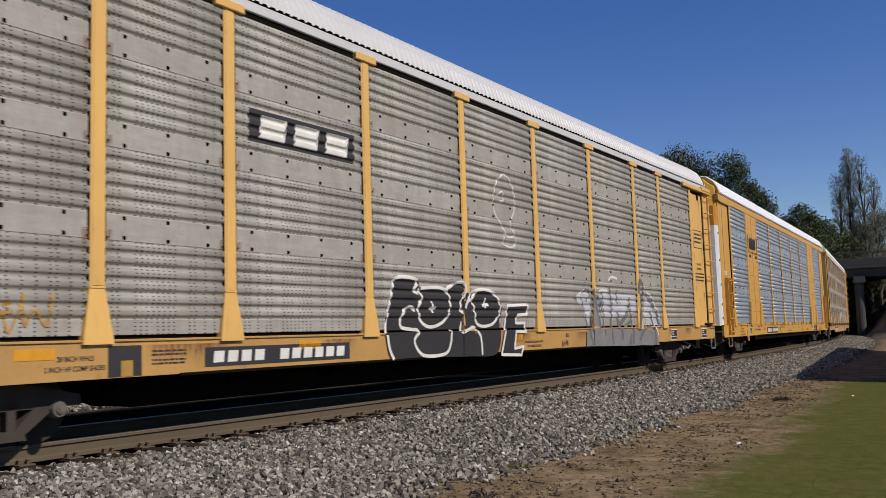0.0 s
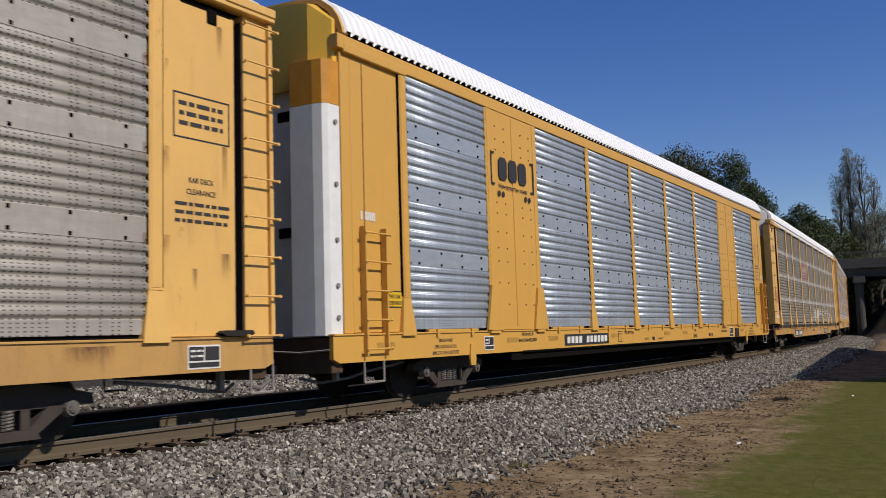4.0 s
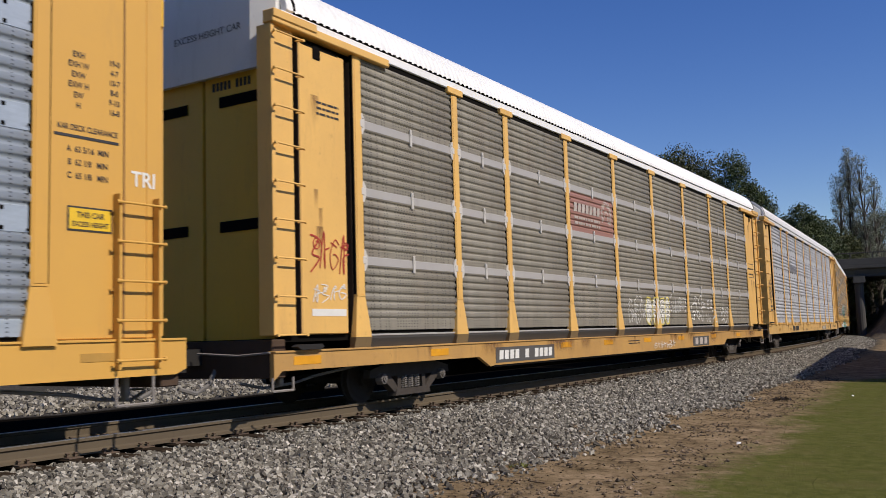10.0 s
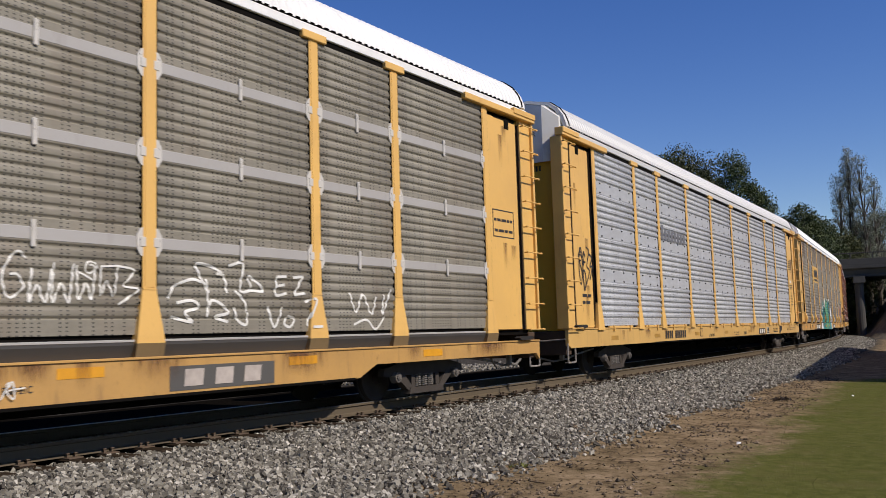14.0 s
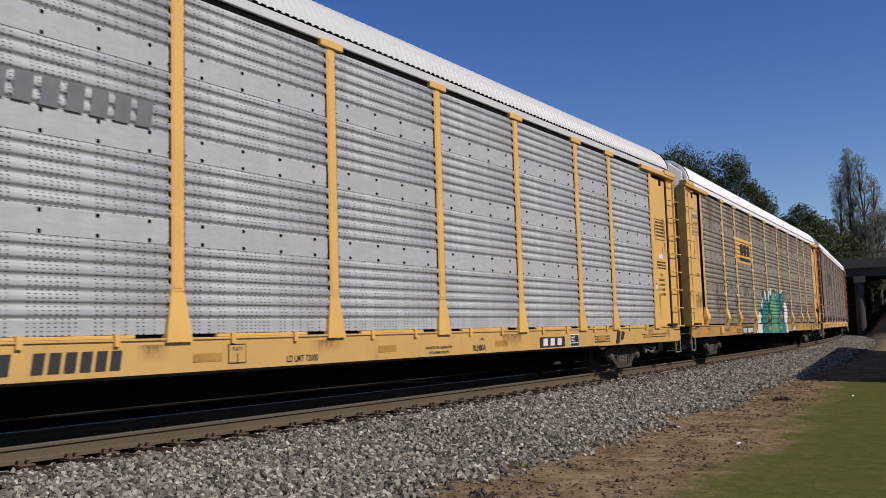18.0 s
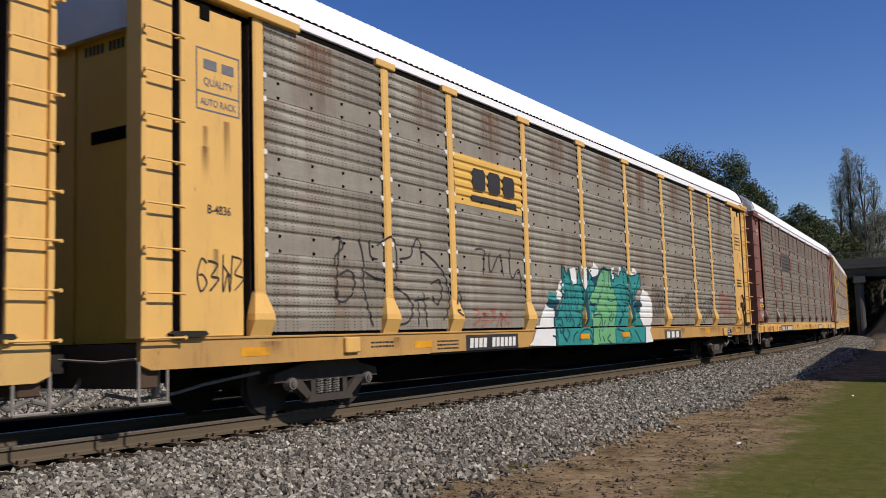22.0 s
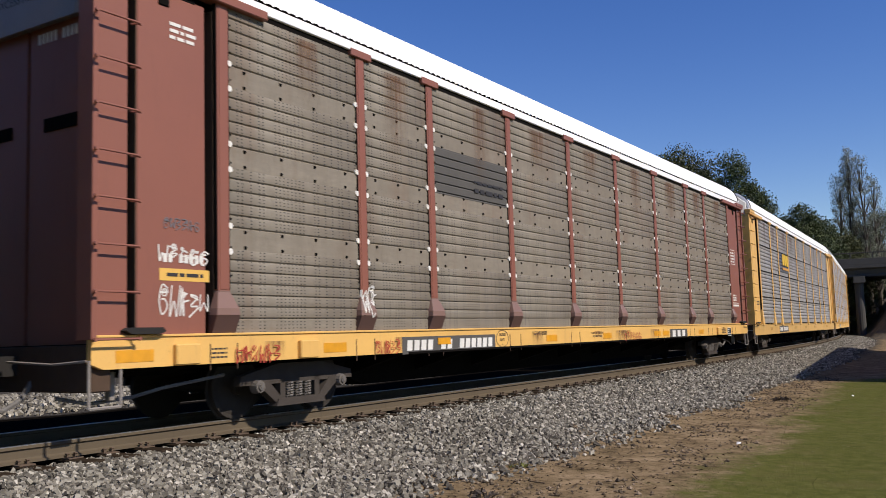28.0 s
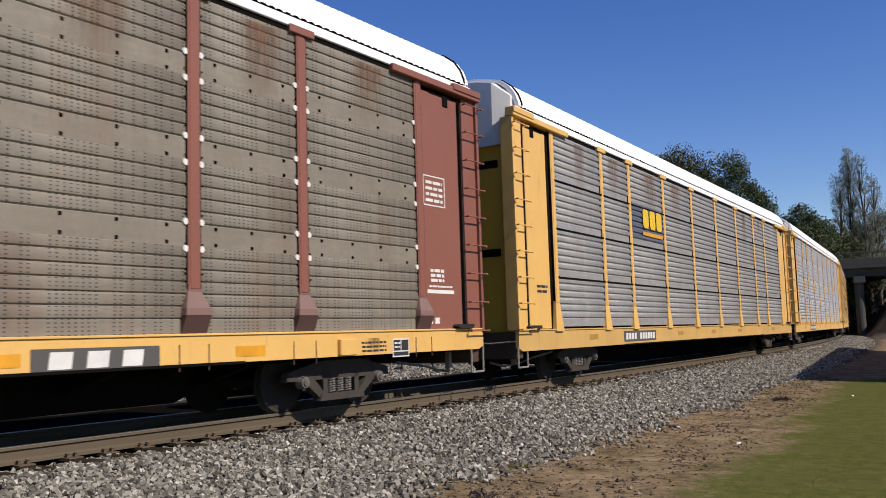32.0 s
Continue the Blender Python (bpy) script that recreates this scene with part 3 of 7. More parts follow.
        # end bays with corner ladders
        for e in (-1, 1):
            top, far = WALL_Z1 - 0.13, -1.06
            if spec.get("flush_ends"):
                ep = part("end_panel", MB().bar(*sorted((e * 11.8, e * 13.02)), -1.43, -FACE + 0.04, SILL_Z1 + 0.035, WALL_Z1 - 0.05, 0.012), body, car, "", flip)
                part("end_rail", MB().bar(*sorted((e * 11.6, e * 13.22)), -1.50, -1.36, WALL_Z1 - 0.06, WALL_Z1 + 0.08, 0.012), body, car, "", flip)
                lx0, lx1 = sorted((e * 12.62, e * 13.1)) if e > 0 else (-12.82, -12.34)
                part("corner_plate", MB().bar(*sorted((e * 13.02, e * 13.24)), -1.43, -1.36, SILL_Z1 + 0.03, WALL_Z1 + 0.05, 0.012), body, car, "", flip)
                lf = empty_part("ladder", car, flip)
                lc = 12.86 if e > 0 else -12.58
                ladder(lf, lc - 0.26, lc + 0.26, SILL_Z1 - 0.30, SILL_Z1 + 1.6, -1.54, 5, body, 0.035)
            else:
                lx0, lx1 = sorted((e * 13.17, e * 13.56))
                # a post return, the recessed panel, an open slot and the ladder's plate
                part("post_return", MB().box(*sorted((e * 11.62, e * 11.8)), -1.42, far, SILL_Z1 + 0.03, top), body, car, "", flip)
                ep = part("end_panel", MB().bar(*sorted((e * (11.803 if e > 0 else 11.95), e * 12.95)), -1.432, far, SILL_Z1 + 0.035, top, 0.012), body, car, "", flip)
                # dark brown back and sides put the slots' shade into the colour
                part("slot_back", MB().box(*sorted((e * 11.7, e * 13.2)), far, far + 0.03, SILL_Z1 + 0.03, top + 0.03), SHADE_BROWN, car, "dark brown back of the slots, shade in the colour", flip)
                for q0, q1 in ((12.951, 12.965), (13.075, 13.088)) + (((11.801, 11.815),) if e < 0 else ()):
                    part("slot_side", MB().box(*sorted((e * q0, e * q1)), -1.42, far, SILL_Z1 + 0.04, top), SHADE_BROWN, car, "dark brown slot side, shade in the colour", flip)
                part("panel_hook", MB().bar(*sorted((e * 12.5, e * 12.66)), -1.45, -1.40, top - 0.17, top + 0.04, 0.01).bar(*sorted((e * 12.1, e * 12.9)), -1.437, -1.40, top - 0.02, top + 0.03, 0.004), BLACK, car, "dark hook under the eave", flip)
                part("end_rail", MB().bar(*sorted((e * 10.95, e * 13.58)), -1.55, -1.36, WALL_Z1 - 0.04, WALL_Z1 + 0.08, 0.012).bar(*sorted((e * 12.7, e * 13.58)), -1.57, -1.36, WALL_Z1 + 0.02, WALL_Z1 + 0.14, 0.012), body, car, "", flip)
                part("corner_post", MB().bar(*sorted((e * 13.09, e * 13.5)), -1.45, -1.40, SILL_Z1 + 0.03, WALL_Z1 - 0.03, 0.008).box(*sorted((e * 13.09, e * 13.12)), -1.40, far, SILL_Z1 + 0.03, WALL_Z1 - 0.05), body, car, "", flip)
                part("ladder_flange", MB().bar(*sorted((e * 13.5, e * 13.57)), -1.50, -1.24, SILL_Z1 + 0.03, WALL_Z1 - 0.05, 0.006), body, car, "", flip)
                lf = empty_part("ladder", car, flip)
                rungs(lf, e * 13.3, 0.56, SILL_Z1 + 0.03, WALL_Z1 - 0.17, -1.58, 9, spec.get("ladder", body))
            if not spec.get("flush_ends"):
                part("corner_pad", MB().prism([(-0.2, 0.0), (0.2, 0.0), (0.26, 0.03), (0.22, 0.07), (-0.22, 0.07), (-0.28, 0.04)], -1.55, -1.43), STEEL_DARK, car, "dark pad on the end of the sill", flip @ pose(e * 12.9, 0, zt + 0.035))
            # stirrup step
            sx0, sx1 = lx0, lx1
            part("sill_step", MB().pipe([(sx0, -1.45, z0 + 0.1), (sx0, -1.45, 0.36), (sx1, -1.45, 0.36), (sx1, -1.45, z0 + 0.1)], 0.018), spec.get("step", SPRING), car, "", flip)
    # ends
    for e in (-1, 1):
        ex = e * 13.3
        # the car end's shade is painted in as dark brown
        part("end_sill", MB().bar(*sorted((e * 13.25, e * 13.5)), -1.4, 1.4, 0.52, 1.02, 0.015), SHADE_BROWN, car, "end sill with its shade in the dark brown colour")
        for s in (-1, 1):
            d = part("end_door", MB().prism([(s * 0.03, 1.03), (s * 1.30, 1.03), (s * 1.30, 5.0), (s * 0.03, 5.0)][::s], ex - 0.03, ex + 0.03, "x"), spec.get("end", body), car)
            for z in spec.get("slots", (2.5, 4.25)):
                part("door_slot", MB().box(*sorted((ex, ex + e * 0.05)), *sorted((s * 0.32, s * 1.04)), z, z + 0.15), BLACK, d)
            part("door_hinge", MB().pipe([(ex + e * 0.05, s * 1.27, 1.1), (ex + e * 0.05, s * 1.27, 4.9)], 0.03), spec.get("shade", body), d)
        gable(car, e, spec.get("cap_mat", roof))
        outer = [(y * 1.006, z + 0.015) for y, z in ROOF_PROFILE] + [(-y * 1.006, z + 0.015) for y, z in ROOF_PROFILE[-2::-1]]
        inner = [(y * 0.95, z - 0.06) for y, z in outer[::-1]]
        part("roof_hood", MB().prism(outer + inner, *sorted((e * 13.12, e * spec.get("hood_x", 13.26))), "x"), spec.get("hood", roof), car)
        part("roof_edge", MB().prism([(y * 1.012, z + 0.02) for y, z in outer] + [(y * 0.97, z - 0.03) for y, z in outer[::-1]], *sorted((e * 13.1, e * 13.14)), "x"), BLACK, car, "black weather strip at the roof end")
        cp = part("coupler", MB().box(*sorted((e * 13.3, e * 13.95)), -0.12, 0.12, 0.70, 0.92).prism([(e * 13.85, -0.2), (e * 14.1, -0.2), (e * 14.13, 0.05), (e * 13.95, 0.16), (e * 13.85, 0.1)][::e], 0.62, 0.98, "z"), STEEL_DARK, car)
        part("air_hose", MB().pipe([(e * 13.4, -0.35, 0.75), (e * 13.6, -0.36, 0.45), (e * 13.8, -0.33, 0.34), (e * 14.05, -0.28, 0.42)], 0.03), HOSE, car)
        part("air_line", MB().pipe([(e * 11.4, -1.15, 0.6), (e * 12.3, -1.1, 0.5), (e * 12.7, -1.05, 0.42), (e * 13.2, -0.95, 0.38), (e * 13.5, -0.8, 0.46)], 0.022), HOSE, car)
        part("train_line_bracket", MB().bar(*sorted((e * 12.98, e * 13.05)), -1.12, -1.02, 0.4, 0.72, 0.01), SPRING, car)
        part("uncoupling_lever", MB().pipe([(e * 13.55, -1.4, 0.85), (e * 13.6, -0.9, 0.82), (e * 13.7, -0.25, 0.86)], 0.015), spec.get("step", SPRING), car)
    # roof
    n, ln = 11, (HALF * 2 - 0.8) / 11
    for i in range(n):
        part("roof_sheet", roof_mesh(ln + 0.02, roof, *spec.get("roof_ribs", (0.15, 0.02))), None, car, "", pose(-HALF + 0.4 + ln * (i + 0.5), 0, 0))
    r = spec.get("wheel_r", 0.42)
    for e in (-1, 1):
        truck(car, e * 10.0, r)
    return car


def empty_part(name, parent, m):
    ob = new(name)
    ob.empty_display_size = 0.1
    ob.parent = parent
    ob.matrix_basis = m
    return ob
# ---- materials of the railcars ----
WHEEL = plain("wheel_steel", (0.045, 0.038, 0.032), 0.8, 0.1, spec=0.2)
HOSE = plain("dusty_rubber_hose", (0.16, 0.15, 0.14), 0.8)
SPRING = plain("dusty_cast_steel", (0.27, 0.24, 0.21), 0.7, 0.1)
STRAP = paint("grey_strap_paint", (0.38, 0.36, 0.335), (0.24, 0.22, 0.20), 0.6, 0.1)
HINGE = paint("pale_hinge_paint", (0.55, 0.52, 0.47), (0.32, 0.29, 0.25), 0.6, 0.2)
SKIRT = paint("dark_skirt_steel", (0.06, 0.055, 0.05), (0.035, 0.03, 0.028), 0.6)
FOOT_DARK = paint("dark_brown_post_foot", (0.22, 0.145, 0.065), (0.08, 0.06, 0.04), 0.8, 0.3)
WALL_OLD = sheet_metal("weathered_galvanised", (0.455, 0.438, 0.388), (0.265, 0.235, 0.185), 0.1, 0.62, 0.65, 0.15)
WALL_NEW = sheet_metal("bright_galvanised", (0.44, 0.49, 0.54), (0.30, 0.345, 0.39), 0.3, 0.42, 0.4, 0.0, 0.75)
WALL_BROWN = sheet_metal("brown_stained_galvanised", (0.345, 0.312, 0.25), (0.195, 0.168, 0.125), 0.05, 0.6, 0.75, 0.6)
WALL_DARK = sheet_metal("dull_galvanised", (0.292, 0.266, 0.208), (0.17, 0.15, 0.112), 0.03, 0.65, 0.6, 0.2)
WALL_SILVER = sheet_metal("pale_galvanised", (0.50, 0.51, 0.52), (0.33, 0.335, 0.34), 0.08, 0.62, 0.5)
WALL_GREY = sheet_metal("grey_painted_sheet", (0.375, 0.365, 0.35), (0.225, 0.215, 0.2), 0.08, 0.55, 0.5, 0.15, 0.4)
WALL_OLIVE = sheet_metal("olive_stained_galvanised", (0.275, 0.238, 0.182), (0.165, 0.138, 0.10), 0.03, 0.65, 0.7, 0.4)
RED_DIRTY = paint("dirty_red_brown_paint", (0.21, 0.125, 0.10), (0.15, 0.09, 0.07), 0.6, 0.1)
# darker copy of the red: shade of the inward fold in the colour
RED_FOOT = paint("red_brown_foot_shade", (0.10, 0.055, 0.045), (0.07, 0.045, 0.04), 0.5)
GREY_CAP = paint("pale_gable_paint", (0.66, 0.65, 0.61), (0.42, 0.39, 0.35), 0.5, 0.25)

DARK_CAP = paint("dark_gable_paint", (0.26, 0.25, 0.24), (0.12, 0.11, 0.10), 0.6, 0.2)
YELLOW_SILL = paint("dirty_yellow_sill", (0.60, 0.37, 0.115), (0.26, 0.15, 0.065), 0.75, 0.5)
STUD = plain("stud_heads", (0.3, 0.18, 0.06), 0.5)
CARS = []


def put_car(spec, s16):
    car = autorack(spec)
    CARS.append((car, s16))
    return car


base = dict(end=YELLOW_END, body=YELLOW, sill=YELLOW, wall=WALL_OLD, roof=ROOF_GREY, cap_mat=GREY_CAP)
car_1 = put_car(dict(base, sill=YELLOW_OLD, depth=0.034, edge=0.33, label="yellow three-deck car carrier with weathered grey sides and painted tags", band=0.28, wheel_r=0.37, hood=GREY_CAP, tabs=False), -63.95)
car_2 = put_car(dict(base, flange=True, rail=YELLOW_NEW, body=YELLOW_NEW, sill=YELLOW_NEW, depth=0.03, edge=0.3, band=0.26, wall=WALL_NEW, roof=ROOF_WHITE, wide=(1, 7), cap=False, flush_ends=True, roof_ribs=(0.175, 0.05), end=WHITE, cap_mat=YELLOW_END, hood=YELLOW_NEW, hood_x=13.26,
                     label="new-looking yellow car carrier with bright galvanised sides"), -35.8)
car_3 = put_car(dict(base, sill=YELLOW_OLD, wall=WALL_DARK, roof=ROOF_WORN, strap=True, skirt=True, band=0, ribs=7, depth=0.024, edge=0.3, sill_cut=0.18, sill_z0=0.43, sill_z1=0.84, tabs=False,
                     label="rusty yellow car carrier with dull strapped sides and white tags", wheel_r=0.37), -7.39)
car_4 = put_car(dict(base, body=YELLOW, sill=YELLOW_SILL, wall=WALL_SILVER, band=0.28, depth=0.034, edge=0.33, slots=(), label="yellow car carrier with clean pale silver sides", wheel_r=0.37), 20.9)
car_5 = put_car(dict(base, sill=YELLOW_OLD, wall=WALL_BROWN, roof=ROOF_WHITE, roof_ribs=(0.16, 0.014), white_bolts=True, foot=YELLOW, band=0.26, depth=0.03, foot_h=0.23, sill_z0=0.72, edge=0.3, tabs=False, slots=(3.4,), label="yellow car carrier with brown stained sides and a teal painted piece"), 49.0)
car_6 = put_car(dict(base, body=RED_PAINT, wall=WALL_OLIVE, roof=ROOF_WHITE, roof_ribs=(0.16, 0.014), white_bolts=True, foot=RED_FOOT, band=0.26, depth=0.02, foot_h=0.29, sill_z0=0.755, sill_z1=1.085, edge=0.13, gusset=RED_DIRTY, gusset_label="lower post, grey-brown with dirt", end=RED_PAINT, cap_mat=DARK_CAP, slots=(3.45,), tabs=False,
                     label="red-brown car carrier with dull sides on a yellow sill"), 77.24)
car_7 = put_car(dict(base, sill=YELLOW_SILL, tabs=False, wall=WALL_GREY, roof=ROOF_WHITE, roof_ribs=(0.16, 0.014), line=True, band=0, ribs=6, label="yellow car carrier with grey ribbed sides and black joint strips"), 105.5)
car_8 = put_car(dict(base, wall=WALL_SILVER, roof=ROOF_WHITE, label="yellow car carrier with pale sides"), 133.75)
car_9 = put_car(dict(base, wall=WALL_BROWN, roof=ROOF_GREY, label="yellow car carrier with brown stained sides"), 162.0)
car_10 = put_car(dict(base, wall=WALL_OLD, roof=ROOF_GREY, label="yellow car carrier with weathered grey sides"), 190.25)

# ---- markings, tags and painted pieces on the sides ----
ORANGE = plain("amber_reflector", (0.75, 0.34, 0.02), 0.4)
TAN = plain("faded_reflector", (0.45, 0.25, 0.05), 0.5)
SILVER_GREY = plain("silver_grey_spray", (0.29, 0.28, 0.275), 0.5, 0.2)
SILVER_WHITE = plain("silver_white_spray", (0.62, 0.62, 0.63), 0.45, 0.2)
TEAL = plain("teal_spray", (0.03, 0.27, 0.25), 0.5)
TEAL_DARK = plain("dark_teal_spray", (0.008, 0.055, 0.075), 0.5)
GREEN = plain("green_spray", (0.16, 0.42, 0.19), 0.5)
RED_SPRAY = plain("red_spray", (0.42, 0.05, 0.03), 0.5)
YELLOW_SPRAY = plain("yellow_spray", (0.75, 0.62, 0.12), 0.5)
SIGN_RED = paint("faded_red_billboard", (0.30, 0.15, 0.115), (0.22, 0.14, 0.11), 0.7)
FADED = plain("faded_white_marking", (0.50, 0.43, 0.37), 0.7, 0.0, 0.4)
SIGN_YELLOW = paint("yellow_billboard", (0.70, 0.42, 0.09), (0.45, 0.28, 0.09), 0.5)
SIGN_DARK = paint("dark_grey_patch", (0.085, 0.08, 0.072), (0.05, 0.048, 0.044), 0.5, 0.0, 0.85)
GREY_MARK = plain("grey_marking", (0.16, 0.16, 0.17), 0.6)


SIDE = [None, None]


def on(car):
    """Marks that follow are laid over this car's side."""
    SIDE[0], SIDE[1] = wall_profile(car), SPECS[car.name]
    return car


def skin(x, z, low=SILL_Z1):
    """How far out the side's surface is at x, z."""
    foot = SIDE[1].get("foot_h", 0)
    if z < low + 0.034 and (z < low - 0.025 or foot or min(abs(x - p) for p in POST_X) > 0.19):
        return -1.494
    if abs(x) > 11.85:
        return -1.436
    for p in POST_X:
        if abs(x - p) < 0.10 + max(0, 0.58 - (z - SILL_Z1)) * 0.17:
            if foot and z < SILL_Z1 + foot:
                return -DEEP_Y - 0.005 + 0.4 * (SILL_Z1 + foot - z)
            return float(np.interp(z, [SILL_Z1 + 0.06 + foot, SILL_Z1 + 0.58], [-(DEEP_Y if foot else GUSSET_Y) - 0.003, -POST_Y - 0.012]))
    return float(np.interp(z, [q[0] for q in SIDE[0]], [q[1] for q in SIDE[0]])) - 0.004


def ribbon(mb, pts, w, lift=0.0, low=SILL_Z1):
    """A sprayed line through points (x, z), laid over ribs and posts."""
    fine = []
    for (a, b), (c, d) in zip(pts, pts[1:]):
        n = max(1, int(math.hypot(c - a, d - b) / 0.03))
        fine += [(a + (c - a) * i / n, b + (d - b) * i / n) for i in range(n)]
    fine.append(pts[-1])
    rows, last = [], None
    for i, (x, z) in enumerate(fine):
        a, b = fine[max(0, i - 1)], fine[min(len(fine) - 1, i + 1)]
        dx, dz = b[0] - a[0], b[1] - a[1]
        k = math.hypot(dx, dz) or 1
        nx, nz = -dz / k * w / 2, dx / k * w / 2
        y = skin(x, z, low)
        if last is not None and abs(y - last) > 0.05:
            if len(rows) > 1:
                mb.grid(rows)
            rows = []
        last = y
        row = []
        for f in (-1, 0, 1):
            q = skin(x + nx * f, z + nz * f, low)
            row.append((x + nx * f, (q if abs(q - y) < 0.05 else y) - 0.003 - lift, z + nz * f))
        rows.append(row)
    return mb.grid(rows) if len(rows) > 1 else mb


def curve_through(ctrl, n=6):
    """A smooth line through control points."""
    out, P = [], [ctrl[0]] + list(ctrl) + [ctrl[-1]]
    for i in range(1, len(P) - 2):
        a, b, c, d = P[i - 1], P[i], P[i + 1], P[i + 2]
        for j in range(n):
            t = j / n
            out.append(tuple(0.5 * (2 * b[k] + (c[k] - a[k]) * t + (2 * a[k] - 5 * b[k] + 4 * c[k] - d[k]) * t * t + (3 * b[k] - a[k] - 3 * c[k] + d[k]) * t ** 3) for k in (0, 1)))
    return out + [ctrl[-1]]


def spans(poly, x):
    """The stretches of the upright line at x that lie inside an outline."""
    z = sorted(b + (d - b) * (x - a) / (c - a) for (a, b), (c, d) in zip(poly, poly[1:] + poly[:1]) if (a > x) != (c > x))
    return [(z[i], z[i + 1]) for i in range(0, len(z) - 1, 2)]


def fill(parent, name, poly, mat, lift=0.0, cell=0.05, low=SILL_Z1, label="", gaps=0.0, seed=0):
    """Paint laid over ribs, posts and sill inside an outline of (x, z), in upright strips."""
    x0, x1 = min(p[0] for p in poly), max(p[0] for p in poly)
    r = random.Random(seed)
    n = max(2, int((x1 - x0) / cell))
    xs = [x0 + 0.001 + (x1 - x0 - 0.002) * i / n for i in range(n + 1)]
    levels = sorted([low + 0.034, low + 0.068, 1.15] + [q[0] for q in SIDE[0]])
    mb = MB()
    for a, b in zip(xs, xs[1:]):
        A, B = spans(poly, a), spans(poly, b)
        if len(A) != len(B):
            A = B = spans(poly, (a + b) / 2)
        m = (a + b) / 2
        for (p, q), (u, v) in zip(A, B):
            cut = [-9.0] + [c for c in levels if min(p, u) < c < max(q, v)] + [9.0]
            for s, t in zip(cut, cut[1:]):
                if abs(s - low - 0.034) < 1e-6 or r.random() < gaps:
                    continue
                quad = [(a, min(max(s, p), q)), (b, min(max(s, u), v)), (b, min(max(t, u), v)), (a, min(max(t, p), q))]
                if quad[2][1] - quad[1][1] < 1e-4 and quad[3][1] - quad[0][1] < 1e-4:
                    continue
                mb.add([(x, skin(m, z + (-0.0005 if k > 1 else 0.0005), low) - lift, z) for k, (x, z) in enumerate(quad)], [(0, 1, 2, 3)])
    ob = part(name, mb.mesh(name, mat, False), None, parent, label)
    return tagged(ob, kind="stuff") if name.startswith(("painted", "emblem")) else ob


def scrawl(parent, x0, x1, z0, z1, mat, seed, letters=4, w=0.03, label="sprayed tag", lift=0.002, low=SILL_Z1):
    """A tag: looping letter-like strokes that cannot be read."""
    r = random.Random(seed)
    mb = MB()
    letters, w = letters + 1, w * 0.72
    lw = (x1 - x0) / letters
    for i in range(letters):
        a, h = x0 + i * lw, z1 - z0
        top, bot = z1 - h * r.uniform(0, 0.3), z0 + h * r.uniform(0, 0.25)
        kind = r.randrange(4)
        if kind == 0:
            c = [(a + lw * 0.1, top), (a + lw * 0.2, bot), (a + lw * 0.5, (top + bot) / 2), (a + lw * 0.85, bot), (a + lw * 0.95, top)]
        elif kind == 1:
            c = [(a + lw * 0.9, top - h * 0.1), (a + lw * 0.4, top), (a + lw * 0.1, (top + bot) / 2), (a + lw * 0.4, bot), (a + lw * 0.9, bot + h * 0.2), (a + lw * 0.6, (top + bot) / 2), (a + lw * 0.3, (top + bot) / 2)]
        elif kind == 2:
            c = [(a + lw * 0.1, bot), (a + lw * 0.35, top), (a + lw * 0.6, bot), (a + lw * 0.4, bot + h * 0.35), (a + lw * 1.05, bot + h * 0.45)]
        else:
            c = [(a, top), (a + lw * 0.8, top - h * 0.08), (a + lw * 0.2, (top + bot) / 2), (a + lw * 0.9, bot + h * 0.3), (a + lw * 0.1, bot)]
        lean = r.uniform(0.05, 0.3) * lw / h
        c = [(x + (z - bot) * lean + lw * r.uniform(-0.08, 0.08), z) for x, z in c]
        ribbon(mb, curve_through(c), w * r.uniform(0.8, 1.25), lift, low)
        if r.random() < 0.45:
            q, k = r.uniform(0.08, 0.16) * h, r.uniform(0.3, 0.9)
            ribbon(mb, [(a + lw * k + q * math.cos(j * 0.7) * (1 - j * 0.05), bot + h * 0.6 + q * math.sin(j * 0.7) * (1 - j * 0.05)) for j in range(13)], w * 0.8, lift, low)
        if r.random() < 0.5:
            ribbon(mb, [(a + lw * 0.2, bot + h * r.uniform(0.3, 0.7)), (a + lw * r.uniform(0.7, 1.1), bot + h * r.uniform(0.3, 0.7))], w, lift, low)
    return tagged(part("tag", mb.mesh("tag", mat, False), None, parent, label), kind="stuff")


def blob_letter(x, z, w, h, r, hole=True):
    """A rounded bubble letter: its outline and a slit."""
    n = 18
    ex = r.uniform(2.6, 4.0)
    pts = []
    for i in range(n):
        a = 2 * math.pi * i / n
        c, s = math.cos(a), math.sin(a)
        k = (abs(c) ** ex + abs(s) ** ex) ** (-1 / ex) * r.uniform(0.9, 1.05)
        pts.append((x + w / 2 * c * k, z + h / 2 * s * k))
    return pts


def placard(parent, x0, x1, z0, z1, y=-1.472):
    """A black consolidated stencil with a white frame."""
    p = plate(parent, "stencil_plate", x0, x1, z0, z1, y, WHITE_MARK, "black stencil panel with a white frame")
    m = (x0 + x1) / 2
    f = 0.02
    for a, b, c, d in ((x0 + f, m - f / 2, z0 + f + (z1 - z0) * 0.28, z1 - f), (m + f / 2, x1 - f, z0 + f + (z1 - z0) * 0.28, z1 - f), (x0 + f, x1 - f, z0 + f, z0 + (z1 - z0) * 0.28)):
        plate(p, "panel_field", a, b, c, d, y - 0.004, BLACK_MARK)
    bars(p, x0 + 2 * f, m - f, y - 0.008, [(z1 - 0.08, 0.025), (z1 - 0.14, 0.025)], WHITE_MARK, 3)


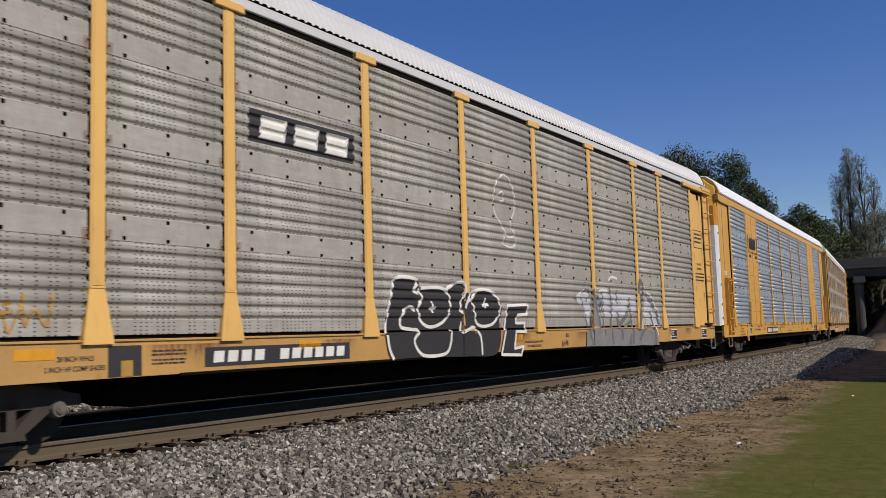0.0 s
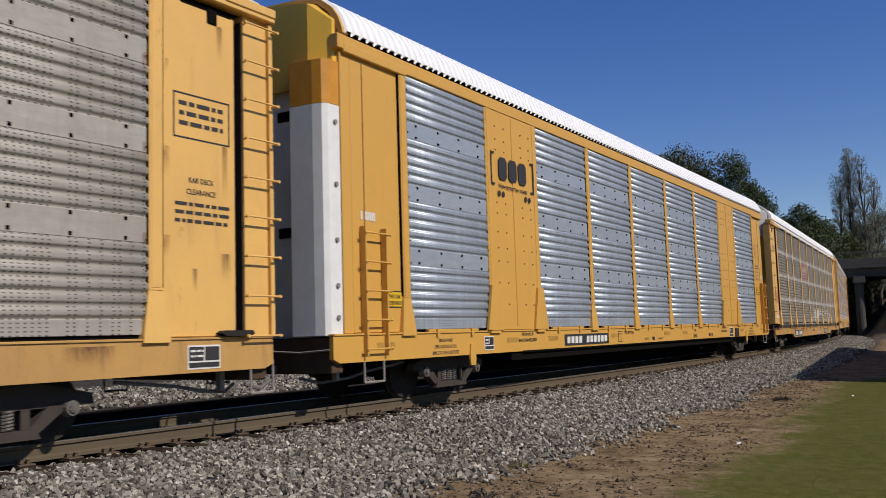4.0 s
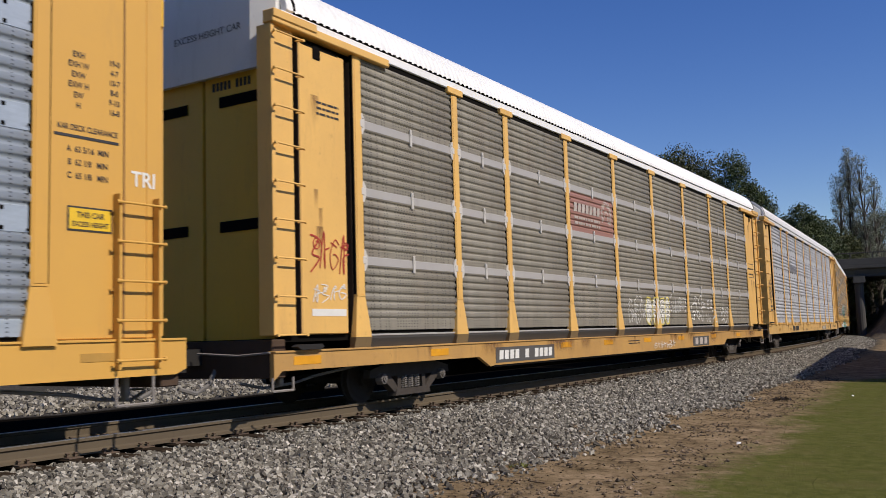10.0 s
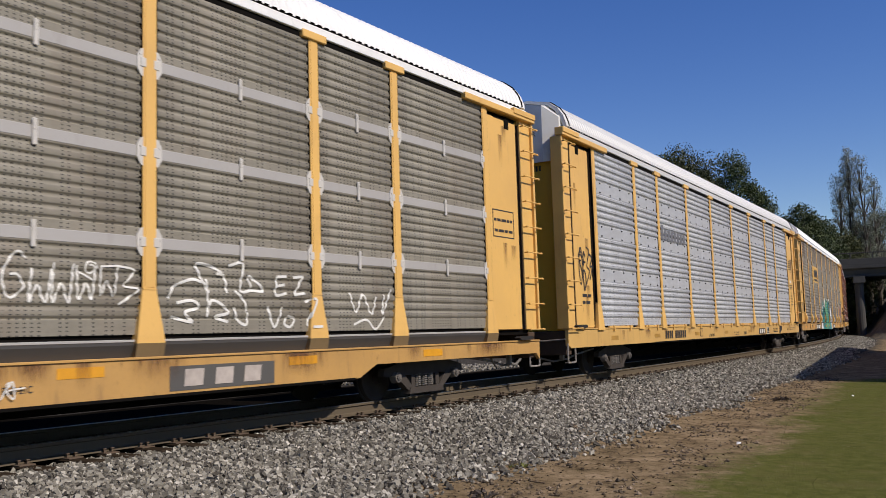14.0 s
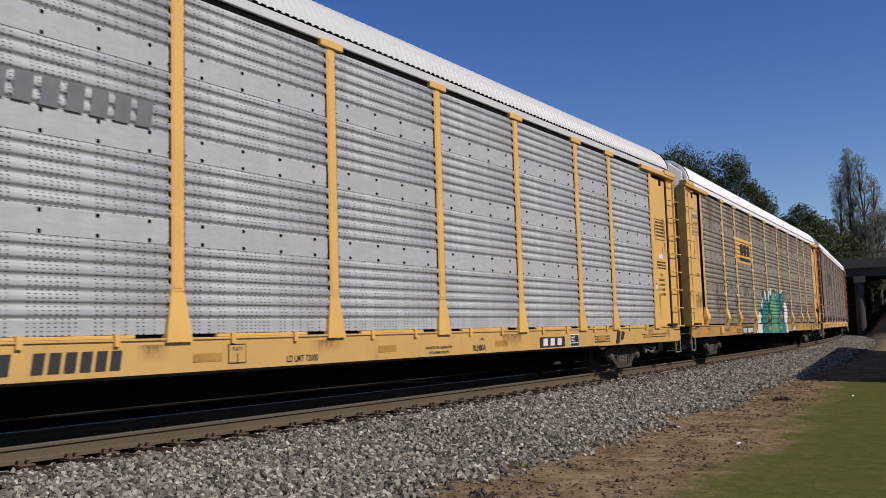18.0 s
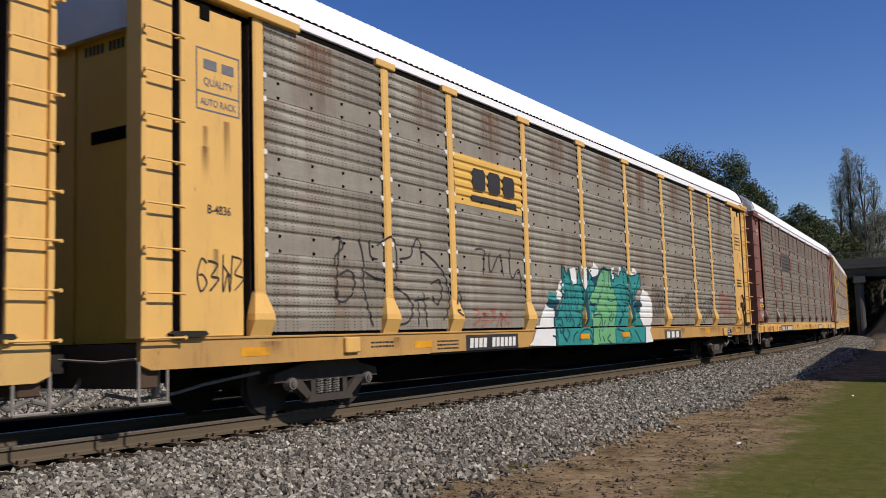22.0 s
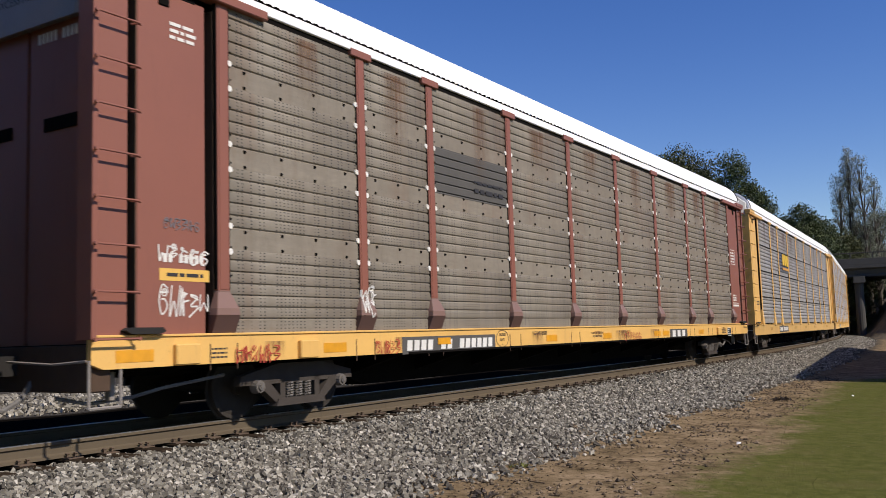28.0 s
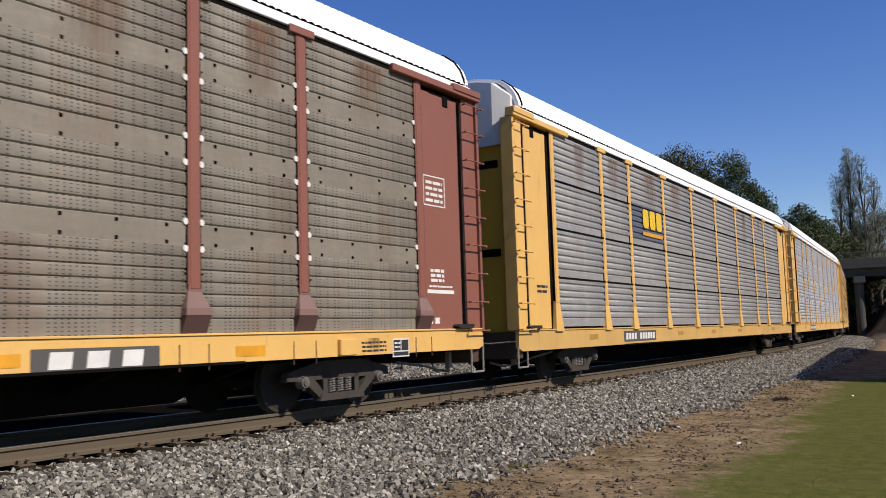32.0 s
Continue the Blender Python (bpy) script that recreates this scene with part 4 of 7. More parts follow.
def reflectors(parent, xs, z, mat, w=0.45, h=0.11, y=-1.471):
    for x in xs:
        plate(parent, "reflector", x - w / 2, x + w / 2, z, z + h, y, mat, "reflector strip")


def mark_plate(parent, x0, x1, z0, z1, y, board, ink, n=3, slab=True, label=""):
    p = plate(parent, "emblem_board", x0, x1, z0, z1, y, board, label)
    w, h = x1 - x0, z1 - z0
    logo_blocks(p, x0 + 0.08 * w, x0 + 0.92 * w, z0 + 0.16 * h, z0 + 0.86 * h, y - 0.005, ink, n, 0.12, slab)
    return p


def number_board(parent, x0, x1, z0, z1, y, groups, board=BLACK_MARK, ink=WHITE_MARK):
    b = plate(parent, "number_board", x0, x1, z0, z1, y, board, "black board with a white car number")
    h = z1 - z0
    number_bars(b, x0 + 0.1, x1 - 0.1, z0 + 0.2 * h, z0 + 0.8 * h, y - 0.005, ink, groups)
    return b


SY = -1.471        # just in front of the sill


def sill_words(car, x, z, lines, size=0.085, mat=None):
    for i, t in enumerate(lines):
        lettering(t, size, mat or BLACK_MARK, car, x, SY - 0.003, z - i * size * 1.35, squeeze=0.85)


# the weathered three-deck car
c = on(car_1)
fill(c, "emblem_board", [(-6.66, 3.57), (-4.5, 3.57), (-4.5, 4.0), (-6.66, 4.0)], BLACK_MARK, 0.002, 0.1, label="black emblem painted over the ribs")
for i in range(3):
    x = -6.5 + 0.66 * i
    fill(c, "logo_block", [(x, 3.63), (x + 0.5, 3.63), (x + 0.55, 3.94), (x + 0.05, 3.94)], WHITE_MARK, 0.005, 0.05)
number_board(c, -7.42, -4.7, 0.72, 0.95, SY, (4, 6))
sill_words(c, -9.15, 0.855, ["28 INCH WHLS", "2 INCH HF COMP SHOES"], 0.075)
p = plate(c, "stencil_plate", -8.76, -8.33, 0.67, 1.0, SY, BLACK_MARK, "black stencil panel")
plate(p, "panel_field", -8.6, -8.45, 0.67, 0.84, SY - 0.004, TAN)
reflectors(c, (-9.6, -5.55, -2.65, 0.4, 3.9, 9.6), 0.88, ORANGE)
bars(c, -8.2, -7.7, SY, [(0.92, 0.02), (0.88, 0.02), (0.82, 0.02), (0.78, 0.02)], BLACK_MARK, 5)
sill_words(c, 1.12, 0.81, ["FOR RESTRICTED LOADING ONLY", "SEE EQUIPMENT REGISTER"], 0.06)
sill_words(c, 2.67, 0.89, ["90-0"], 0.11)
sill_words(c, 2.54, 0.72, ["JLH18"], 0.15)
for x in (9.6, 12.4):
    placard(c, x - 0.25, x + 0.25, 0.7, 0.98)
r = random.Random(31)
fill(c, "painted_piece", curve_through([(-3.65, 0.66), (-3.81, 0.89), (-3.83, 1.25), (-3.76, 1.46), (-3.65, 1.68), (-3.53, 1.92), (-3.32, 1.94), (-2.93, 1.91), (-2.89, 1.80), (-2.60, 1.81), (-2.11, 1.80), (-1.77, 1.92), (-1.53, 1.91), (-1.46, 1.75), (-1.27, 1.74), (-0.84, 1.83), (-0.38, 1.74), (-0.15, 1.51), (-0.22, 1.24), (-0.41, 0.66), (-1.39, 0.63), (-2.85, 0.67), (-3.65, 0.66)]), BLACK_MARK, 0.0, 0.06, label="black fill of a sprayed piece")
mb = MB()
ribbon(mb, curve_through([(-3.65, 0.66), (-3.76, 0.83), (-3.81, 1.13), (-3.76, 1.37), (-3.65, 1.68), (-3.53, 1.92), (-3.05, 1.93), (-2.93, 1.86), (-3.05, 1.76), (-2.93, 1.69)]), 0.055, 0.003)
ribbon(mb, curve_through([(-2.93, 1.77), (-2.81, 1.61), (-2.93, 1.47), (-2.85, 1.25), (-2.56, 1.15), (-2.16, 1.24), (-1.97, 1.45), (-2.01, 1.70), (-2.29, 1.80), (-2.85, 1.78)]), 0.055, 0.003)
ribbon(mb, curve_through([(-2.15, 1.76), (-1.77, 1.89), (-1.53, 1.91), (-1.46, 1.78), (-1.63, 1.53), (-1.58, 1.39), (-1.43, 1.57), (-1.27, 1.64), (-1.06, 1.76)]), 0.055, 0.003)
ribbon(mb, curve_through([(-1.43, 1.57), (-1.27, 1.74), (-0.84, 1.81), (-0.44, 1.74), (-0.21, 1.51), (-0.40, 1.24), (-0.74, 1.15), (-1.07, 1.20), (-1.17, 1.46), (-1.27, 1.61)]), 0.055, 0.003)
ribbon(mb, curve_through([(-1.59, 1.24), (-1.64, 1.06), (-1.44, 1.10), (-1.28, 1.13), (-1.02, 0.98), (-0.97, 0.64)]), 0.055, 0.003)
ribbon(mb, curve_through([(-1.97, 1.10), (-2.02, 0.86), (-2.21, 0.70), (-2.85, 0.70), (-3.09, 0.93), (-2.93, 1.09), (-3.17, 1.12), (-3.40, 1.16), (-3.40, 1.31), (-3.28, 1.44), (-3.13, 1.47), (-3.01, 1.41)]), 0.055, 0.003)
ribbon(mb, curve_through([(-2.51, 1.57), (-2.51, 1.38)]), 0.055, 0.003)
ribbon(mb, curve_through([(-2.60, 1.45), (-2.41, 1.46)]), 0.055, 0.003)
ribbon(mb, curve_through([(-0.79, 1.66), (-0.79, 1.47)]), 0.055, 0.003)
ribbon(mb, curve_through([(-0.90, 1.52), (-0.66, 1.54)]), 0.055, 0.003)
tagged(part("piece_outline", mb.mesh("piece_outline", WHITE_MARK, False), None, c, "white outlines of a sprayed piece"), kind="stuff")
fill(c, "painted_letter", [(0.03, 1.56), (0.89, 1.59), (0.81, 1.40), (0.41, 1.38), (0.37, 1.23), (0.74, 1.23), (0.71, 1.06), (0.31, 1.07), (0.22, 0.75), (0.59, 0.78), (0.48, 0.62), (-0.29, 0.65), (-0.10, 1.08), (0.03, 1.56)], BLACK_MARK, 0.001, 0.04, label="black block letter")
mb = MB()
ribbon(mb, [(x + 0.02, z - 0.03) for x, z in [(0.03, 1.56), (0.89, 1.59), (0.81, 1.40), (0.41, 1.38), (0.37, 1.23), (0.74, 1.23), (0.71, 1.06), (0.31, 1.07), (0.22, 0.75), (0.59, 0.78), (0.48, 0.62), (-0.29, 0.65), (-0.10, 1.08), (0.03, 1.56)]], 0.055, 0.004)
tagged(part("piece_outline", mb.mesh("piece_outline", WHITE_MARK, False), None, c, "white outline of a block letter"), kind="stuff")
fill(c, "painted_piece", [(3.63, 1.01), (4.37, 1.05), (8.22, 0.98), (8.33, 0.59), (5.95, 0.62), (4.32, 0.66), (3.6, 0.67)], SILVER_GREY, 0.0, 0.06, label="grey fill of a sprayed piece on the sill")
fill(c, "painted_piece", [(4.16, 1.77), (3.99, 1.73), (3.93, 1.03), (4.38, 1.02)], SILVER_GREY, 0.001, 0.03, label="grey fill of a sprayed piece on a post")
fill(c, "painted_shape", [(3.17, 1.77), (3.37, 1.85), (3.86, 1.88), (3.98, 1.73), (3.9, 1.32), (3.81, 1.13), (3.6, 1.32), (3.43, 1.58), (3.25, 1.61)], SILVER_WHITE, 0.0015, 0.05, label="silver-white part of a sprayed piece", gaps=0.06, seed=4)
fill(c, "painted_shape", [(4.41, 1.82), (5.06, 1.92), (5.99, 1.88), (6.81, 1.91), (6.8, 1.45), (5.5, 1.32), (4.63, 1.32), (4.45, 1.53)], SILVER_WHITE, 0.0015, 0.05, label="silver-white part of a sprayed piece", gaps=0.06, seed=4)
fill(c, "painted_shape", [(7.44, 1.85), (7.86, 1.77), (8.24, 1.32), (8.39, 1.05), (7.35, 1.06), (7.27, 1.41)], SILVER_WHITE, 0.0015, 0.05, label="silver-white part of a sprayed piece", gaps=0.06, seed=4)
mb = MB()
for w, line in (
        (0.05, [(3.46, 1.75), (3.59, 1.45), (3.75, 1.18), (3.94, 0.77), (4.01, 0.66)]),
        (0.04, [(3.52, 1.85), (3.72, 1.93), (3.91, 1.87), (3.81, 1.73), (3.68, 1.66)]),
        (0.10, [(4.14, 1.95), (4.27, 1.46), (4.4, 0.95)]),
        (0.07, [(4.35, 1.82), (4.53, 1.61), (4.58, 1.46), (4.53, 1.75)]),
        (0.06, [(4.62, 1.97), (4.68, 1.46), (4.7, 1.03), (4.72, 0.88)]),
        (0.08, [(5.12, 2.04), (5.14, 1.54), (5.11, 1.02), (5.15, 0.66)]),
        (0.04, [(5.28, 1.78), (5.18, 1.47), (5.15, 1.09)]),
        (0.06, [(5.51, 1.94), (5.53, 1.59)]),
        (0.12, [(5.56, 1.44), (5.58, 1.2), (5.72, 1.01), (5.74, 0.77)]),
        (0.12, [(5.73, 1.16), (6.04, 1.32), (6.23, 1.48), (6.3, 1.64)]),
        (0.08, [(5.97, 1.08), (6.48, 1.24)]),
        (0.07, [(6.31, 1.81), (6.38, 1.4), (6.5, 0.99), (6.46, 0.67)]),
        (0.10, [(6.34, 0.91), (6.23, 0.64)]),
        (0.12, [(6.88, 0.98), (7.03, 1.32), (7.18, 1.66), (7.34, 2.02), (7.25, 2.23), (7.06, 2.18), (6.99, 1.92)]),
        (0.10, [(6.91, 0.73), (7.15, 0.94), (7.45, 1.06)]),
        (0.10, [(7.52, 1.89), (7.86, 1.68), (8.06, 1.55), (7.91, 1.82)]),
        (0.10, [(7.77, 1.46), (8.03, 1.05), (8.07, 0.6)]),
        (0.12, [(8.25, 1.46), (8.4, 1.23), (8.52, 1.04)])):
    ribbon(mb, curve_through(line), w, 0.004)
tagged(part("piece_outline", mb.mesh("piece_outline", GREY_MARK, False), None, c, "dark grey strokes of a sprayed piece"), kind="stuff")
mb = MB()
for w, line in (
        (0.05, [(7.56, 1.94), (7.95, 1.86), (8.13, 1.64), (8.41, 1.46), (8.48, 1.18)]),
        (0.05, [(7.85, 1.5), (8.07, 1.14), (8.3, 0.82)]),
        (0.06, [(5.07, 2.18), (5.29, 2.27), (5.64, 2.24)]),
        (0.04, [(3.15, 1.74), (3.25, 1.79), (3.37, 1.77)]),
        (0.05, [(3.42, 1.81), (3.5, 1.88), (3.61, 1.92)]),
        (0.05, [(4.39, 1.89), (4.59, 1.93), (4.95, 1.93)])):
    ribbon(mb, curve_through(line), w, 0.004)
tagged(part("piece_outline", mb.mesh("piece_outline", WHITE_MARK, False), None, c, "white highlights of a sprayed piece"), kind="stuff")
mb = MB()
ribbon(mb, curve_through([(-0.35, 3.5), (-0.2, 3.85), (0.15, 4.05), (0.45, 3.8), (0.5, 3.4), (0.3, 3.1), (0.45, 2.9), (0.2, 2.85), (-0.05, 3.05), (-0.3, 3.3), (-0.35, 3.5)]), 0.035)
ribbon(mb, curve_through([(-0.2, 3.6), (0.0, 3.7), (0.05, 3.55), (-0.1, 3.5)]), 0.03)
ribbon(mb, curve_through([(0.1, 2.95), (0.0, 2.7), (0.3, 2.65), (0.5, 2.75), (0.4, 3.0)]), 0.03)
tagged(part("tag", mb.mesh("tag", WHITE_MARK, False), None, c, "white line drawing"), kind="stuff")
scrawl(c, -11.0, -9.4, 1.15, 1.6, TAN, 7, 3, 0.04, "faded sprayed tag")
lettering("KAR DECK", 0.09, BLACK_MARK, c, 12.4, -1.436, 2.9, squeeze=0.9)
lettering("CLEARANCE", 0.09, BLACK_MARK, c, 12.4, -1.436, 2.76, squeeze=0.9)
bars(c, 12.0, 12.85, -1.435, [(2.62, 0.04), (2.52, 0.04), (2.42, 0.04)], BLACK_MARK, 8)
for a, b, d, e in ((11.98, 12.86, 3.95, 3.97), (11.98, 12.86, 3.42, 3.44), (11.98, 12.0, 3.42, 3.97), (12.84, 12.86, 3.42, 3.97)):
    plate(c, "stencil_frame", a, b, *sorted((d, e)), -1.432, BLACK_MARK)
bars(c, 12.05, 12.75, -1.435, [(3.82, 0.05), (3.7, 0.05), (3.58, 0.05)], BLACK_MARK, 9)

# the new-looking car
c = on(car_2)
logo_blocks(c, -8.6, -7.38, 3.9, 4.33, -1.495, BLACK_MARK, 3, 0.0, False)
lettering("How tomorrow moves", 0.135, BLACK_MARK, c, -7.98, -1.494, 3.74, squeeze=0.92)
for x, e in ((-7.1, -1), (-8.85, 1)):
    plate(c, "bracket_mark", x - 0.02, x + 0.02, 3.77, 4.4, -1.494, BLACK_MARK)
    for z in (3.77, 4.36):
        plate(c, "bracket_mark", *sorted((x, x + e * 0.12)), z, z + 0.04, -1.494, BLACK_MARK)
for x in (-8.56, -8.4, -7.46, -7.3):
    part("dot_mark", MB().cyl((x, -1.49, 3.63), (x, -1.496, 3.63), 0.055, 16), BLACK_MARK, c)
part("dot_mark", MB().cyl((-6.97, -1.505, 1.58), (-6.97, -1.511, 1.58), 0.07, 16), plain("orange_dot", (0.7, 0.12, 0.02), 0.5), c, "orange dot")
number_board(c, -5.85, -3.36, 0.71, 0.95, SY, (4, 6))
for x in (-7.57, 6.9):
    sill_words(c, x, 0.955, ["SPECIAL NO. 24", "BRAKE BEAM REQUIRED"], 0.085)
sill_words(c, -2.0, 0.9, ["* LD LMT 72000"], 0.11)
p = plate(c, "stencil_frame", -2.74, -2.44, 0.73, 0.98, SY, BLACK_MARK)
plate(p, "panel_field", -2.725, -2.455, 0.745, 0.965, SY - 0.004, YELLOW_NEW)
lettering("PLATE", 0.06, BLACK_MARK, p, -2.59, SY - 0.01, 0.9)
lettering("J", 0.13, BLACK_MARK, p, -2.59, SY - 0.01, 0.77)
sill_words(c, -0.7, 0.745, ["RELEASE ROD"], 0.065)
sill_words(c, 0.35, 0.73, ["RETAINING VALVE"], 0.06)
plate(c, "stencil_plate", -0.28, -0.08, 0.72, 0.81, SY, BLACK_MARK)
sill_words(c, 3.6, 0.72, ["GLH1B"], 0.15)
sill_words(c, 3.6, 0.9, ["L 89-4"], 0.1)
mark_plate(c, 5.0, 5.55, 0.72, 0.85, SY, YELLOW_NEW, BLACK_MARK, 3, True)
placard(c, 7.58, 8.01, 0.67, 0.99)
placard(c, -9.3, -8.95, 0.72, 0.97)
part("tow_socket", MB().prism([(8.3, 0.68), (8.5, 0.68), (8.58, 0.96), (8.36, 0.96)], -1.50, -1.46).box(8.52, 8.8, -1.49, -1.46, 0.68, 0.95), BLACK_MARK, c)
sill_words(c, 10.65, 0.90, ["28 INCH WHLS", "SPRG 5 OC D-5 3 IC D-5", "SPRG 2 OC 5195-5 2 IC 5197-2"], 0.075)
sill_words(c, -10.6, 0.90, ["28 INCH WHLS", "SPRG 5 OC D-5 3 IC D-5", "SPRG 2 OC 5195-5 2 IC 5197-2"], 0.075)
reflectors(c, (-6.4, -3.0, 0.95, 2.6, 9.3, 12.4, -12.3, -8.2), 0.84, TAN, 0.45, 0.09)
for x in (9.85, -9.75):
    part("lifting_lug", MB().prism([(x - 0.1, 0.6), (x - 0.08, 0.48), (x + 0.08, 0.48), (x + 0.1, 0.6), (x + 0.06, 0.85), (x - 0.06, 0.85)], -1.5, -1.468).cyl((x, -1.498, 0.56), (x, -1.506, 0.56), 0.035, 10), YELLOW_NEW, c)
for x, z in ((12.3, 2.2), (-12.02, 1.45)):
    p = plate(c, "warning_sign", x - 0.27, x + 0.27, z, z + 0.26, -1.432, BLACK_MARK, "yellow warning sign with black letters")
    plate(p, "panel_field", x - 0.25, x + 0.25, z + 0.02, z + 0.24, -1.436, plain("sign_yellow", (0.8, 0.5, 0.02), 0.5))
    lettering("THIS CAR", 0.085, BLACK_MARK, p, x, -1.444, z + 0.145, squeeze=0.9)
    lettering("EXCESS HEIGHT", 0.075, BLACK_MARK, p, x, -1.444, z + 0.05, squeeze=0.82)
for x in (12.37,):
    for i, (a, b) in enumerate((("EXH", "19-0"), ("EXH W", "4-7"), ("EXW", "10-7"), ("EXW H", "8-0"), ("EW", "9-10"), ("H", "16-8"))):
        lettering(a, 0.09, BLACK_MARK, c, x - 0.22, -1.435, 4.05 - 0.11 * i, squeeze=0.85)
        lettering(b, 0.09, BLACK_MARK, c, x + 0.22, -1.435, 4.05 - 0.11 * i, squeeze=0.85)
    lettering("KAR DECK CLEARANCE", 0.085, BLACK_MARK, c, x - 0.1, -1.435, 3.26, squeeze=0.8)
    plate(c, "stencil_line", x - 0.5, x + 0.28, 3.18, 3.21, -1.432, BLACK_MARK)
    for i, t in enumerate(("A  63 5/16  MIN", "B  62 1/8   MIN", "C  65 1/8   MIN")):
        lettering(t, 0.09, BLACK_MARK, c, x - 0.1, -1.435, 3.03 - 0.14 * i, squeeze=0.85)
lettering("TRI", 0.24, WHITE_MARK, c, 12.98, -1.435, 2.76, squeeze=0.95)
number_bars(c, -12.82, -12.45, 2.74, 2.87, -1.434, WHITE_MARK, (1, 5), 0.0)
# panel joints in the flush ends, white end door with bolts
for e in (-1, 1):
    plate(c, "panel_joint", e * 12.72 - 0.012, e * 12.72 + 0.012, SILL_Z1 + 0.05, WALL_Z1 - 0.1, -1.432, plain("joint_shadow", (0.25, 0.12, 0.03), 0.7))
    if e < 0:
        d = part("corner_door", MB().prism([(-13.26, -1.42), (-13.5, -1.405), (-13.57, -1.35), (-13.60, -1.2), (-13.62, -0.8), (-13.26, -0.8)], 1.05, 4.35, "z"), WHITE, c, "white curved end door with bolts")
        part("corner_door_top", MB().prism([(-13.26, -1.42), (-13.5, -1.405), (-13.57, -1.35), (-13.60, -1.2), (-13.62, -0.8), (-13.26, -0.8)], 4.355, 5.0, "z"), plain("orange_yellow_paint", (0.62, 0.27, 0.02), 0.5), c)
        for z in (1.3, 1.75, 2.4, 3.2, 4.1):
            part("door_bolt", MB().cyl((-13.36, -1.40, z), (-13.36, -1.44, z), 0.035, 8), SPRING, d)

# the strapped car
c = on(car_3)
fill(c, "emblem_board", [(-4.08, 3.2), (-1.52, 3.2), (-1.52, 4.1), (-4.08, 4.1)], SIGN_RED, 0.002, 0.08, label="faded red emblem board")
mb = MB()
ribbon(mb, [(-1.96 + 0.27 * math.cos(a * 0.35), 3.75 + 0.27 * math.sin(a * 0.35)) for a in range(-3, 12)], 0.12, 0.003)
ribbon(mb, [(-1.96 + 0.11 * math.cos(a * 0.45), 3.72 + 0.11 * math.sin(a * 0.45)) for a in range(-3, 9)], 0.06, 0.003)
part("emblem_ring", mb.mesh("emblem_ring", FADED, False), None, c, "worn white ring")
for i in range(7):
    part("logo_block", MB().prism([(-3.9 + 0.22 * i, 3.66), (-3.74 + 0.22 * i, 3.66), (-3.70 + 0.22 * i, 3.86), (-3.86 + 0.22 * i, 3.86)], -1.478, -1.474), FADED, c)
bars(c, -3.9, -2.4, -1.476, [(3.5, 0.06), (3.38, 0.06)], FADED, 12)
scrawl(c, -0.8, 0.45, 1.15, 1.85, WHITE_MARK, 41, 4, 0.03, "white sprayed tag")
for i, (x, w) in enumerate(((0.75, 0.5), (1.3, 0.5), (1.85, 0.5), (2.25, 0.4))):
    pts = blob_letter(x, 1.5, w, 0.72, r)
    fill(c, "painted_piece", pts, WHITE_MARK, 0.002, 0.05, label="white fill of a sprayed throw-up", gaps=0.3, seed=i)
    mb = MB()
    ribbon(mb, curve_through(pts + pts[:1]), 0.035, 0.004)
    tagged(part("piece_outline", mb.mesh("piece_outline", YELLOW_SPRAY, False), None, c, "yellow outline of a sprayed throw-up"), kind="stuff")
scrawl(c, 2.45, 4.05, 1.4, 1.95, WHITE_MARK, 43, 5, 0.03, "white sprayed tag")
mb = MB()
for line in (
        [(4.47, 1.52), (4.55, 1.66), (4.81, 1.75), (4.96, 1.73), (4.87, 1.93), (5.12, 1.91), (5.28, 1.83)],
        [(4.58, 1.47), (4.81, 1.5), (4.91, 1.42), (4.7, 1.36), (4.82, 1.25), (4.5, 1.31)],
        [(4.96, 1.73), (5.03, 1.65), (5.06, 1.45), (5.03, 1.31), (5.12, 1.51), (5.38, 1.37), (5.16, 1.31), (5.38, 1.25)],
        [(5.02, 1.76), (5.06, 1.59)],
        [(5.18, 1.83), (5.31, 1.8), (5.35, 1.6)],
        [(5.38, 1.93), (5.62, 1.97), (5.58, 1.64), (5.76, 1.64), (5.98, 1.65), (5.72, 1.82), (5.76, 1.67)],
        [(5.48, 1.43), (5.52, 1.28), (5.69, 1.22), (5.65, 1.49), (5.48, 1.63)],
        [(6.22, 1.83), (6.21, 1.71), (6.2, 1.59), (6.4, 1.62)],
        [(6.22, 1.83), (6.4, 1.84)],
        [(6.22, 1.71), (6.36, 1.73)],
        [(6.52, 1.83), (6.72, 1.85)],
        [(6.72, 1.85), (6.54, 1.6)],
        [(6.54, 1.6), (6.76, 1.63)],
        [(7.71, 1.66), (7.85, 1.38), (8.01, 1.64), (8.21, 1.35), (8.32, 1.61)],
        [(8.53, 1.65), (8.47, 1.35), (8.7, 1.73)],
        [(7.8, 1.2), (8.1, 1.27), (8.31, 1.13), (8.53, 1.31)],
        [(6.05, 1.45), (6.18, 1.18), (6.32, 1.44)],
        [(6.4, 1.31), (6.36, 1.22), (6.47, 1.18), (6.55, 1.28), (6.41, 1.32)],
        [(6.76, 1.51), (6.97, 1.54), (6.8, 1.21), (7.06, 1.18)]):
    ribbon(mb, curve_through(line), 0.035, 0.002)
tagged(part("tag", mb.mesh("tag", WHITE_MARK, False), None, c, "white sprayed outlines and tags"), kind="stuff")
mark_plate(c, 4.48, 6.15, 0.47, 0.75, SY, SIGN_DARK, FADED, 3, True, "worn black emblem board")
number_board(c, -7.7, -5.2, 0.48, 0.76, SY, (4, 1, 4), SIGN_DARK)
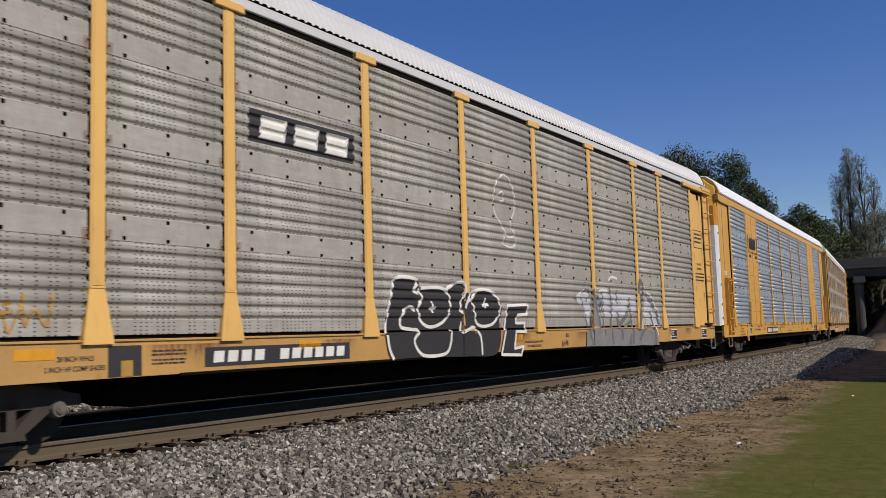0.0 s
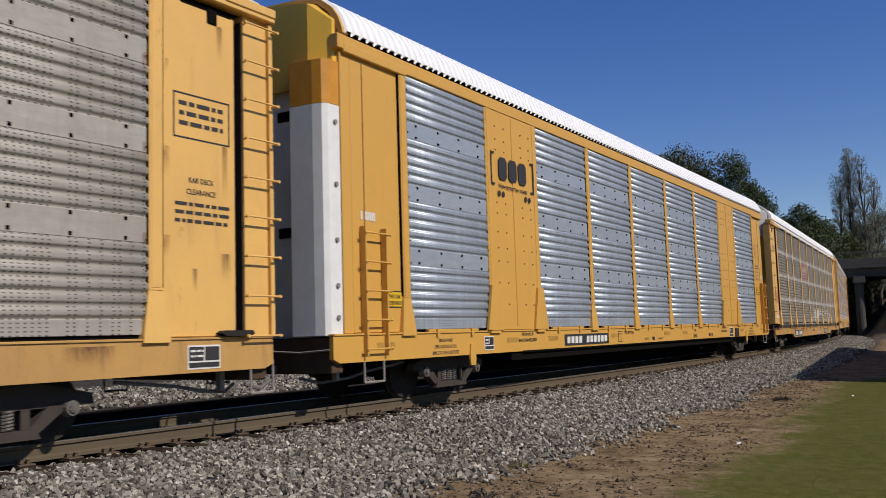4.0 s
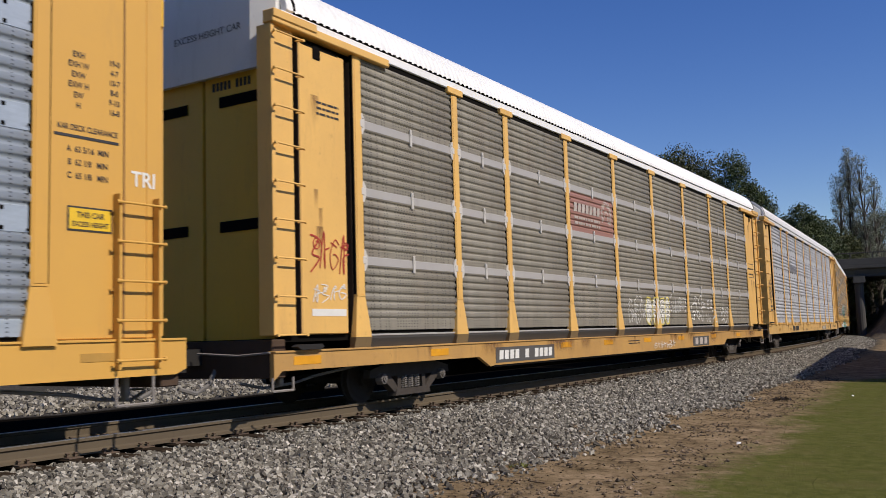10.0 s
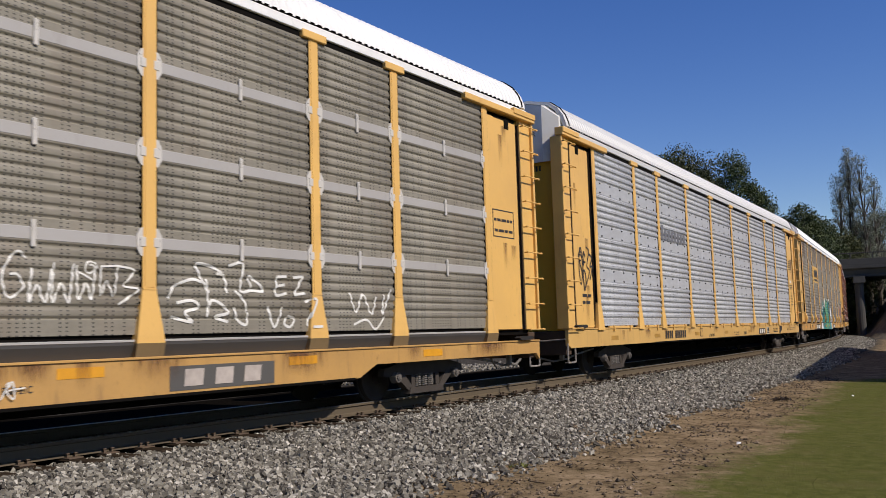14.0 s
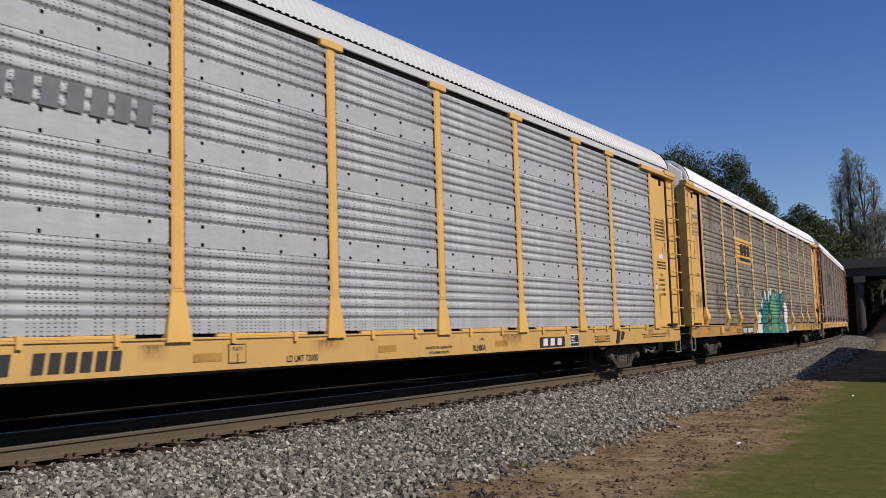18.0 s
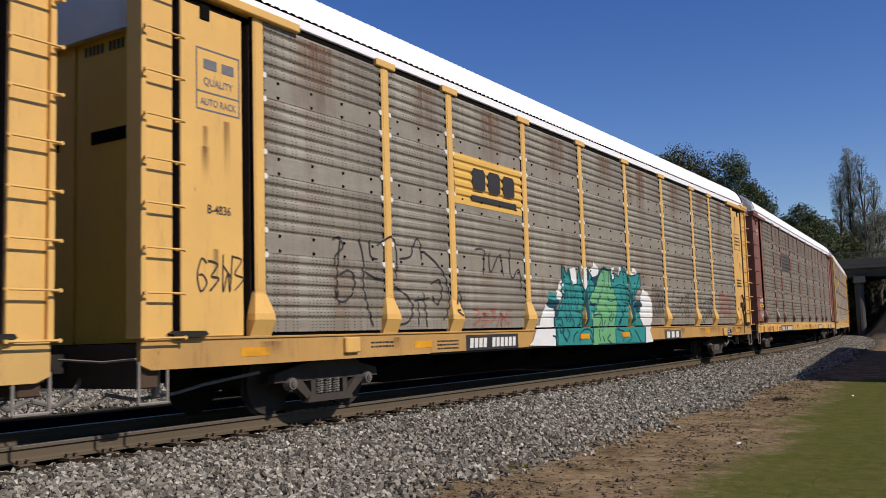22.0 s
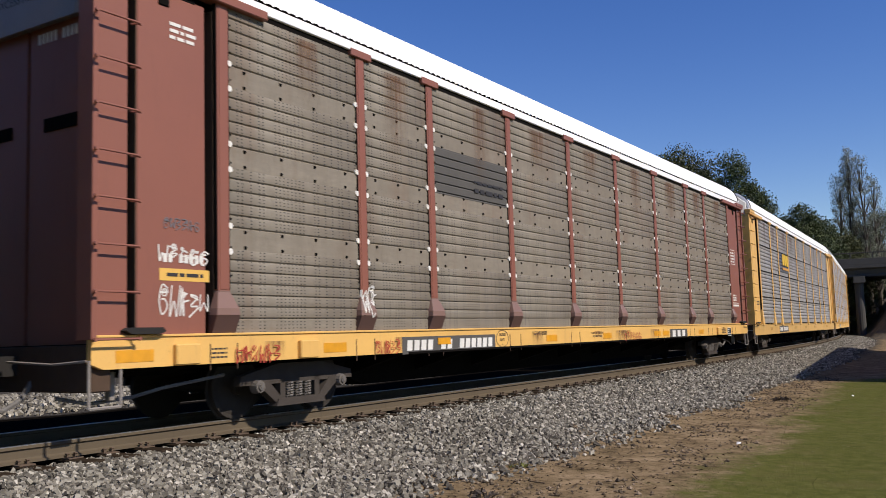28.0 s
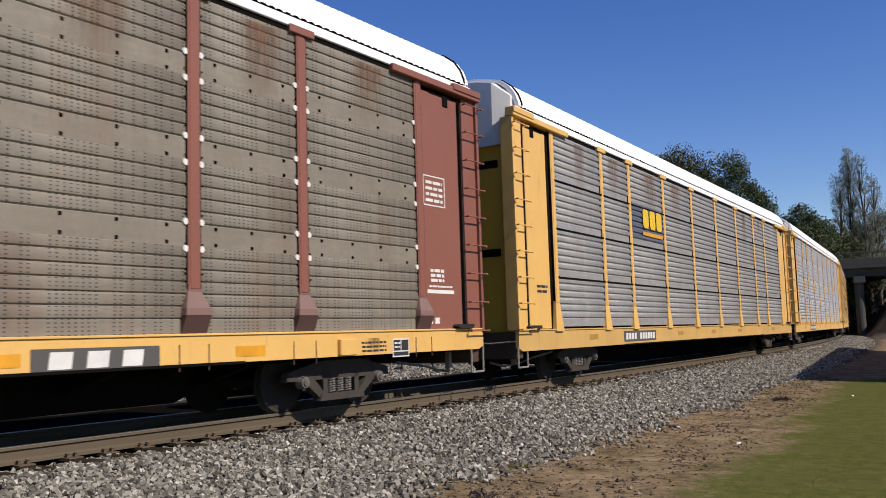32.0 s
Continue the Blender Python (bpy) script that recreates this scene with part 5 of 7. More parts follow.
scrawl(c, 0.9, 2.7, 0.48, 0.7, WHITE_MARK, 46, 6, 0.022, "white sprayed tag", 0.0, 0.9)
sill_words(c, 2.66, 0.57, ["BLH 21C"], 0.1)
reflectors(c, (-2.2, 0.5, 3.35, 6.7, 9.8, -4.6, -9.6, -12.9), 0.68, ORANGE, 0.55, 0.11)
bars(c, -0.9, -0.1, SY, [(0.72, 0.022), (0.66, 0.022)], BLACK_MARK, 13)
scrawl(c, -12.8, -11.95, 1.85, 2.5, RED_SPRAY, 47, 3, 0.03, "red sprayed tag")
scrawl(c, -12.75, -12.0, 1.5, 1.8, WHITE_MARK, 48, 3, 0.02, "white sprayed tag")
plate(c, "stencil_plate", -12.75, -12.0, 1.32, 1.42, -1.432, WHITE_MARK)
bars(c, -12.6, -12.1, -1.435, [(4.3, 0.03), (4.22, 0.03), (4.14, 0.03)], BLACK_MARK, 14)
for s, z0 in ((12.0, 3.1), (12.0, 2.9)):
    bars(c, s, s + 0.7, -1.435, [(z0, 0.05)], BLACK_MARK, int(z0 * 10))
for a, b, d, e in ((11.95, 12.75, 3.3, 3.32), (11.95, 12.75, 2.8, 2.82), (11.95, 11.97, 2.8, 3.32), (12.73, 12.75, 2.8, 3.32)):
    plate(c, "stencil_frame", a, b, d, e, -1.432, BLACK_MARK)


def end_words(car, text, z, size, mat, x=-13.466):
    """Words on the end that faces the way the train rolls."""
    cu = bpy.data.curves.new("text", "FONT")
    cu.body, cu.size, cu.align_x = text, size, "CENTER"
    tmp = bpy.data.objects.new("tmp", cu)
    me = bpy.data.meshes.new_from_object(tmp)
    bpy.data.objects.remove(tmp)
    me.materials.clear()
    me.materials.append(mat)
    part("lettering", me, None, car, "", pose(x, -0.2, z, 90, 0, -90))


end_words(car_3, "EXCESS HEIGHT CAR", 5.25, 0.14, BLACK_MARK)
end_words(car_6, "EXCESS HEIGHT CAR", 5.0, 0.14, BLACK_MARK)
end_words(car_4, "EXCESS HEIGHT CAR", 5.25, 0.14, BLACK_MARK)
for car, ink in ((car_3, BLACK_MARK), (car_6, WHITE_MARK), (car_5, BLACK_MARK), (car_4, BLACK_MARK)):
    for i in range(10):
        if i != 4:
            part("number_bar", MB().box(-13.336, -13.331, -0.9 + i * 0.075, -0.85 + i * 0.075, 4.5, 4.62), ink, car)

# the pale silver car
c = on(car_4)
w = 2.35 / 8
for i in range(8):
    h = 0.42 if i == 0 else 0.3
    part("logo_block", MB().prism([(-6.85 + i * w, 3.45), (-6.85 + (i + 0.72) * w, 3.45), (-6.82 + (i + 0.72) * w, 3.45 + h), (-6.82 + i * w, 3.45 + h)], -1.478, -1.474), GREY_MARK, c)
mark_plate(c, 4.91, 6.06, 0.70, 0.91, SY, BLACK_MARK, WHITE_MARK, 3, True, "black emblem board with white slabs")
placard(c, 6.32, 6.76, 0.68, 0.95)
sill_words(c, 2.55, 0.72, ["RLH80A"], 0.15)
sill_words(c, 2.65, 0.9, ["L 92-0"], 0.06)
sill_words(c, 1.25, 0.79, ["FOR RESTRICTED LOADING ONLY", "SEE EQUIPMENT REGISTER"], 0.06)
reflectors(c, (-0.18, 3.35, -3.75, 8.0, 11.0, -7.6, -10.8), 0.78, TAN, 0.45, 0.1)
number_bars(c, -6.95, -4.96, 0.74, 0.95, SY - 0.004, BLACK_MARK, (4, 6), 0.15)
p = plate(c, "stencil_frame", -3.43, -3.13, 0.74, 0.98, SY, BLACK_MARK)
plate(p, "panel_field", -3.415, -3.145, 0.755, 0.965, SY - 0.004, YELLOW_SILL)
lettering("PLATE", 0.07, BLACK_MARK, p, -3.28, SY - 0.01, 0.895, squeeze=0.9)
lettering("J", 0.13, BLACK_MARK, p, -3.28, SY - 0.01, 0.775)
sill_words(c, -2.09, 0.72, ["LD LMT 72000"], 0.12)
part("tow_socket", MB().prism([(8.85, 0.7), (9.0, 0.7), (9.1, 0.98), (8.95, 0.98)], -1.50, -1.46).prism([(9.15, 0.78), (9.28, 0.78), (9.4, 0.95), (9.25, 0.98)], -1.49, -1.46), BLACK_MARK, c)
bars(c, 7.6, 8.5, SY, [(0.86, 0.03), (0.8, 0.03), (0.74, 0.03)], BLACK_MARK, 17)
bars(c, 10.6, 12.4, SY, [(0.86, 0.025), (0.8, 0.025)], BLACK_MARK, 18)
for a, b, d, e in ((12.0, 12.8, 3.95, 3.97), (12.0, 12.8, 3.4, 3.42), (12.0, 12.02, 3.4, 3.97), (12.78, 12.8, 3.4, 3.97)):
    plate(c, "stencil_frame", a, b, d, e, -1.432, BLACK_MARK)
bars(c, 12.06, 12.74, -1.435, [(3.86, 0.045), (3.77, 0.045), (3.68, 0.045), (3.59, 0.045), (3.50, 0.045), (2.78, 0.04), (2.7, 0.04), (2.62, 0.04)], BLACK_MARK, 19)
for i, t in enumerate(("DECK", "CLEARANCE", "A  62 3/8 MIN", "B  61 7/8 MIN", "C  64 7/8 MIN")):
    lettering(t, 0.095, BLACK_MARK, c, 12.38, -1.436, 2.42 - 0.13 * i, squeeze=0.85)
part("round_mark", MB().cyl((11.95, -1.432, 2.12), (11.95, -1.436, 2.12), 0.1, 18), BLACK_MARK, c, "black ring mark")
part("round_field", MB().cyl((11.95, -1.434, 2.12), (11.95, -1.438, 2.12), 0.075, 18), WHITE_MARK, c)
plate(c, "stencil_plate", 12.2, 12.55, 2.9, 3.02, -1.432, WHITE_MARK)
scrawl(c, -12.75, -11.95, 1.9, 2.9, BLACK_MARK, 51, 3, 0.05, "black sprayed tag")
bars(c, -12.6, -12.1, -1.435, [(1.75, 0.07), (1.6, 0.07)], BLACK_MARK, 20)

# the brown stained car with the teal piece
c = on(car_5)
fill(c, "emblem_board", [(-6.88, 3.3), (-4.33, 3.3), (-4.33, 4.2), (-6.88, 4.2)], SIGN_YELLOW, 0.002, 0.08, label="yellow emblem board across the ribs")
logo_blocks(c, -6.32, -4.6, 3.6, 4.0, -1.479, BLACK_MARK, 3, 0.0, False)
plate(c, "emblem_bar", -6.32, -4.6, 3.4, 3.5, -1.479, BLACK_MARK)
number_board(c, -6.66, -4.72, 0.72, 1.0, SY, (4, 6))
fill(c, "painted_shape", [(-4.30, 0.76), (-4.11, 0.85), (-4.01, 1.01), (-3.87, 1.14), (-3.71, 1.15), (-3.69, 1.30), (-3.53, 1.47), (-3.40, 1.59), (-3.00, 1.53), (-3.01, 0.72)], WHITE, 0.0005, 0.05, label="white part of a sprayed piece")
fill(c, "painted_shape", [(-2.92, 1.76), (-2.83, 1.94), (-2.70, 2.09), (-2.52, 2.07), (-2.58, 1.72), (-2.83, 1.67)], WHITE, 0.0010, 0.05, label="white part of a sprayed piece")
fill(c, "painted_shape", [(-2.16, 2.36), (-1.86, 2.41), (-1.79, 2.02), (-2.13, 1.98)], WHITE, 0.0010, 0.05, label="white part of a sprayed piece")
fill(c, "painted_shape", [(-1.54, 2.39), (-1.32, 2.43), (-1.25, 1.97), (-1.51, 1.86)], WHITE, 0.0010, 0.05, label="white part of a sprayed piece")
fill(c, "painted_shape", [(-1.09, 2.37), (-0.93, 2.46), (-0.81, 2.60), (-0.65, 2.48), (-0.50, 2.41), (-0.66, 2.24), (-0.90, 2.22)], WHITE, 0.0010, 0.05, label="white part of a sprayed piece")
fill(c, "painted_shape", [(0.21, 2.49), (0.40, 2.52), (0.44, 2.25), (0.25, 2.21)], WHITE, 0.0010, 0.05, label="white part of a sprayed piece")
fill(c, "painted_shape", [(0.69, 2.53), (0.88, 2.56), (0.97, 2.25), (0.67, 2.23)], WHITE, 0.0010, 0.05, label="white part of a sprayed piece")
fill(c, "painted_shape", [(1.55, 2.47), (1.77, 2.58), (1.95, 2.46), (1.87, 2.33), (1.54, 2.31)], WHITE, 0.0010, 0.05, label="white part of a sprayed piece")
fill(c, "painted_shape", [(2.06, 1.68), (2.31, 2.07), (2.72, 1.95), (3.02, 1.70), (2.99, 1.24), (2.66, 0.98), (2.89, 0.68), (2.18, 0.66), (2.20, 1.11), (1.93, 1.36)], WHITE, 0.0010, 0.05, label="white part of a sprayed piece")
fill(c, "painted_piece", [(-3.07, 0.73), (-3.06, 1.08), (-3.03, 1.39), (-2.83, 1.51), (-2.61, 1.72), (-2.67, 1.90), (-2.58, 2.14), (-2.56, 2.43), (-2.45, 2.36), (-2.33, 2.21), (-2.23, 2.38), (-2.13, 2.12), (-2.07, 1.98), (-1.86, 2.04), (-1.75, 2.24), (-1.66, 2.43), (-1.58, 2.10), (-1.47, 1.88), (-1.32, 1.99), (-1.13, 2.29), (-1.29, 2.46), (-1.13, 2.34), (-0.82, 2.12), (-0.66, 2.24), (-0.49, 2.38), (-0.27, 2.50), (-0.01, 2.42), (0.17, 2.46), (0.25, 2.18), (0.44, 2.25), (0.35, 2.41), (0.68, 2.29), (0.98, 2.58), (1.23, 2.38), (1.49, 2.34), (2.21, 2.45), (2.20, 2.13), (1.79, 1.92), (1.67, 1.67), (2.12, 1.74), (1.99, 1.36), (2.31, 1.05), (2.29, 0.67), (-0.86, 0.70)], TEAL, 0.003, 0.04, label="teal fill of a sprayed piece")
fill(c, "painted_piece", [(-1.17, 0.69), (-1.08, 1.04), (-0.96, 1.35), (-0.83, 1.62), (-1.14, 1.61), (-1.18, 1.76), (-0.82, 1.99), (-0.57, 2.27), (-0.27, 2.47), (0.12, 2.40), (0.18, 2.15), (0.11, 1.97), (0.29, 2.04), (0.38, 1.87), (0.51, 1.65), (0.35, 1.25), (0.25, 1.02), (0.24, 0.70)], GREEN, 0.006, 0.04, label="green fill of a sprayed piece")
fill(c, "painted_shape", [(-3.31, 1.70), (-3.30, 1.87), (-3.06, 1.82), (-2.80, 1.68), (-3.06, 1.65)], TEAL, 0.007, 0.04)
fill(c, "painted_shape", [(-3.40, 1.59), (-3.29, 1.70), (-3.06, 1.66), (-2.77, 1.69), (-2.83, 1.58), (-3.03, 1.44), (-3.12, 1.50), (-3.37, 1.52)], TEAL_DARK, 0.0085, 0.035, label="dark part of a sprayed piece")
fill(c, "painted_shape", [(-3.03, 1.39), (-2.89, 1.48), (-2.80, 1.42), (-2.98, 1.28)], TEAL_DARK, 0.0085, 0.035, label="dark part of a sprayed piece")
fill(c, "painted_shape", [(-1.48, 1.76), (-1.36, 1.96), (-1.31, 1.76), (-1.33, 1.51), (-1.49, 1.15), (-1.63, 1.10)], TEAL_DARK, 0.0085, 0.035, label="dark part of a sprayed piece")
fill(c, "painted_shape", [(-1.05, 2.21), (-0.82, 2.25), (-0.57, 2.30), (-0.82, 2.01)], TEAL_DARK, 0.0085, 0.035, label="dark part of a sprayed piece")
fill(c, "painted_shape", [(1.42, 1.91), (1.63, 1.98), (1.44, 1.24), (1.22, 1.12)], TEAL_DARK, 0.0085, 0.035, label="dark part of a sprayed piece")
fill(c, "painted_shape", [(1.67, 1.67), (2.12, 1.74), (2.23, 1.59), (1.77, 1.46)], TEAL_DARK, 0.0085, 0.035, label="dark part of a sprayed piece")
mb = MB()
ribbon(mb, [(-3.07, 0.73), (-3.06, 1.08), (-3.03, 1.39), (-2.83, 1.51), (-2.61, 1.72), (-2.67, 1.90), (-2.58, 2.14), (-2.56, 2.43), (-2.45, 2.36), (-2.33, 2.21), (-2.23, 2.38), (-2.13, 2.12), (-2.07, 1.98), (-1.86, 2.04), (-1.75, 2.24), (-1.66, 2.43), (-1.58, 2.10), (-1.47, 1.88), (-1.32, 1.99), (-1.13, 2.29), (-1.29, 2.46), (-1.13, 2.34), (-0.82, 2.12), (-0.66, 2.24), (-0.49, 2.38), (-0.27, 2.50), (-0.01, 2.42), (0.17, 2.46), (0.25, 2.18), (0.44, 2.25), (0.35, 2.41), (0.68, 2.29), (0.98, 2.58), (1.23, 2.38), (1.49, 2.34), (2.21, 2.45), (2.20, 2.13), (1.79, 1.92), (1.67, 1.67), (2.12, 1.74), (1.99, 1.36), (2.31, 1.05), (2.29, 0.67), (-0.86, 0.70)], 0.03, 0.007)
ribbon(mb, [(-1.17, 0.69), (-1.08, 1.04), (-0.96, 1.35), (-0.83, 1.62), (-1.14, 1.61), (-1.18, 1.76), (-0.82, 1.99), (-0.57, 2.27), (-0.27, 2.47), (0.12, 2.40), (0.18, 2.15), (0.11, 1.97), (0.29, 2.04), (0.38, 1.87), (0.51, 1.65), (0.35, 1.25), (0.25, 1.02), (0.24, 0.70)], 0.03, 0.007)
ribbon(mb, curve_through([(-2.45, 2.36), (-2.52, 2.05), (-2.46, 1.82), (-2.59, 1.58), (-2.80, 1.44), (-3.00, 1.39)]), 0.03, 0.007)
ribbon(mb, curve_through([(-2.23, 2.38), (-2.20, 1.97), (-2.14, 1.73), (-2.20, 1.54), (-2.34, 1.26)]), 0.03, 0.007)
ribbon(mb, curve_through([(-1.66, 2.43), (-1.62, 2.00), (-1.55, 1.70), (-1.66, 1.35), (-1.81, 1.11)]), 0.03, 0.007)
ribbon(mb, curve_through([(-2.56, 2.43), (-2.58, 2.14), (-2.66, 1.89), (-2.52, 1.77)]), 0.03, 0.007)
ribbon(mb, curve_through([(-2.07, 1.98), (-2.02, 1.74), (-1.86, 1.89), (-1.80, 1.65), (-1.94, 1.50), (-2.00, 1.74)]), 0.03, 0.007)
ribbon(mb, curve_through([(-2.39, 1.92), (-2.33, 1.59), (-2.21, 1.30), (-2.31, 1.21)]), 0.03, 0.007)
ribbon(mb, curve_through([(-2.95, 1.26), (-2.71, 1.28), (-2.62, 1.12), (-2.71, 0.94), (-2.53, 0.79)]), 0.03, 0.007)
ribbon(mb, curve_through([(-2.83, 1.17), (-2.71, 1.12), (-2.77, 0.98), (-2.86, 1.03), (-2.83, 1.17)]), 0.03, 0.007)
ribbon(mb, curve_through([(-2.43, 1.73), (-2.52, 1.44), (-2.37, 1.21)]), 0.03, 0.007)
ribbon(mb, curve_through([(-1.28, 2.43), (-1.13, 2.13), (-1.18, 1.82), (-1.07, 1.61), (-0.75, 1.62), (-0.50, 1.84)]), 0.03, 0.007)
ribbon(mb, curve_through([(-0.27, 2.48), (-0.24, 2.18), (-0.42, 1.95), (-0.67, 1.73), (-0.84, 1.46)]), 0.03, 0.007)
ribbon(mb, curve_through([(0.08, 2.45), (0.02, 2.14), (-0.16, 1.85), (0.10, 1.69), (0.42, 1.76)]), 0.03, 0.007)
ribbon(mb, curve_through([(-0.60, 1.46), (-0.52, 1.25), (-0.77, 0.99), (-0.70, 0.77)]), 0.03, 0.007)
ribbon(mb, curve_through([(-0.26, 1.63), (-0.00, 1.41), (-0.10, 1.14), (-0.36, 1.09), (-0.27, 1.25)]), 0.03, 0.007)
ribbon(mb, curve_through([(0.09, 1.47), (0.22, 1.36), (0.12, 1.22), (-0.01, 1.30), (0.13, 1.41)]), 0.03, 0.007)
ribbon(mb, curve_through([(-0.96, 1.35), (-0.60, 1.38), (-0.44, 1.19), (-0.61, 0.98)]), 0.03, 0.007)
ribbon(mb, curve_through([(0.38, 2.04), (0.67, 2.11), (1.06, 2.07), (1.36, 1.91), (1.14, 1.60), (0.63, 1.19)]), 0.03, 0.007)
ribbon(mb, curve_through([(0.98, 2.55), (1.02, 2.19), (1.15, 1.84), (0.94, 1.48), (0.54, 1.13)]), 0.03, 0.007)
ribbon(mb, curve_through([(1.23, 2.35), (1.42, 2.03), (1.30, 1.66), (1.55, 1.36)]), 0.03, 0.007)
ribbon(mb, curve_through([(2.21, 2.45), (1.91, 2.11), (1.68, 1.92), (1.67, 1.61), (1.99, 1.43)]), 0.03, 0.007)
ribbon(mb, curve_through([(0.56, 1.65), (0.84, 1.42), (0.63, 1.13), (0.35, 1.02)]), 0.03, 0.007)
ribbon(mb, curve_through([(0.76, 2.06), (0.85, 1.71), (1.25, 1.66)]), 0.03, 0.007)
ribbon(mb, curve_through([(-1.94, 1.45), (-1.66, 1.40), (-1.63, 1.20), (-1.88, 1.13)]), 0.03, 0.007)
ribbon(mb, curve_through([(-2.14, 1.30), (-2.04, 1.16), (-2.14, 1.11)]), 0.03, 0.007)
ribbon(mb, curve_through([(-2.53, 1.07), (-2.40, 0.97), (-2.53, 0.84), (-2.62, 0.89)]), 0.03, 0.007)
ribbon(mb, curve_through([(-1.88, 0.77), (-1.81, 0.96), (-1.53, 1.05), (-1.23, 1.00), (-1.09, 0.74)]), 0.03, 0.007)
ribbon(mb, curve_through([(-2.21, 0.78), (-2.15, 0.92), (-1.95, 1.01)]), 0.03, 0.007)
ribbon(mb, curve_through([(0.44, 1.02), (0.82, 0.95), (0.71, 0.73)]), 0.03, 0.007)
ribbon(mb, curve_through([(1.12, 1.01), (1.31, 0.82), (1.00, 0.71)]), 0.03, 0.007)
ribbon(mb, curve_through([(1.53, 1.00), (1.74, 0.87), (1.95, 0.68)]), 0.03, 0.007)
ribbon(mb, curve_through([(-1.53, 0.90), (-1.31, 0.90), (-1.16, 0.74)]), 0.03, 0.007)
ribbon(mb, curve_through([(-3.06, 1.08), (-2.98, 0.90), (-3.01, 0.73)]), 0.03, 0.007)
ribbon(mb, curve_through([(-3.23, 0.93), (-3.09, 0.90), (-3.04, 0.73)]), 0.03, 0.007)
ribbon(mb, curve_through([(-0.57, 0.88), (-0.45, 0.74)]), 0.03, 0.007)
ribbon(mb, curve_through([(-0.06, 0.92), (-0.28, 0.81), (-0.03, 0.70)]), 0.03, 0.007)
tagged(part("piece_outline", mb.mesh("piece_outline", TEAL_DARK, False), None, c, "dark teal strokes of a sprayed piece"), kind="stuff")
for x in (-1.6, 0.9):
    plate(c, "reflector", x - 0.25, x + 0.25, 0.84, 0.95, -1.508, ORANGE)
r = random.Random(88)
mb = MB()
for line in (
        [(-10.23, 2.4), (-10.09, 2.44), (-10.0, 2.31), (-10.17, 2.18), (-10.22, 2.02)],
        [(-9.63, 2.46), (-9.53, 2.18), (-9.55, 1.83), (-9.46, 1.49), (-9.3, 1.17)],
        [(-9.37, 2.46), (-9.34, 2.22), (-9.17, 2.18)],
        [(-10.11, 1.91), (-9.87, 1.98), (-9.75, 1.82), (-9.87, 1.59), (-10.1, 1.53), (-10.22, 1.69)],
        [(-9.56, 2.0), (-9.3, 1.9), (-9.03, 1.86)],
        [(-9.17, 2.39), (-8.82, 2.55), (-8.67, 2.31), (-8.71, 1.93)],
        [(-8.59, 2.22), (-8.28, 2.28), (-8.2, 2.48), (-8.04, 2.56), (-7.96, 2.24)],
        [(-8.78, 1.78), (-8.52, 1.69), (-8.28, 1.51), (-8.36, 1.25), (-8.67, 1.19)],
        [(-8.12, 1.64), (-8.08, 1.19)],
        [(-7.96, 1.71), (-7.84, 1.15)],
        [(-8.2, 1.57), (-7.79, 1.62)],
        [(-7.7, 1.85), (-7.48, 1.93), (-7.39, 1.73), (-7.53, 1.52), (-7.7, 1.65)],
        [(-7.91, 2.38), (-7.52, 2.2), (-7.25, 1.94), (-7.16, 1.53), (-7.35, 1.25)],
        [(-6.24, 2.52), (-5.91, 2.51), (-5.97, 2.08)],
        [(-5.73, 2.48), (-5.68, 2.13), (-5.32, 2.48), (-5.2, 2.08)],
        [(-4.93, 2.63), (-4.89, 2.06), (-4.55, 2.24), (-4.5, 1.82)],
        [(-10.06, 2.42), (-10.16, 1.86), (-10.13, 1.48)],
        [(-6.97, 1.53), (-6.82, 1.75), (-6.78, 1.46), (-7.02, 1.42), (-6.83, 1.32)]):
    ribbon(mb, curve_through(line), 0.032, 0.002)
tagged(part("tag", mb.mesh("tag", BLACK_MARK, False), None, c, "large looping black sprayed tags"), kind="stuff")
scrawl(c, -6.4, -4.9, 1.12, 1.5, RED_SPRAY, 64, 4, 0.02, "thin red sprayed tag")
scrawl(c, 3.0, 4.0, 1.3, 2.2, BLACK_MARK, 65, 3, 0.03, "black sprayed tag")
scrawl(c, 4.6, 6.6, 1.15, 2.1, BLACK_MARK, 66, 4, 0.03, "black sprayed tag")
scrawl(c, 7.2, 8.6, 1.15, 2.0, BLACK_MARK, 67, 3, 0.035, "black sprayed tag")
scrawl(c, 9.6, 10.9, 1.2, 2.2, RED_SPRAY, 68, 4, 0.025, "thin red sprayed tag")
scrawl(c, -12.75, -11.95, 1.6, 2.1, BLACK_MARK, 69, 3, 0.03, "black sprayed tag")
part("tie_box", MB().bar(-10.05, -9.72, -1.53, -1.46, 0.8, 1.02, 0.015), YELLOW, c, "small yellow box on the sill")
part("tie_box", MB().bar(9.7, 10.0, -1.53, -1.46, 0.74, 0.98, 0.015), YELLOW, c, "small yellow box on the sill")
reflectors(c, (-8.0, -3.3, 11.6, 8.0, -11.8), 0.82, ORANGE, 0.5, 0.11)
bars(c, -9.4, -8.8, SY, [(0.92, 0.025), (0.86, 0.025)], BLACK_MARK, 21)
bars(c, -7.6, -6.9, SY, [(0.9, 0.025), (0.84, 0.025), (0.78, 0.025)], BLACK_MARK, 22)
placard(c, 10.3, 10.8, 0.68, 0.97)
mark_plate(c, 3.9, 5.3, 0.72, 0.96, SY, SIGN_DARK, WHITE_MARK, 3, True)
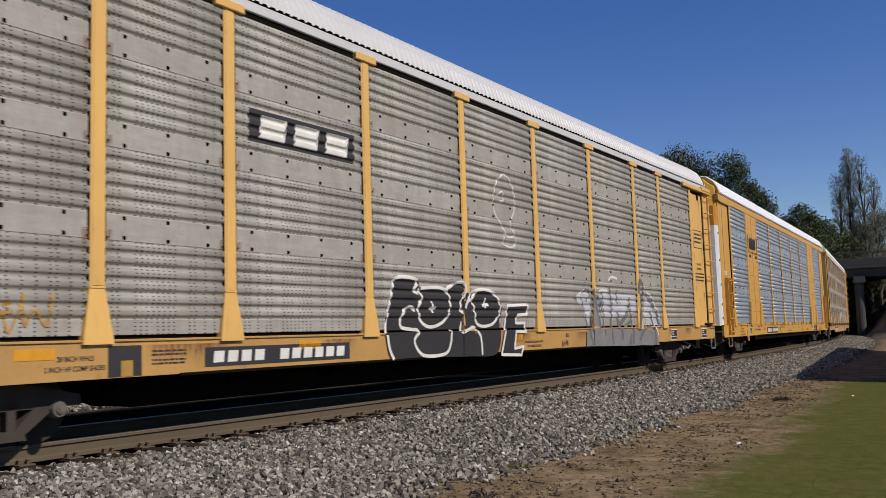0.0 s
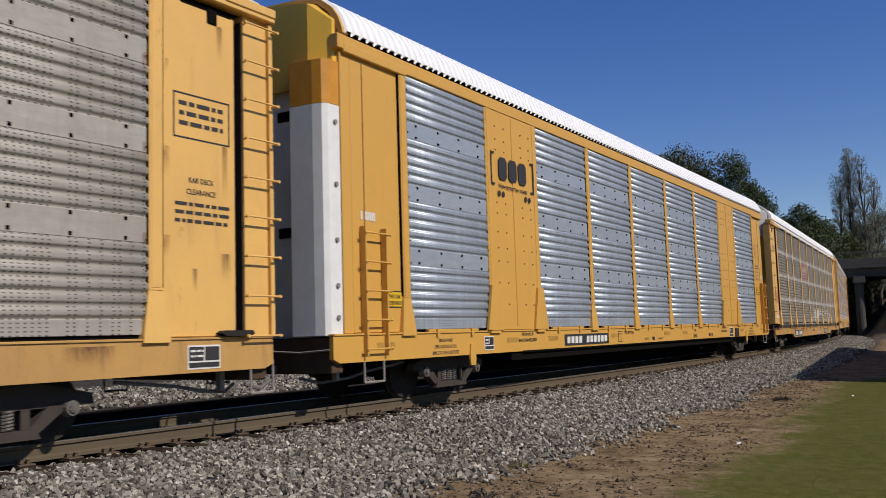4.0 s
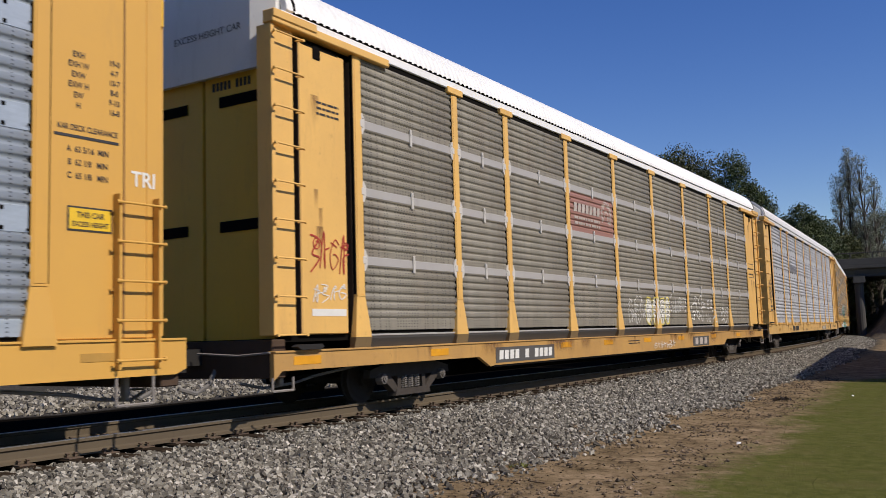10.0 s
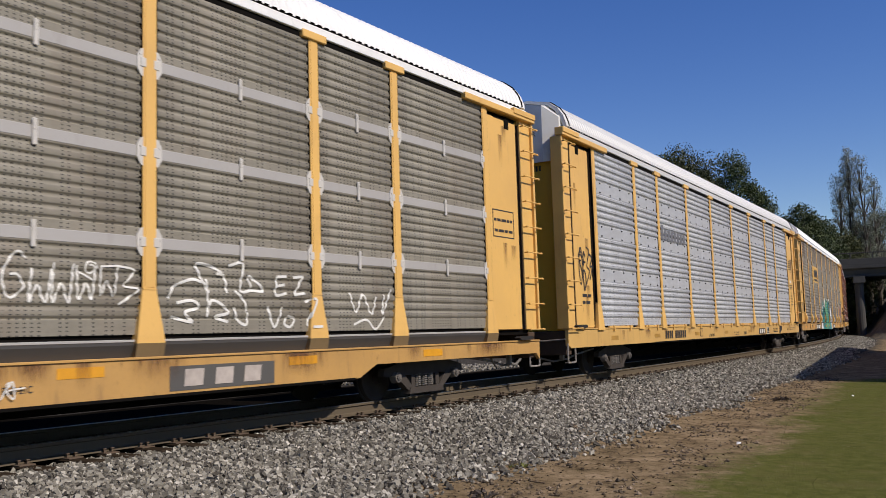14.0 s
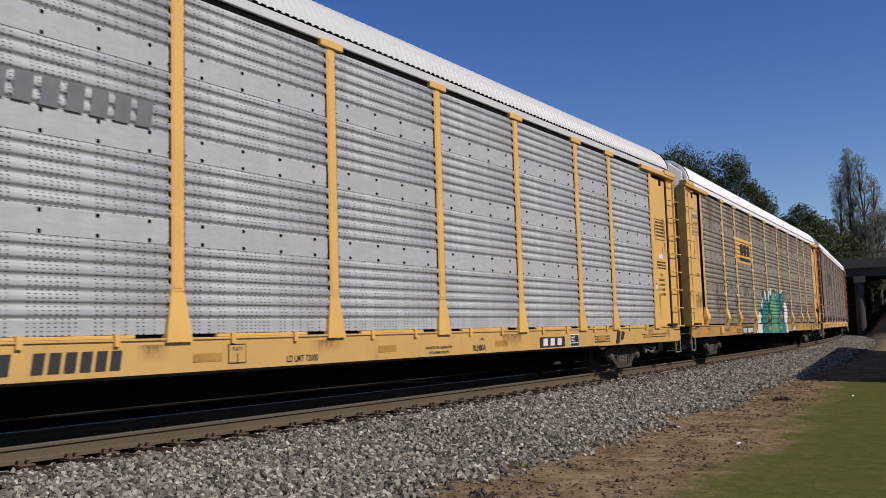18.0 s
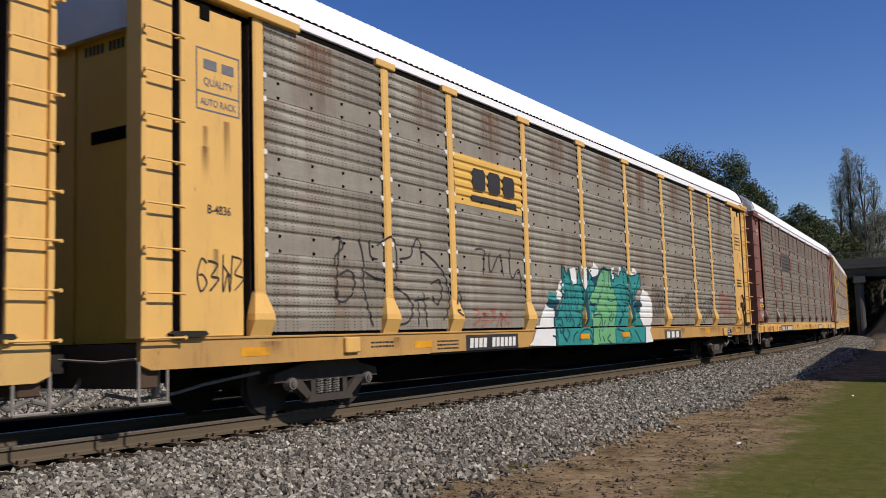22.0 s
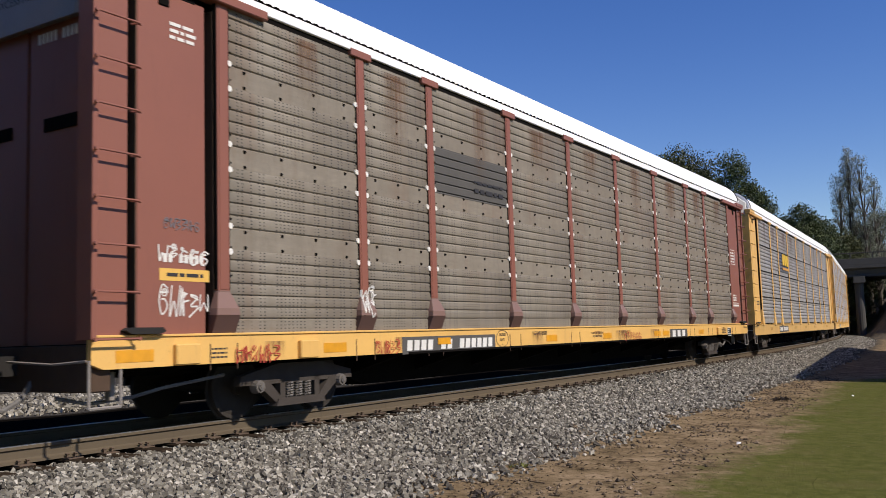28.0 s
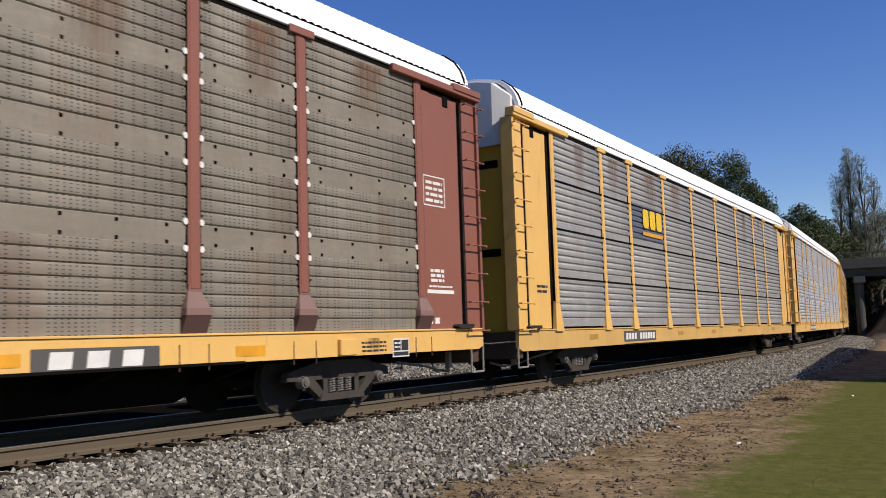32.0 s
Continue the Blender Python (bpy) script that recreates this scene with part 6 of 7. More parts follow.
for a, b, d, e in ((12.0, 12.75, 4.25, 4.27), (12.0, 12.75, 3.7, 3.72), (12.0, 12.02, 3.7, 4.27), (12.73, 12.75, 3.7, 4.27)):
    plate(c, "stencil_frame", a, b, d, e, -1.432, BLACK_MARK)
bars(c, 12.06, 12.66, -1.435, [(4.1, 0.05), (3.98, 0.05), (3.86, 0.05), (2.6, 0.05), (2.5, 0.05), (2.4, 0.05)], BLACK_MARK, 23)
x0, x1 = -12.72, -12.0
for a, b, d, e in ((x0, x1, 4.55, 4.57), (x0, x1, 4.02, 4.04), (x0, x1, 3.8, 3.82), (x0, x0 + 0.02, 3.82, 4.55), (x1 - 0.02, x1, 3.82, 4.55)):
    plate(c, "stencil_frame", a, b, d, e, -1.432, GREY_MARK)
lettering("B-4836", 0.15, BLACK_MARK, c, -12.36, -1.436, 2.55, squeeze=0.9)
lettering("QUALITY", 0.13, GREY_MARK, c, -12.36, -1.436, 4.12, squeeze=0.9)
bars(c, -12.6, -12.1, -1.435, [(4.32, 0.12)], GREY_MARK, 91)
lettering("AUTO RACK", 0.12, GREY_MARK, c, -12.36, -1.436, 3.87, squeeze=0.85)
# hand brake with its chain and housing
hb = part("hand_brake", MB().bar(12.35, 12.62, -1.52, -1.43, 1.55, 1.85, 0.02).pipe([(12.4, -1.5, 2.12), (12.45, -1.55, 1.85), (12.3, -1.52, 1.7), (12.38, -1.53, 1.35), (12.55, -1.5, 1.1)], 0.03).cyl((12.47, -1.52, 1.72), (12.47, -1.58, 1.72), 0.12, 12).pipe([(12.6, -1.47, 1.75), (12.72, -1.5, 1.5), (12.66, -1.5, 1.2)], 0.02), SHADE_BROWN, c, "dark hand brake housing with a chain")
part("brake_bracket", MB().bar(11.85, 12.28, -1.5, -1.43, 1.42, 1.66, 0.01), YELLOW, hb)
mb = MB()
for i in range(16):
    z = 1.5 - i * 0.045
    mb.pipe([(12.44, -1.5 - 0.012 * (i % 2), z), (12.46 + 0.01 * (i % 2), -1.5, z - 0.025), (12.44, -1.49, z - 0.05)], 0.009, 5)
part("brake_chain", mb, SHADE_BROWN, hb)

# the red-brown car
c = on(car_6)
scrawl(c, -12.68, -11.92, 1.9, 2.15, WHITE_MARK, 71, 4, 0.025, "white sprayed tag")
number_bars(c, -12.6, -11.98, 1.93, 2.03, -1.434, WHITE_MARK, (2, 5), 0.0)
plate(c, "stencil_plate", -12.64, -11.9, 1.72, 1.86, -1.432, SIGN_YELLOW, "pale stripe with worn writing")
bars(c, -12.55, -12.0, -1.437, [(1.77, 0.04)], BLACK_MARK, 24)
scrawl(c, -12.68, -11.92, 1.28, 1.68, WHITE_MARK, 72, 4, 0.025, "white sprayed tag")
scrawl(c, -12.6, -12.05, 2.3, 2.45, GREY_MARK, 73, 5, 0.014, "thin grey tag")
bars(c, -12.5, -12.1, -1.435, [(4.72, 0.04), (4.64, 0.04), (4.56, 0.04)], WHITE_MARK, 25)
number_board(c, -7.97, -5.0, 0.73, 1.0, SY, (4, 2, 6), SIGN_DARK)
plate(c, "reflector", -6.95, -6.55, 0.86, 0.97, SY - 0.008, ORANGE)
fill(c, "painted_patch", [(-6.86, 3.4), (-4.33, 3.4), (-4.33, 4.2), (-6.86, 4.2)], SIGN_DARK, 0.001, 0.08, label="dark grey painted patch over the ribs")
bars(c, -5.6, -4.5, -1.478, [(3.55, 0.08), (3.72, 0.05)], BLACK_MARK, 26)
scrawl(c, -9.02, -8.62, 1.3, 1.85, WHITE_MARK, 74, 2, 0.025, "white sprayed tag")
mark_plate(c, 4.95, 6.5, 0.74, 0.99, SY, SIGN_DARK, WHITE_MARK, 3, True, "black emblem board with pale slabs")
for a, b, d, e in ((11.85, 12.5, 3.64, 3.66), (11.85, 12.5, 3.15, 3.17), (11.85, 11.87, 3.15, 3.66), (12.48, 12.5, 3.15, 3.66)):
    plate(c, "stencil_frame", a, b, d, e, -1.432, WHITE_MARK)
bars(c, 11.92, 12.42, -1.435, [(3.52, 0.05), (3.42, 0.05), (3.32, 0.05), (3.22, 0.05)], WHITE_MARK, 27)
bars(c, 12.0, 12.4, -1.435, [(2.05, 0.05), (1.97, 0.05), (1.89, 0.05)], WHITE_MARK, 28)
plate(c, "stencil_plate", 11.9, 12.7, 1.7, 1.76, -1.432, WHITE_MARK)
bars(c, 11.95, 12.65, -1.432, [(1.8, 0.03)], WHITE_MARK, 29)
for x in (11.9, 12.1):
    plate(c, "stencil_plate", x, x + 0.13, 1.2, 1.3, -1.432, WHITE_MARK)
scrawl(c, -11.55, -10.75, 0.72, 0.97, RED_SPRAY, 75, 5, 0.02, "orange-red sprayed tag", 0.0)
scrawl(c, -8.7, -8.05, 0.72, 0.97, RED_SPRAY, 76, 4, 0.02, "orange-red sprayed tag", 0.0)
scrawl(c, 1.4, 2.6, 0.72, 0.97, RED_SPRAY, 77, 5, 0.02, "orange-red sprayed tag", 0.0)
reflectors(c, (-9.6, -2.6, 0.4, 3.9, 4.6, 7.9, -13.0), 0.82, ORANGE, 0.5, 0.13)
for x in (-12.3, 9.75, -10.2):
    part("tie_box", MB().bar(x - 0.18, x + 0.18, -1.54, -1.46, 0.76, 1.0, 0.015), YELLOW, c, "small yellow box on the sill")
placard(c, 10.86, 11.28, 0.7, 0.98)
bars(c, 10.1, 10.7, SY, [(0.92, 0.03), (0.86, 0.03), (0.8, 0.03)], BLACK_MARK, 30)
bars(c, -11.9, -11.65, SY, [(0.92, 0.02), (0.87, 0.02), (0.82, 0.02)], BLACK_MARK, 31)
sill_words(c, -3.15, 0.96, ["* LD LMT 185000"], 0.105)
sill_words(c, -0.20, 0.94, ["FOR RESTRICTED LOADING ONLY", "SEE EQUIPMENT REGISTER"], 0.055)
x, z = -4.72, 0.915
mb = MB()
ring = [(x + 0.24 * math.cos(k * 0.2618), z + 0.16 * math.sin(k * 0.2618)) for k in range(25)]
mb.grid([[(p, SY - 0.003, q), (x + (p - x) * 0.93, SY - 0.003, z + (q - z) * 0.93)] for p, q in ring])
part("plate_ring", mb.mesh("plate_ring", BLACK_MARK, False), None, c)
sill_words(c, x, z + 0.05, ["EXCEEDS", "PLATE", "F"], 0.07)
# seams beside the post feet
for p in POST_X:
    for d in (-0.22, 0.22):
        plate(c, "sill_seam", p + d - 0.008, p + d + 0.008, 0.68, 0.99, SY, SHADE_BROWN)

# the grey ribbed car
c = on(car_7)
fill(c, "painted_patch", [(-6.88, 3.35), (-4.33, 3.35), (-4.33, 4.25), (-6.88, 4.25)], paint("dark_blue_grey_patch", (0.10, 0.11, 0.14), (0.07, 0.07, 0.08), 0.4), 0.004, 0.08, label="dark painted patch over the ribs")
logo_blocks(c, -6.15, -4.5, 3.65, 4.15, -1.498, plain("emblem_yellow", (0.8, 0.52, 0.02), 0.5), 3, 0.0, False)
plate(c, "emblem_bar", -6.15, -4.5, 3.45, 3.55, -1.498, ORANGE)
number_board(c, -7.87, -5.45, 0.72, 0.98, SY, (4, 6), SIGN_DARK)
reflectors(c, (-9.8, -3.2, 0.4, 3.9, 9.6), 0.82, TAN, 0.5, 0.11)
bars(c, -12.6, -12.1, -1.435, [(1.9, 0.05), (1.8, 0.05)], BLACK_MARK, 33)



def stain_material(name="rust_stain", dark=(0.10, 0.045, 0.02), pale=(0.22, 0.10, 0.05)):
    n = Nodes(name, True)
    sep = n.t.nodes.new("ShaderNodeSeparateXYZ")
    n.wire(n.tc.outputs["Generated"], sep.inputs[0])
    across = n.math("MULTIPLY", n.math("MULTIPLY", sep.outputs["X"], n.math("SUBTRACT", 1.0, sep.outputs["X"])), 4.0)
    down = n.math("POWER", sep.outputs["Z"], 1.3)
    streak = n.ramp(n.noise(7.0, (2.0, 1, 0.18), 5.0, 0.7), [(0.4, 0.0), (0.7, 1.0)])
    a = n.math("MULTIPLY", n.math("MULTIPLY", across, down), n.math("ADD", n.math("MULTIPLY", streak, 0.75), 0.22))
    n.wire(a, n.bsdf.inputs["Alpha"])
    return n.done(n.ramp(n.noise(5.0), [(0.3, dark), (0.7, pale)]), 0.9)


STAIN = stain_material()
STAIN_MESH = MB().add([(-0.5, 0, -1), (0.5, 0, -1), (0.5, 0, 0), (-0.5, 0, 0)], [(0, 1, 2, 3)]).mesh("rust_stain", STAIN, False)
RUST_MESH = MB().add([(-0.5, 0, -1), (0.5, 0, -1), (0.5, 0, 0), (-0.5, 0, 0)], [(0, 1, 2, 3)]).mesh("rust_stain", stain_material("orange_rust", (0.16, 0.05, 0.012), (0.34, 0.13, 0.04)), False)
r = random.Random(12)
for c, strength in ((car_5, 1.0), (car_6, 1.0), (car_7, 0.6), (car_9, 0.8), (car_1, 0.35)):
    for a, b in zip(POST_X, POST_X[1:]):
        if r.random() < strength:
            w, h = r.uniform(0.5, 1.1), r.uniform(0.8, 1.9)
            part("rust_stain", STAIN_MESH, None, c, "brown rust stain running down", pose((a + b) / 2 + r.uniform(-0.3, 0.3), -1.4755, 5.15) @ Matrix.Diagonal((w, 1, h, 1)))
for a in POST_X:
    for k in range(1, 4):
        for side in (-1, 1):
            w, h = r.uniform(0.05, 0.11), r.uniform(0.12, 0.4)
            part("rust_stain", RUST_MESH, None, car_1, "orange rust run below a bolt", pose(a + side * 0.15, -1.4755, WALL_Z0 + 1.03 * k + 0.1) @ Matrix.Diagonal((w, 1, h, 1)))
# grime running down the sills
for c, many, top in ((car_1, 16, 1.0), (car_3, 22, 0.84), (car_4, 10, 1.0), (car_5, 18, 1.0), (car_6, 8, 1.0)):
    for i in range(many):
        w, h = r.uniform(0.15, 0.9), r.uniform(0.18, 0.34)
        part("rust_stain", STAIN_MESH, None, c, "brown grime on the sill", pose(r.uniform(-12.8, 12.8), -1.4735 - 0.0002 * i, top) @ Matrix.Diagonal((w, 1, h, 1)))
# rust runs on the end panels
for c in (car_1, car_3, car_4, car_5):
    for e in (-1, 1):
        for i in range(4):
            part("rust_stain", STAIN_MESH, None, c, "rust run on the end panel", pose(e * r.uniform(12.1, 12.8), -1.4345 - 0.0003 * i, r.uniform(1.6, 5.0)) @ Matrix.Diagonal((r.uniform(0.08, 0.25), 1, r.uniform(0.3, 0.8), 1)))
# farther cars
on(car_9)
fill(car_9, "painted_patch", [(-6.88, 3.3), (-4.33, 3.3), (-4.33, 4.1), (-6.88, 4.1)], SIGN_YELLOW, 0.002, 0.1, label="yellow emblem board across the ribs")
for c in (car_8, car_9, car_10):
    number_board(c, -7.4, -4.9, 0.72, 0.97, SY, (4, 6))
    reflectors(c, (-9.6, -2.6, 0.4, 3.9, 9.6), 0.82, TAN, 0.5, 0.11)


# ---- ground and track ----
def off_of(x, y):
    """Metres along the track and to its right."""
    a = x * U0.x + y * U0.y
    b = x * N0.x + y * N0.y + D
    if a <= S0:
        return a, b
    va, vb = a - S0, b + 1 / K
    return S0 + math.atan2(va, vb) / K, math.hypot(va, vb) - 1 / K


def bed(off):
    """Height of the ground across the track."""
    o = abs(off)
    if off < -4.6:
        return -0.55
    pts = ((0, -0.24), (1.45, -0.25), (1.9, -0.30), (3.2, -0.44), (4.6, -0.55), (7.0, -0.62), (60, -0.62))
    for (a, za), (b, zb) in zip(pts, pts[1:]):
        if o <= b:
            return za + (zb - za) * (o - a) / (b - a)
    return -0.62


def steps(lo, hi, fine_lo, fine_hi, fine, grow=1.25):
    v = list(np.arange(fine_lo, fine_hi, fine))
    d, x = fine, fine_lo
    while x > lo:
        d *= grow
        x -= d
        v.insert(0, x)
    d, x = fine, v[-1]
    while x < hi:
        d *= grow
        x += d
        v.append(x)
    return v


def ground():
    A, B = steps(-3000, 3000, -14, 60, 0.5), steps(-3000, 3000, -4.0, 22, 0.3)
    rows = []
    for a in A:
        row = []
        for b in B:
            p = U0 * a + N0 * (b - D)
            s, off = off_of(p.x, p.y)
            z = bed(off)
            if abs(off) > 1.8:
                z += 0.05 * noise.noise(Vector((p.x * 0.35, p.y * 0.35, 0))) * min(1, (abs(off) - 1.8) / 2)
            row.append((p.x, p.y, z))
        rows.append(row)
    g = MB().grid(rows)
    g.smooth = True
    n = Nodes("ground_soil_and_grass")
    sep = n.t.nodes.new("ShaderNodeSeparateXYZ")
    n.wire(n.tc.outputs["Object"], sep.inputs[0])
    # distance from the near rail pair, along the straight
    o = n.math("ADD", n.math("ADD", n.math("MULTIPLY", sep.outputs["X"], N0.x), n.math("MULTIPLY", sep.outputs["Y"], N0.y)), D)
    along = n.math("ADD", n.math("MULTIPLY", sep.outputs["X"], U0.x), n.math("MULTIPLY", sep.outputs["Y"], U0.y))
    bend = n.math("MULTIPLY", n.math("POWER", n.math("MAXIMUM", n.math("SUBTRACT", along, S0), 0.0), 2.0), K / 2)
    o = n.math("ADD", o, bend)
    wob = n.math("ADD", n.math("MULTIPLY", n.math("SUBTRACT", n.noise(0.8, detail=6.0), 0.5), 2.2), n.math("MULTIPLY", n.math("SUBTRACT", n.noise(3.5, detail=6.0, rough=0.7), 0.5), 1.6))
    edge = n.math("ADD", n.math("ADD", o, wob), n.math("MULTIPLY", along, 0.075))
    far = n.math("MULTIPLY", n.math("MAXIMUM", n.math("SUBTRACT", along, 26.0), 0.0), 0.35)
    edge = n.math("SUBTRACT", edge, far)
    grass_f = n.ramp(n.math("MULTIPLY", edge, 0.1), [(0.70, 0.0), (0.765, 1.0)])
    soil = n.ramp(n.noise(2.2, detail=10.0, rough=0.78), [(0.3, (0.06, 0.044, 0.025)), (0.46, (0.175, 0.127, 0.072)), (0.6, (0.27, 0.198, 0.118)), (0.75, (0.40, 0.305, 0.20))])
    soil = n.mix(n.math("MULTIPLY", n.ramp(n.noise(11.0, detail=6.0, rough=0.7), [(0.54, 0.0), (0.62, 1.0)]), 0.75), soil, (0.05, 0.036, 0.022))
    grass = n.ramp(n.noise(6.0, detail=8.0, rough=0.75), [(0.25, (0.055, 0.062, 0.016)), (0.55, (0.098, 0.102, 0.028)), (0.8, (0.15, 0.135, 0.052))])
    grass = n.mix(n.math("MULTIPLY", n.ramp(n.noise(1.3, detail=7.0, rough=0.7), [(0.48, 0.0), (0.68, 1.0)]), 0.5), grass, (0.13, 0.105, 0.045))
    c = n.mix(grass_f, soil, grass)
    grav_f = n.ramp(n.math("MULTIPLY", n.math("ADD", o, n.math("MULTIPLY", wob, 0.6)), 0.1), [(0.36, 1.0), (0.44, 0.0)])
    v = n.node("ShaderNodeTexVoronoi", Scale=17.0)
    n.wire(n.coords(), v.inputs["Vector"])
    # dark tones and darker cell edges paint in the shade between stones
    stone = n.ramp(v.outputs["Color"], [(0.1, (0.03, 0.027, 0.021)), (0.5, (0.08, 0.073, 0.058)), (0.9, (0.17, 0.155, 0.125))])
    stone = n.mix(n.ramp(v.outputs["Distance"], [(0.25, 0.0), (0.6, 1.0)]), stone, (0.05, 0.045, 0.04))
    c = n.mix(grav_f, c, stone)
    # near-black band: the train's shade put into the ground colour
    shade_band = n.ramp(n.math("ADD", n.math("MULTIPLY", n.math("ADD", o, n.math("MULTIPLY", wob, 0.25)), 0.05), 0.5), [(0.025, 0.0), (0.045, 1.0), (0.53, 1.0), (0.545, 0.0)])
    c = n.mix(shade_band, c, n.ramp(n.noise(9.0, detail=6.0), [(0.3, (0.003, 0.0027, 0.0022)), (0.7, (0.011, 0.009, 0.007))]))
    n.bump(n.noise(25.0, detail=6.0), 0.6, 0.03)
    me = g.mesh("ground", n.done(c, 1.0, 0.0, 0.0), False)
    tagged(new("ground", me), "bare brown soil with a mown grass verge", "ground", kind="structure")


ground()


def rail(off):
    """A rail: foot, web and head swept along the track."""
    prof = [(-0.076, -0.18), (0.076, -0.18), (0.076, -0.165), (0.02, -0.15), (0.012, -0.13), (0.012, -0.05), (0.036, -0.036), (0.036, -0.006), (0.03, 0.0),
            (-0.03, 0.0), (-0.036, -0.006), (-0.036, -0.036), (-0.012, -0.05), (-0.012, -0.13), (-0.02, -0.15), (-0.076, -0.165)]
    rows = []
    for i in range(-90, 111):
        s = i * 2.0
        rows.append([(*track(s, off + x), z) for x, z in prof + prof[:1]])
    mb = MB().grid(rows)
    me = mb.mesh("rail", RAIL_WEB)
    me.materials.append(RAIL_HEAD)
    for p in me.polygons:
        if p.center.z > -0.0045 or (abs(p.center.z + 0.003) < 0.002):
            p.material_index = 1
    return me


trk = empty("railway_track", Matrix.Identity(4), "single railway track with worn steel rails on wooden ties", "railway track", kind="structure")
for off in (-0.7525, 0.7525):
    ob = new("rail", rail(off))
    ob.parent = trk
TIE_WOOD = paint("creosoted_tie_wood", (0.04, 0.029, 0.02), (0.02, 0.015, 0.011), 0.7, 0.0, 1.0, 0.0)
TIE_MESH = MB().bar(-0.11, 0.11, -1.3, 1.3, -0.17, 0.0, 0.012).mesh("tie", TIE_WOOD)
PLATE_MESH = MB().bar(-0.09, 0.09, -0.19, 0.19, 0.0, 0.014, 0.003)
for sx in (-0.05, 0.05):
    for sy in (-0.1, 0.1):
        PLATE_MESH.bar(sx - 0.012, sx + 0.012, sy - 0.012, sy + 0.012, 0.012, 0.055, 0.003).bar(sx - 0.02, sx + 0.02, sy - 0.022, sy + 0.022, 0.045, 0.06, 0.004)
PLATE_MESH = PLATE_MESH.mesh("tie_plate", paint("rusty_tie_plate", (0.11, 0.075, 0.05), (0.06, 0.04, 0.027), 0.8, 0.4, 0.9))
rng = random.Random(5)
far_ties = MB()
for i in range(-330, 400):
    s = i * 0.5 + rng.uniform(-0.03, 0.03)
    p = track(s)
    m = pose(p.x, p.y, -0.196 + rng.uniform(-0.004, 0.004), 0, 0, math.degrees(heading(s)) + rng.uniform(-1, 1))
    if -14 < s < 70:
        t = part("tie", TIE_MESH, None, trk, "", m)
        for off in (-0.7525, 0.7525):
            part("tie_plate", PLATE_MESH, None, t, "", pose(0, off, 0.001))
    else:
        far_ties.add([m @ Vector(v) for v in [(-.11, -1.3, 0), (.11, -1.3, 0), (.11, 1.3, 0), (-.11, 1.3, 0), (-.11, -1.3, -.17), (.11, -1.3, -.17), (.11, 1.3, -.17), (-.11, 1.3, -.17)]],
                     [(0, 1, 2, 3), (0, 4, 5, 1), (1, 5, 6, 2), (2, 6, 7, 3), (3, 7, 4, 0)])
tagged(part("far_ties", far_ties, TIE_WOOD, trk), kind="stuff")

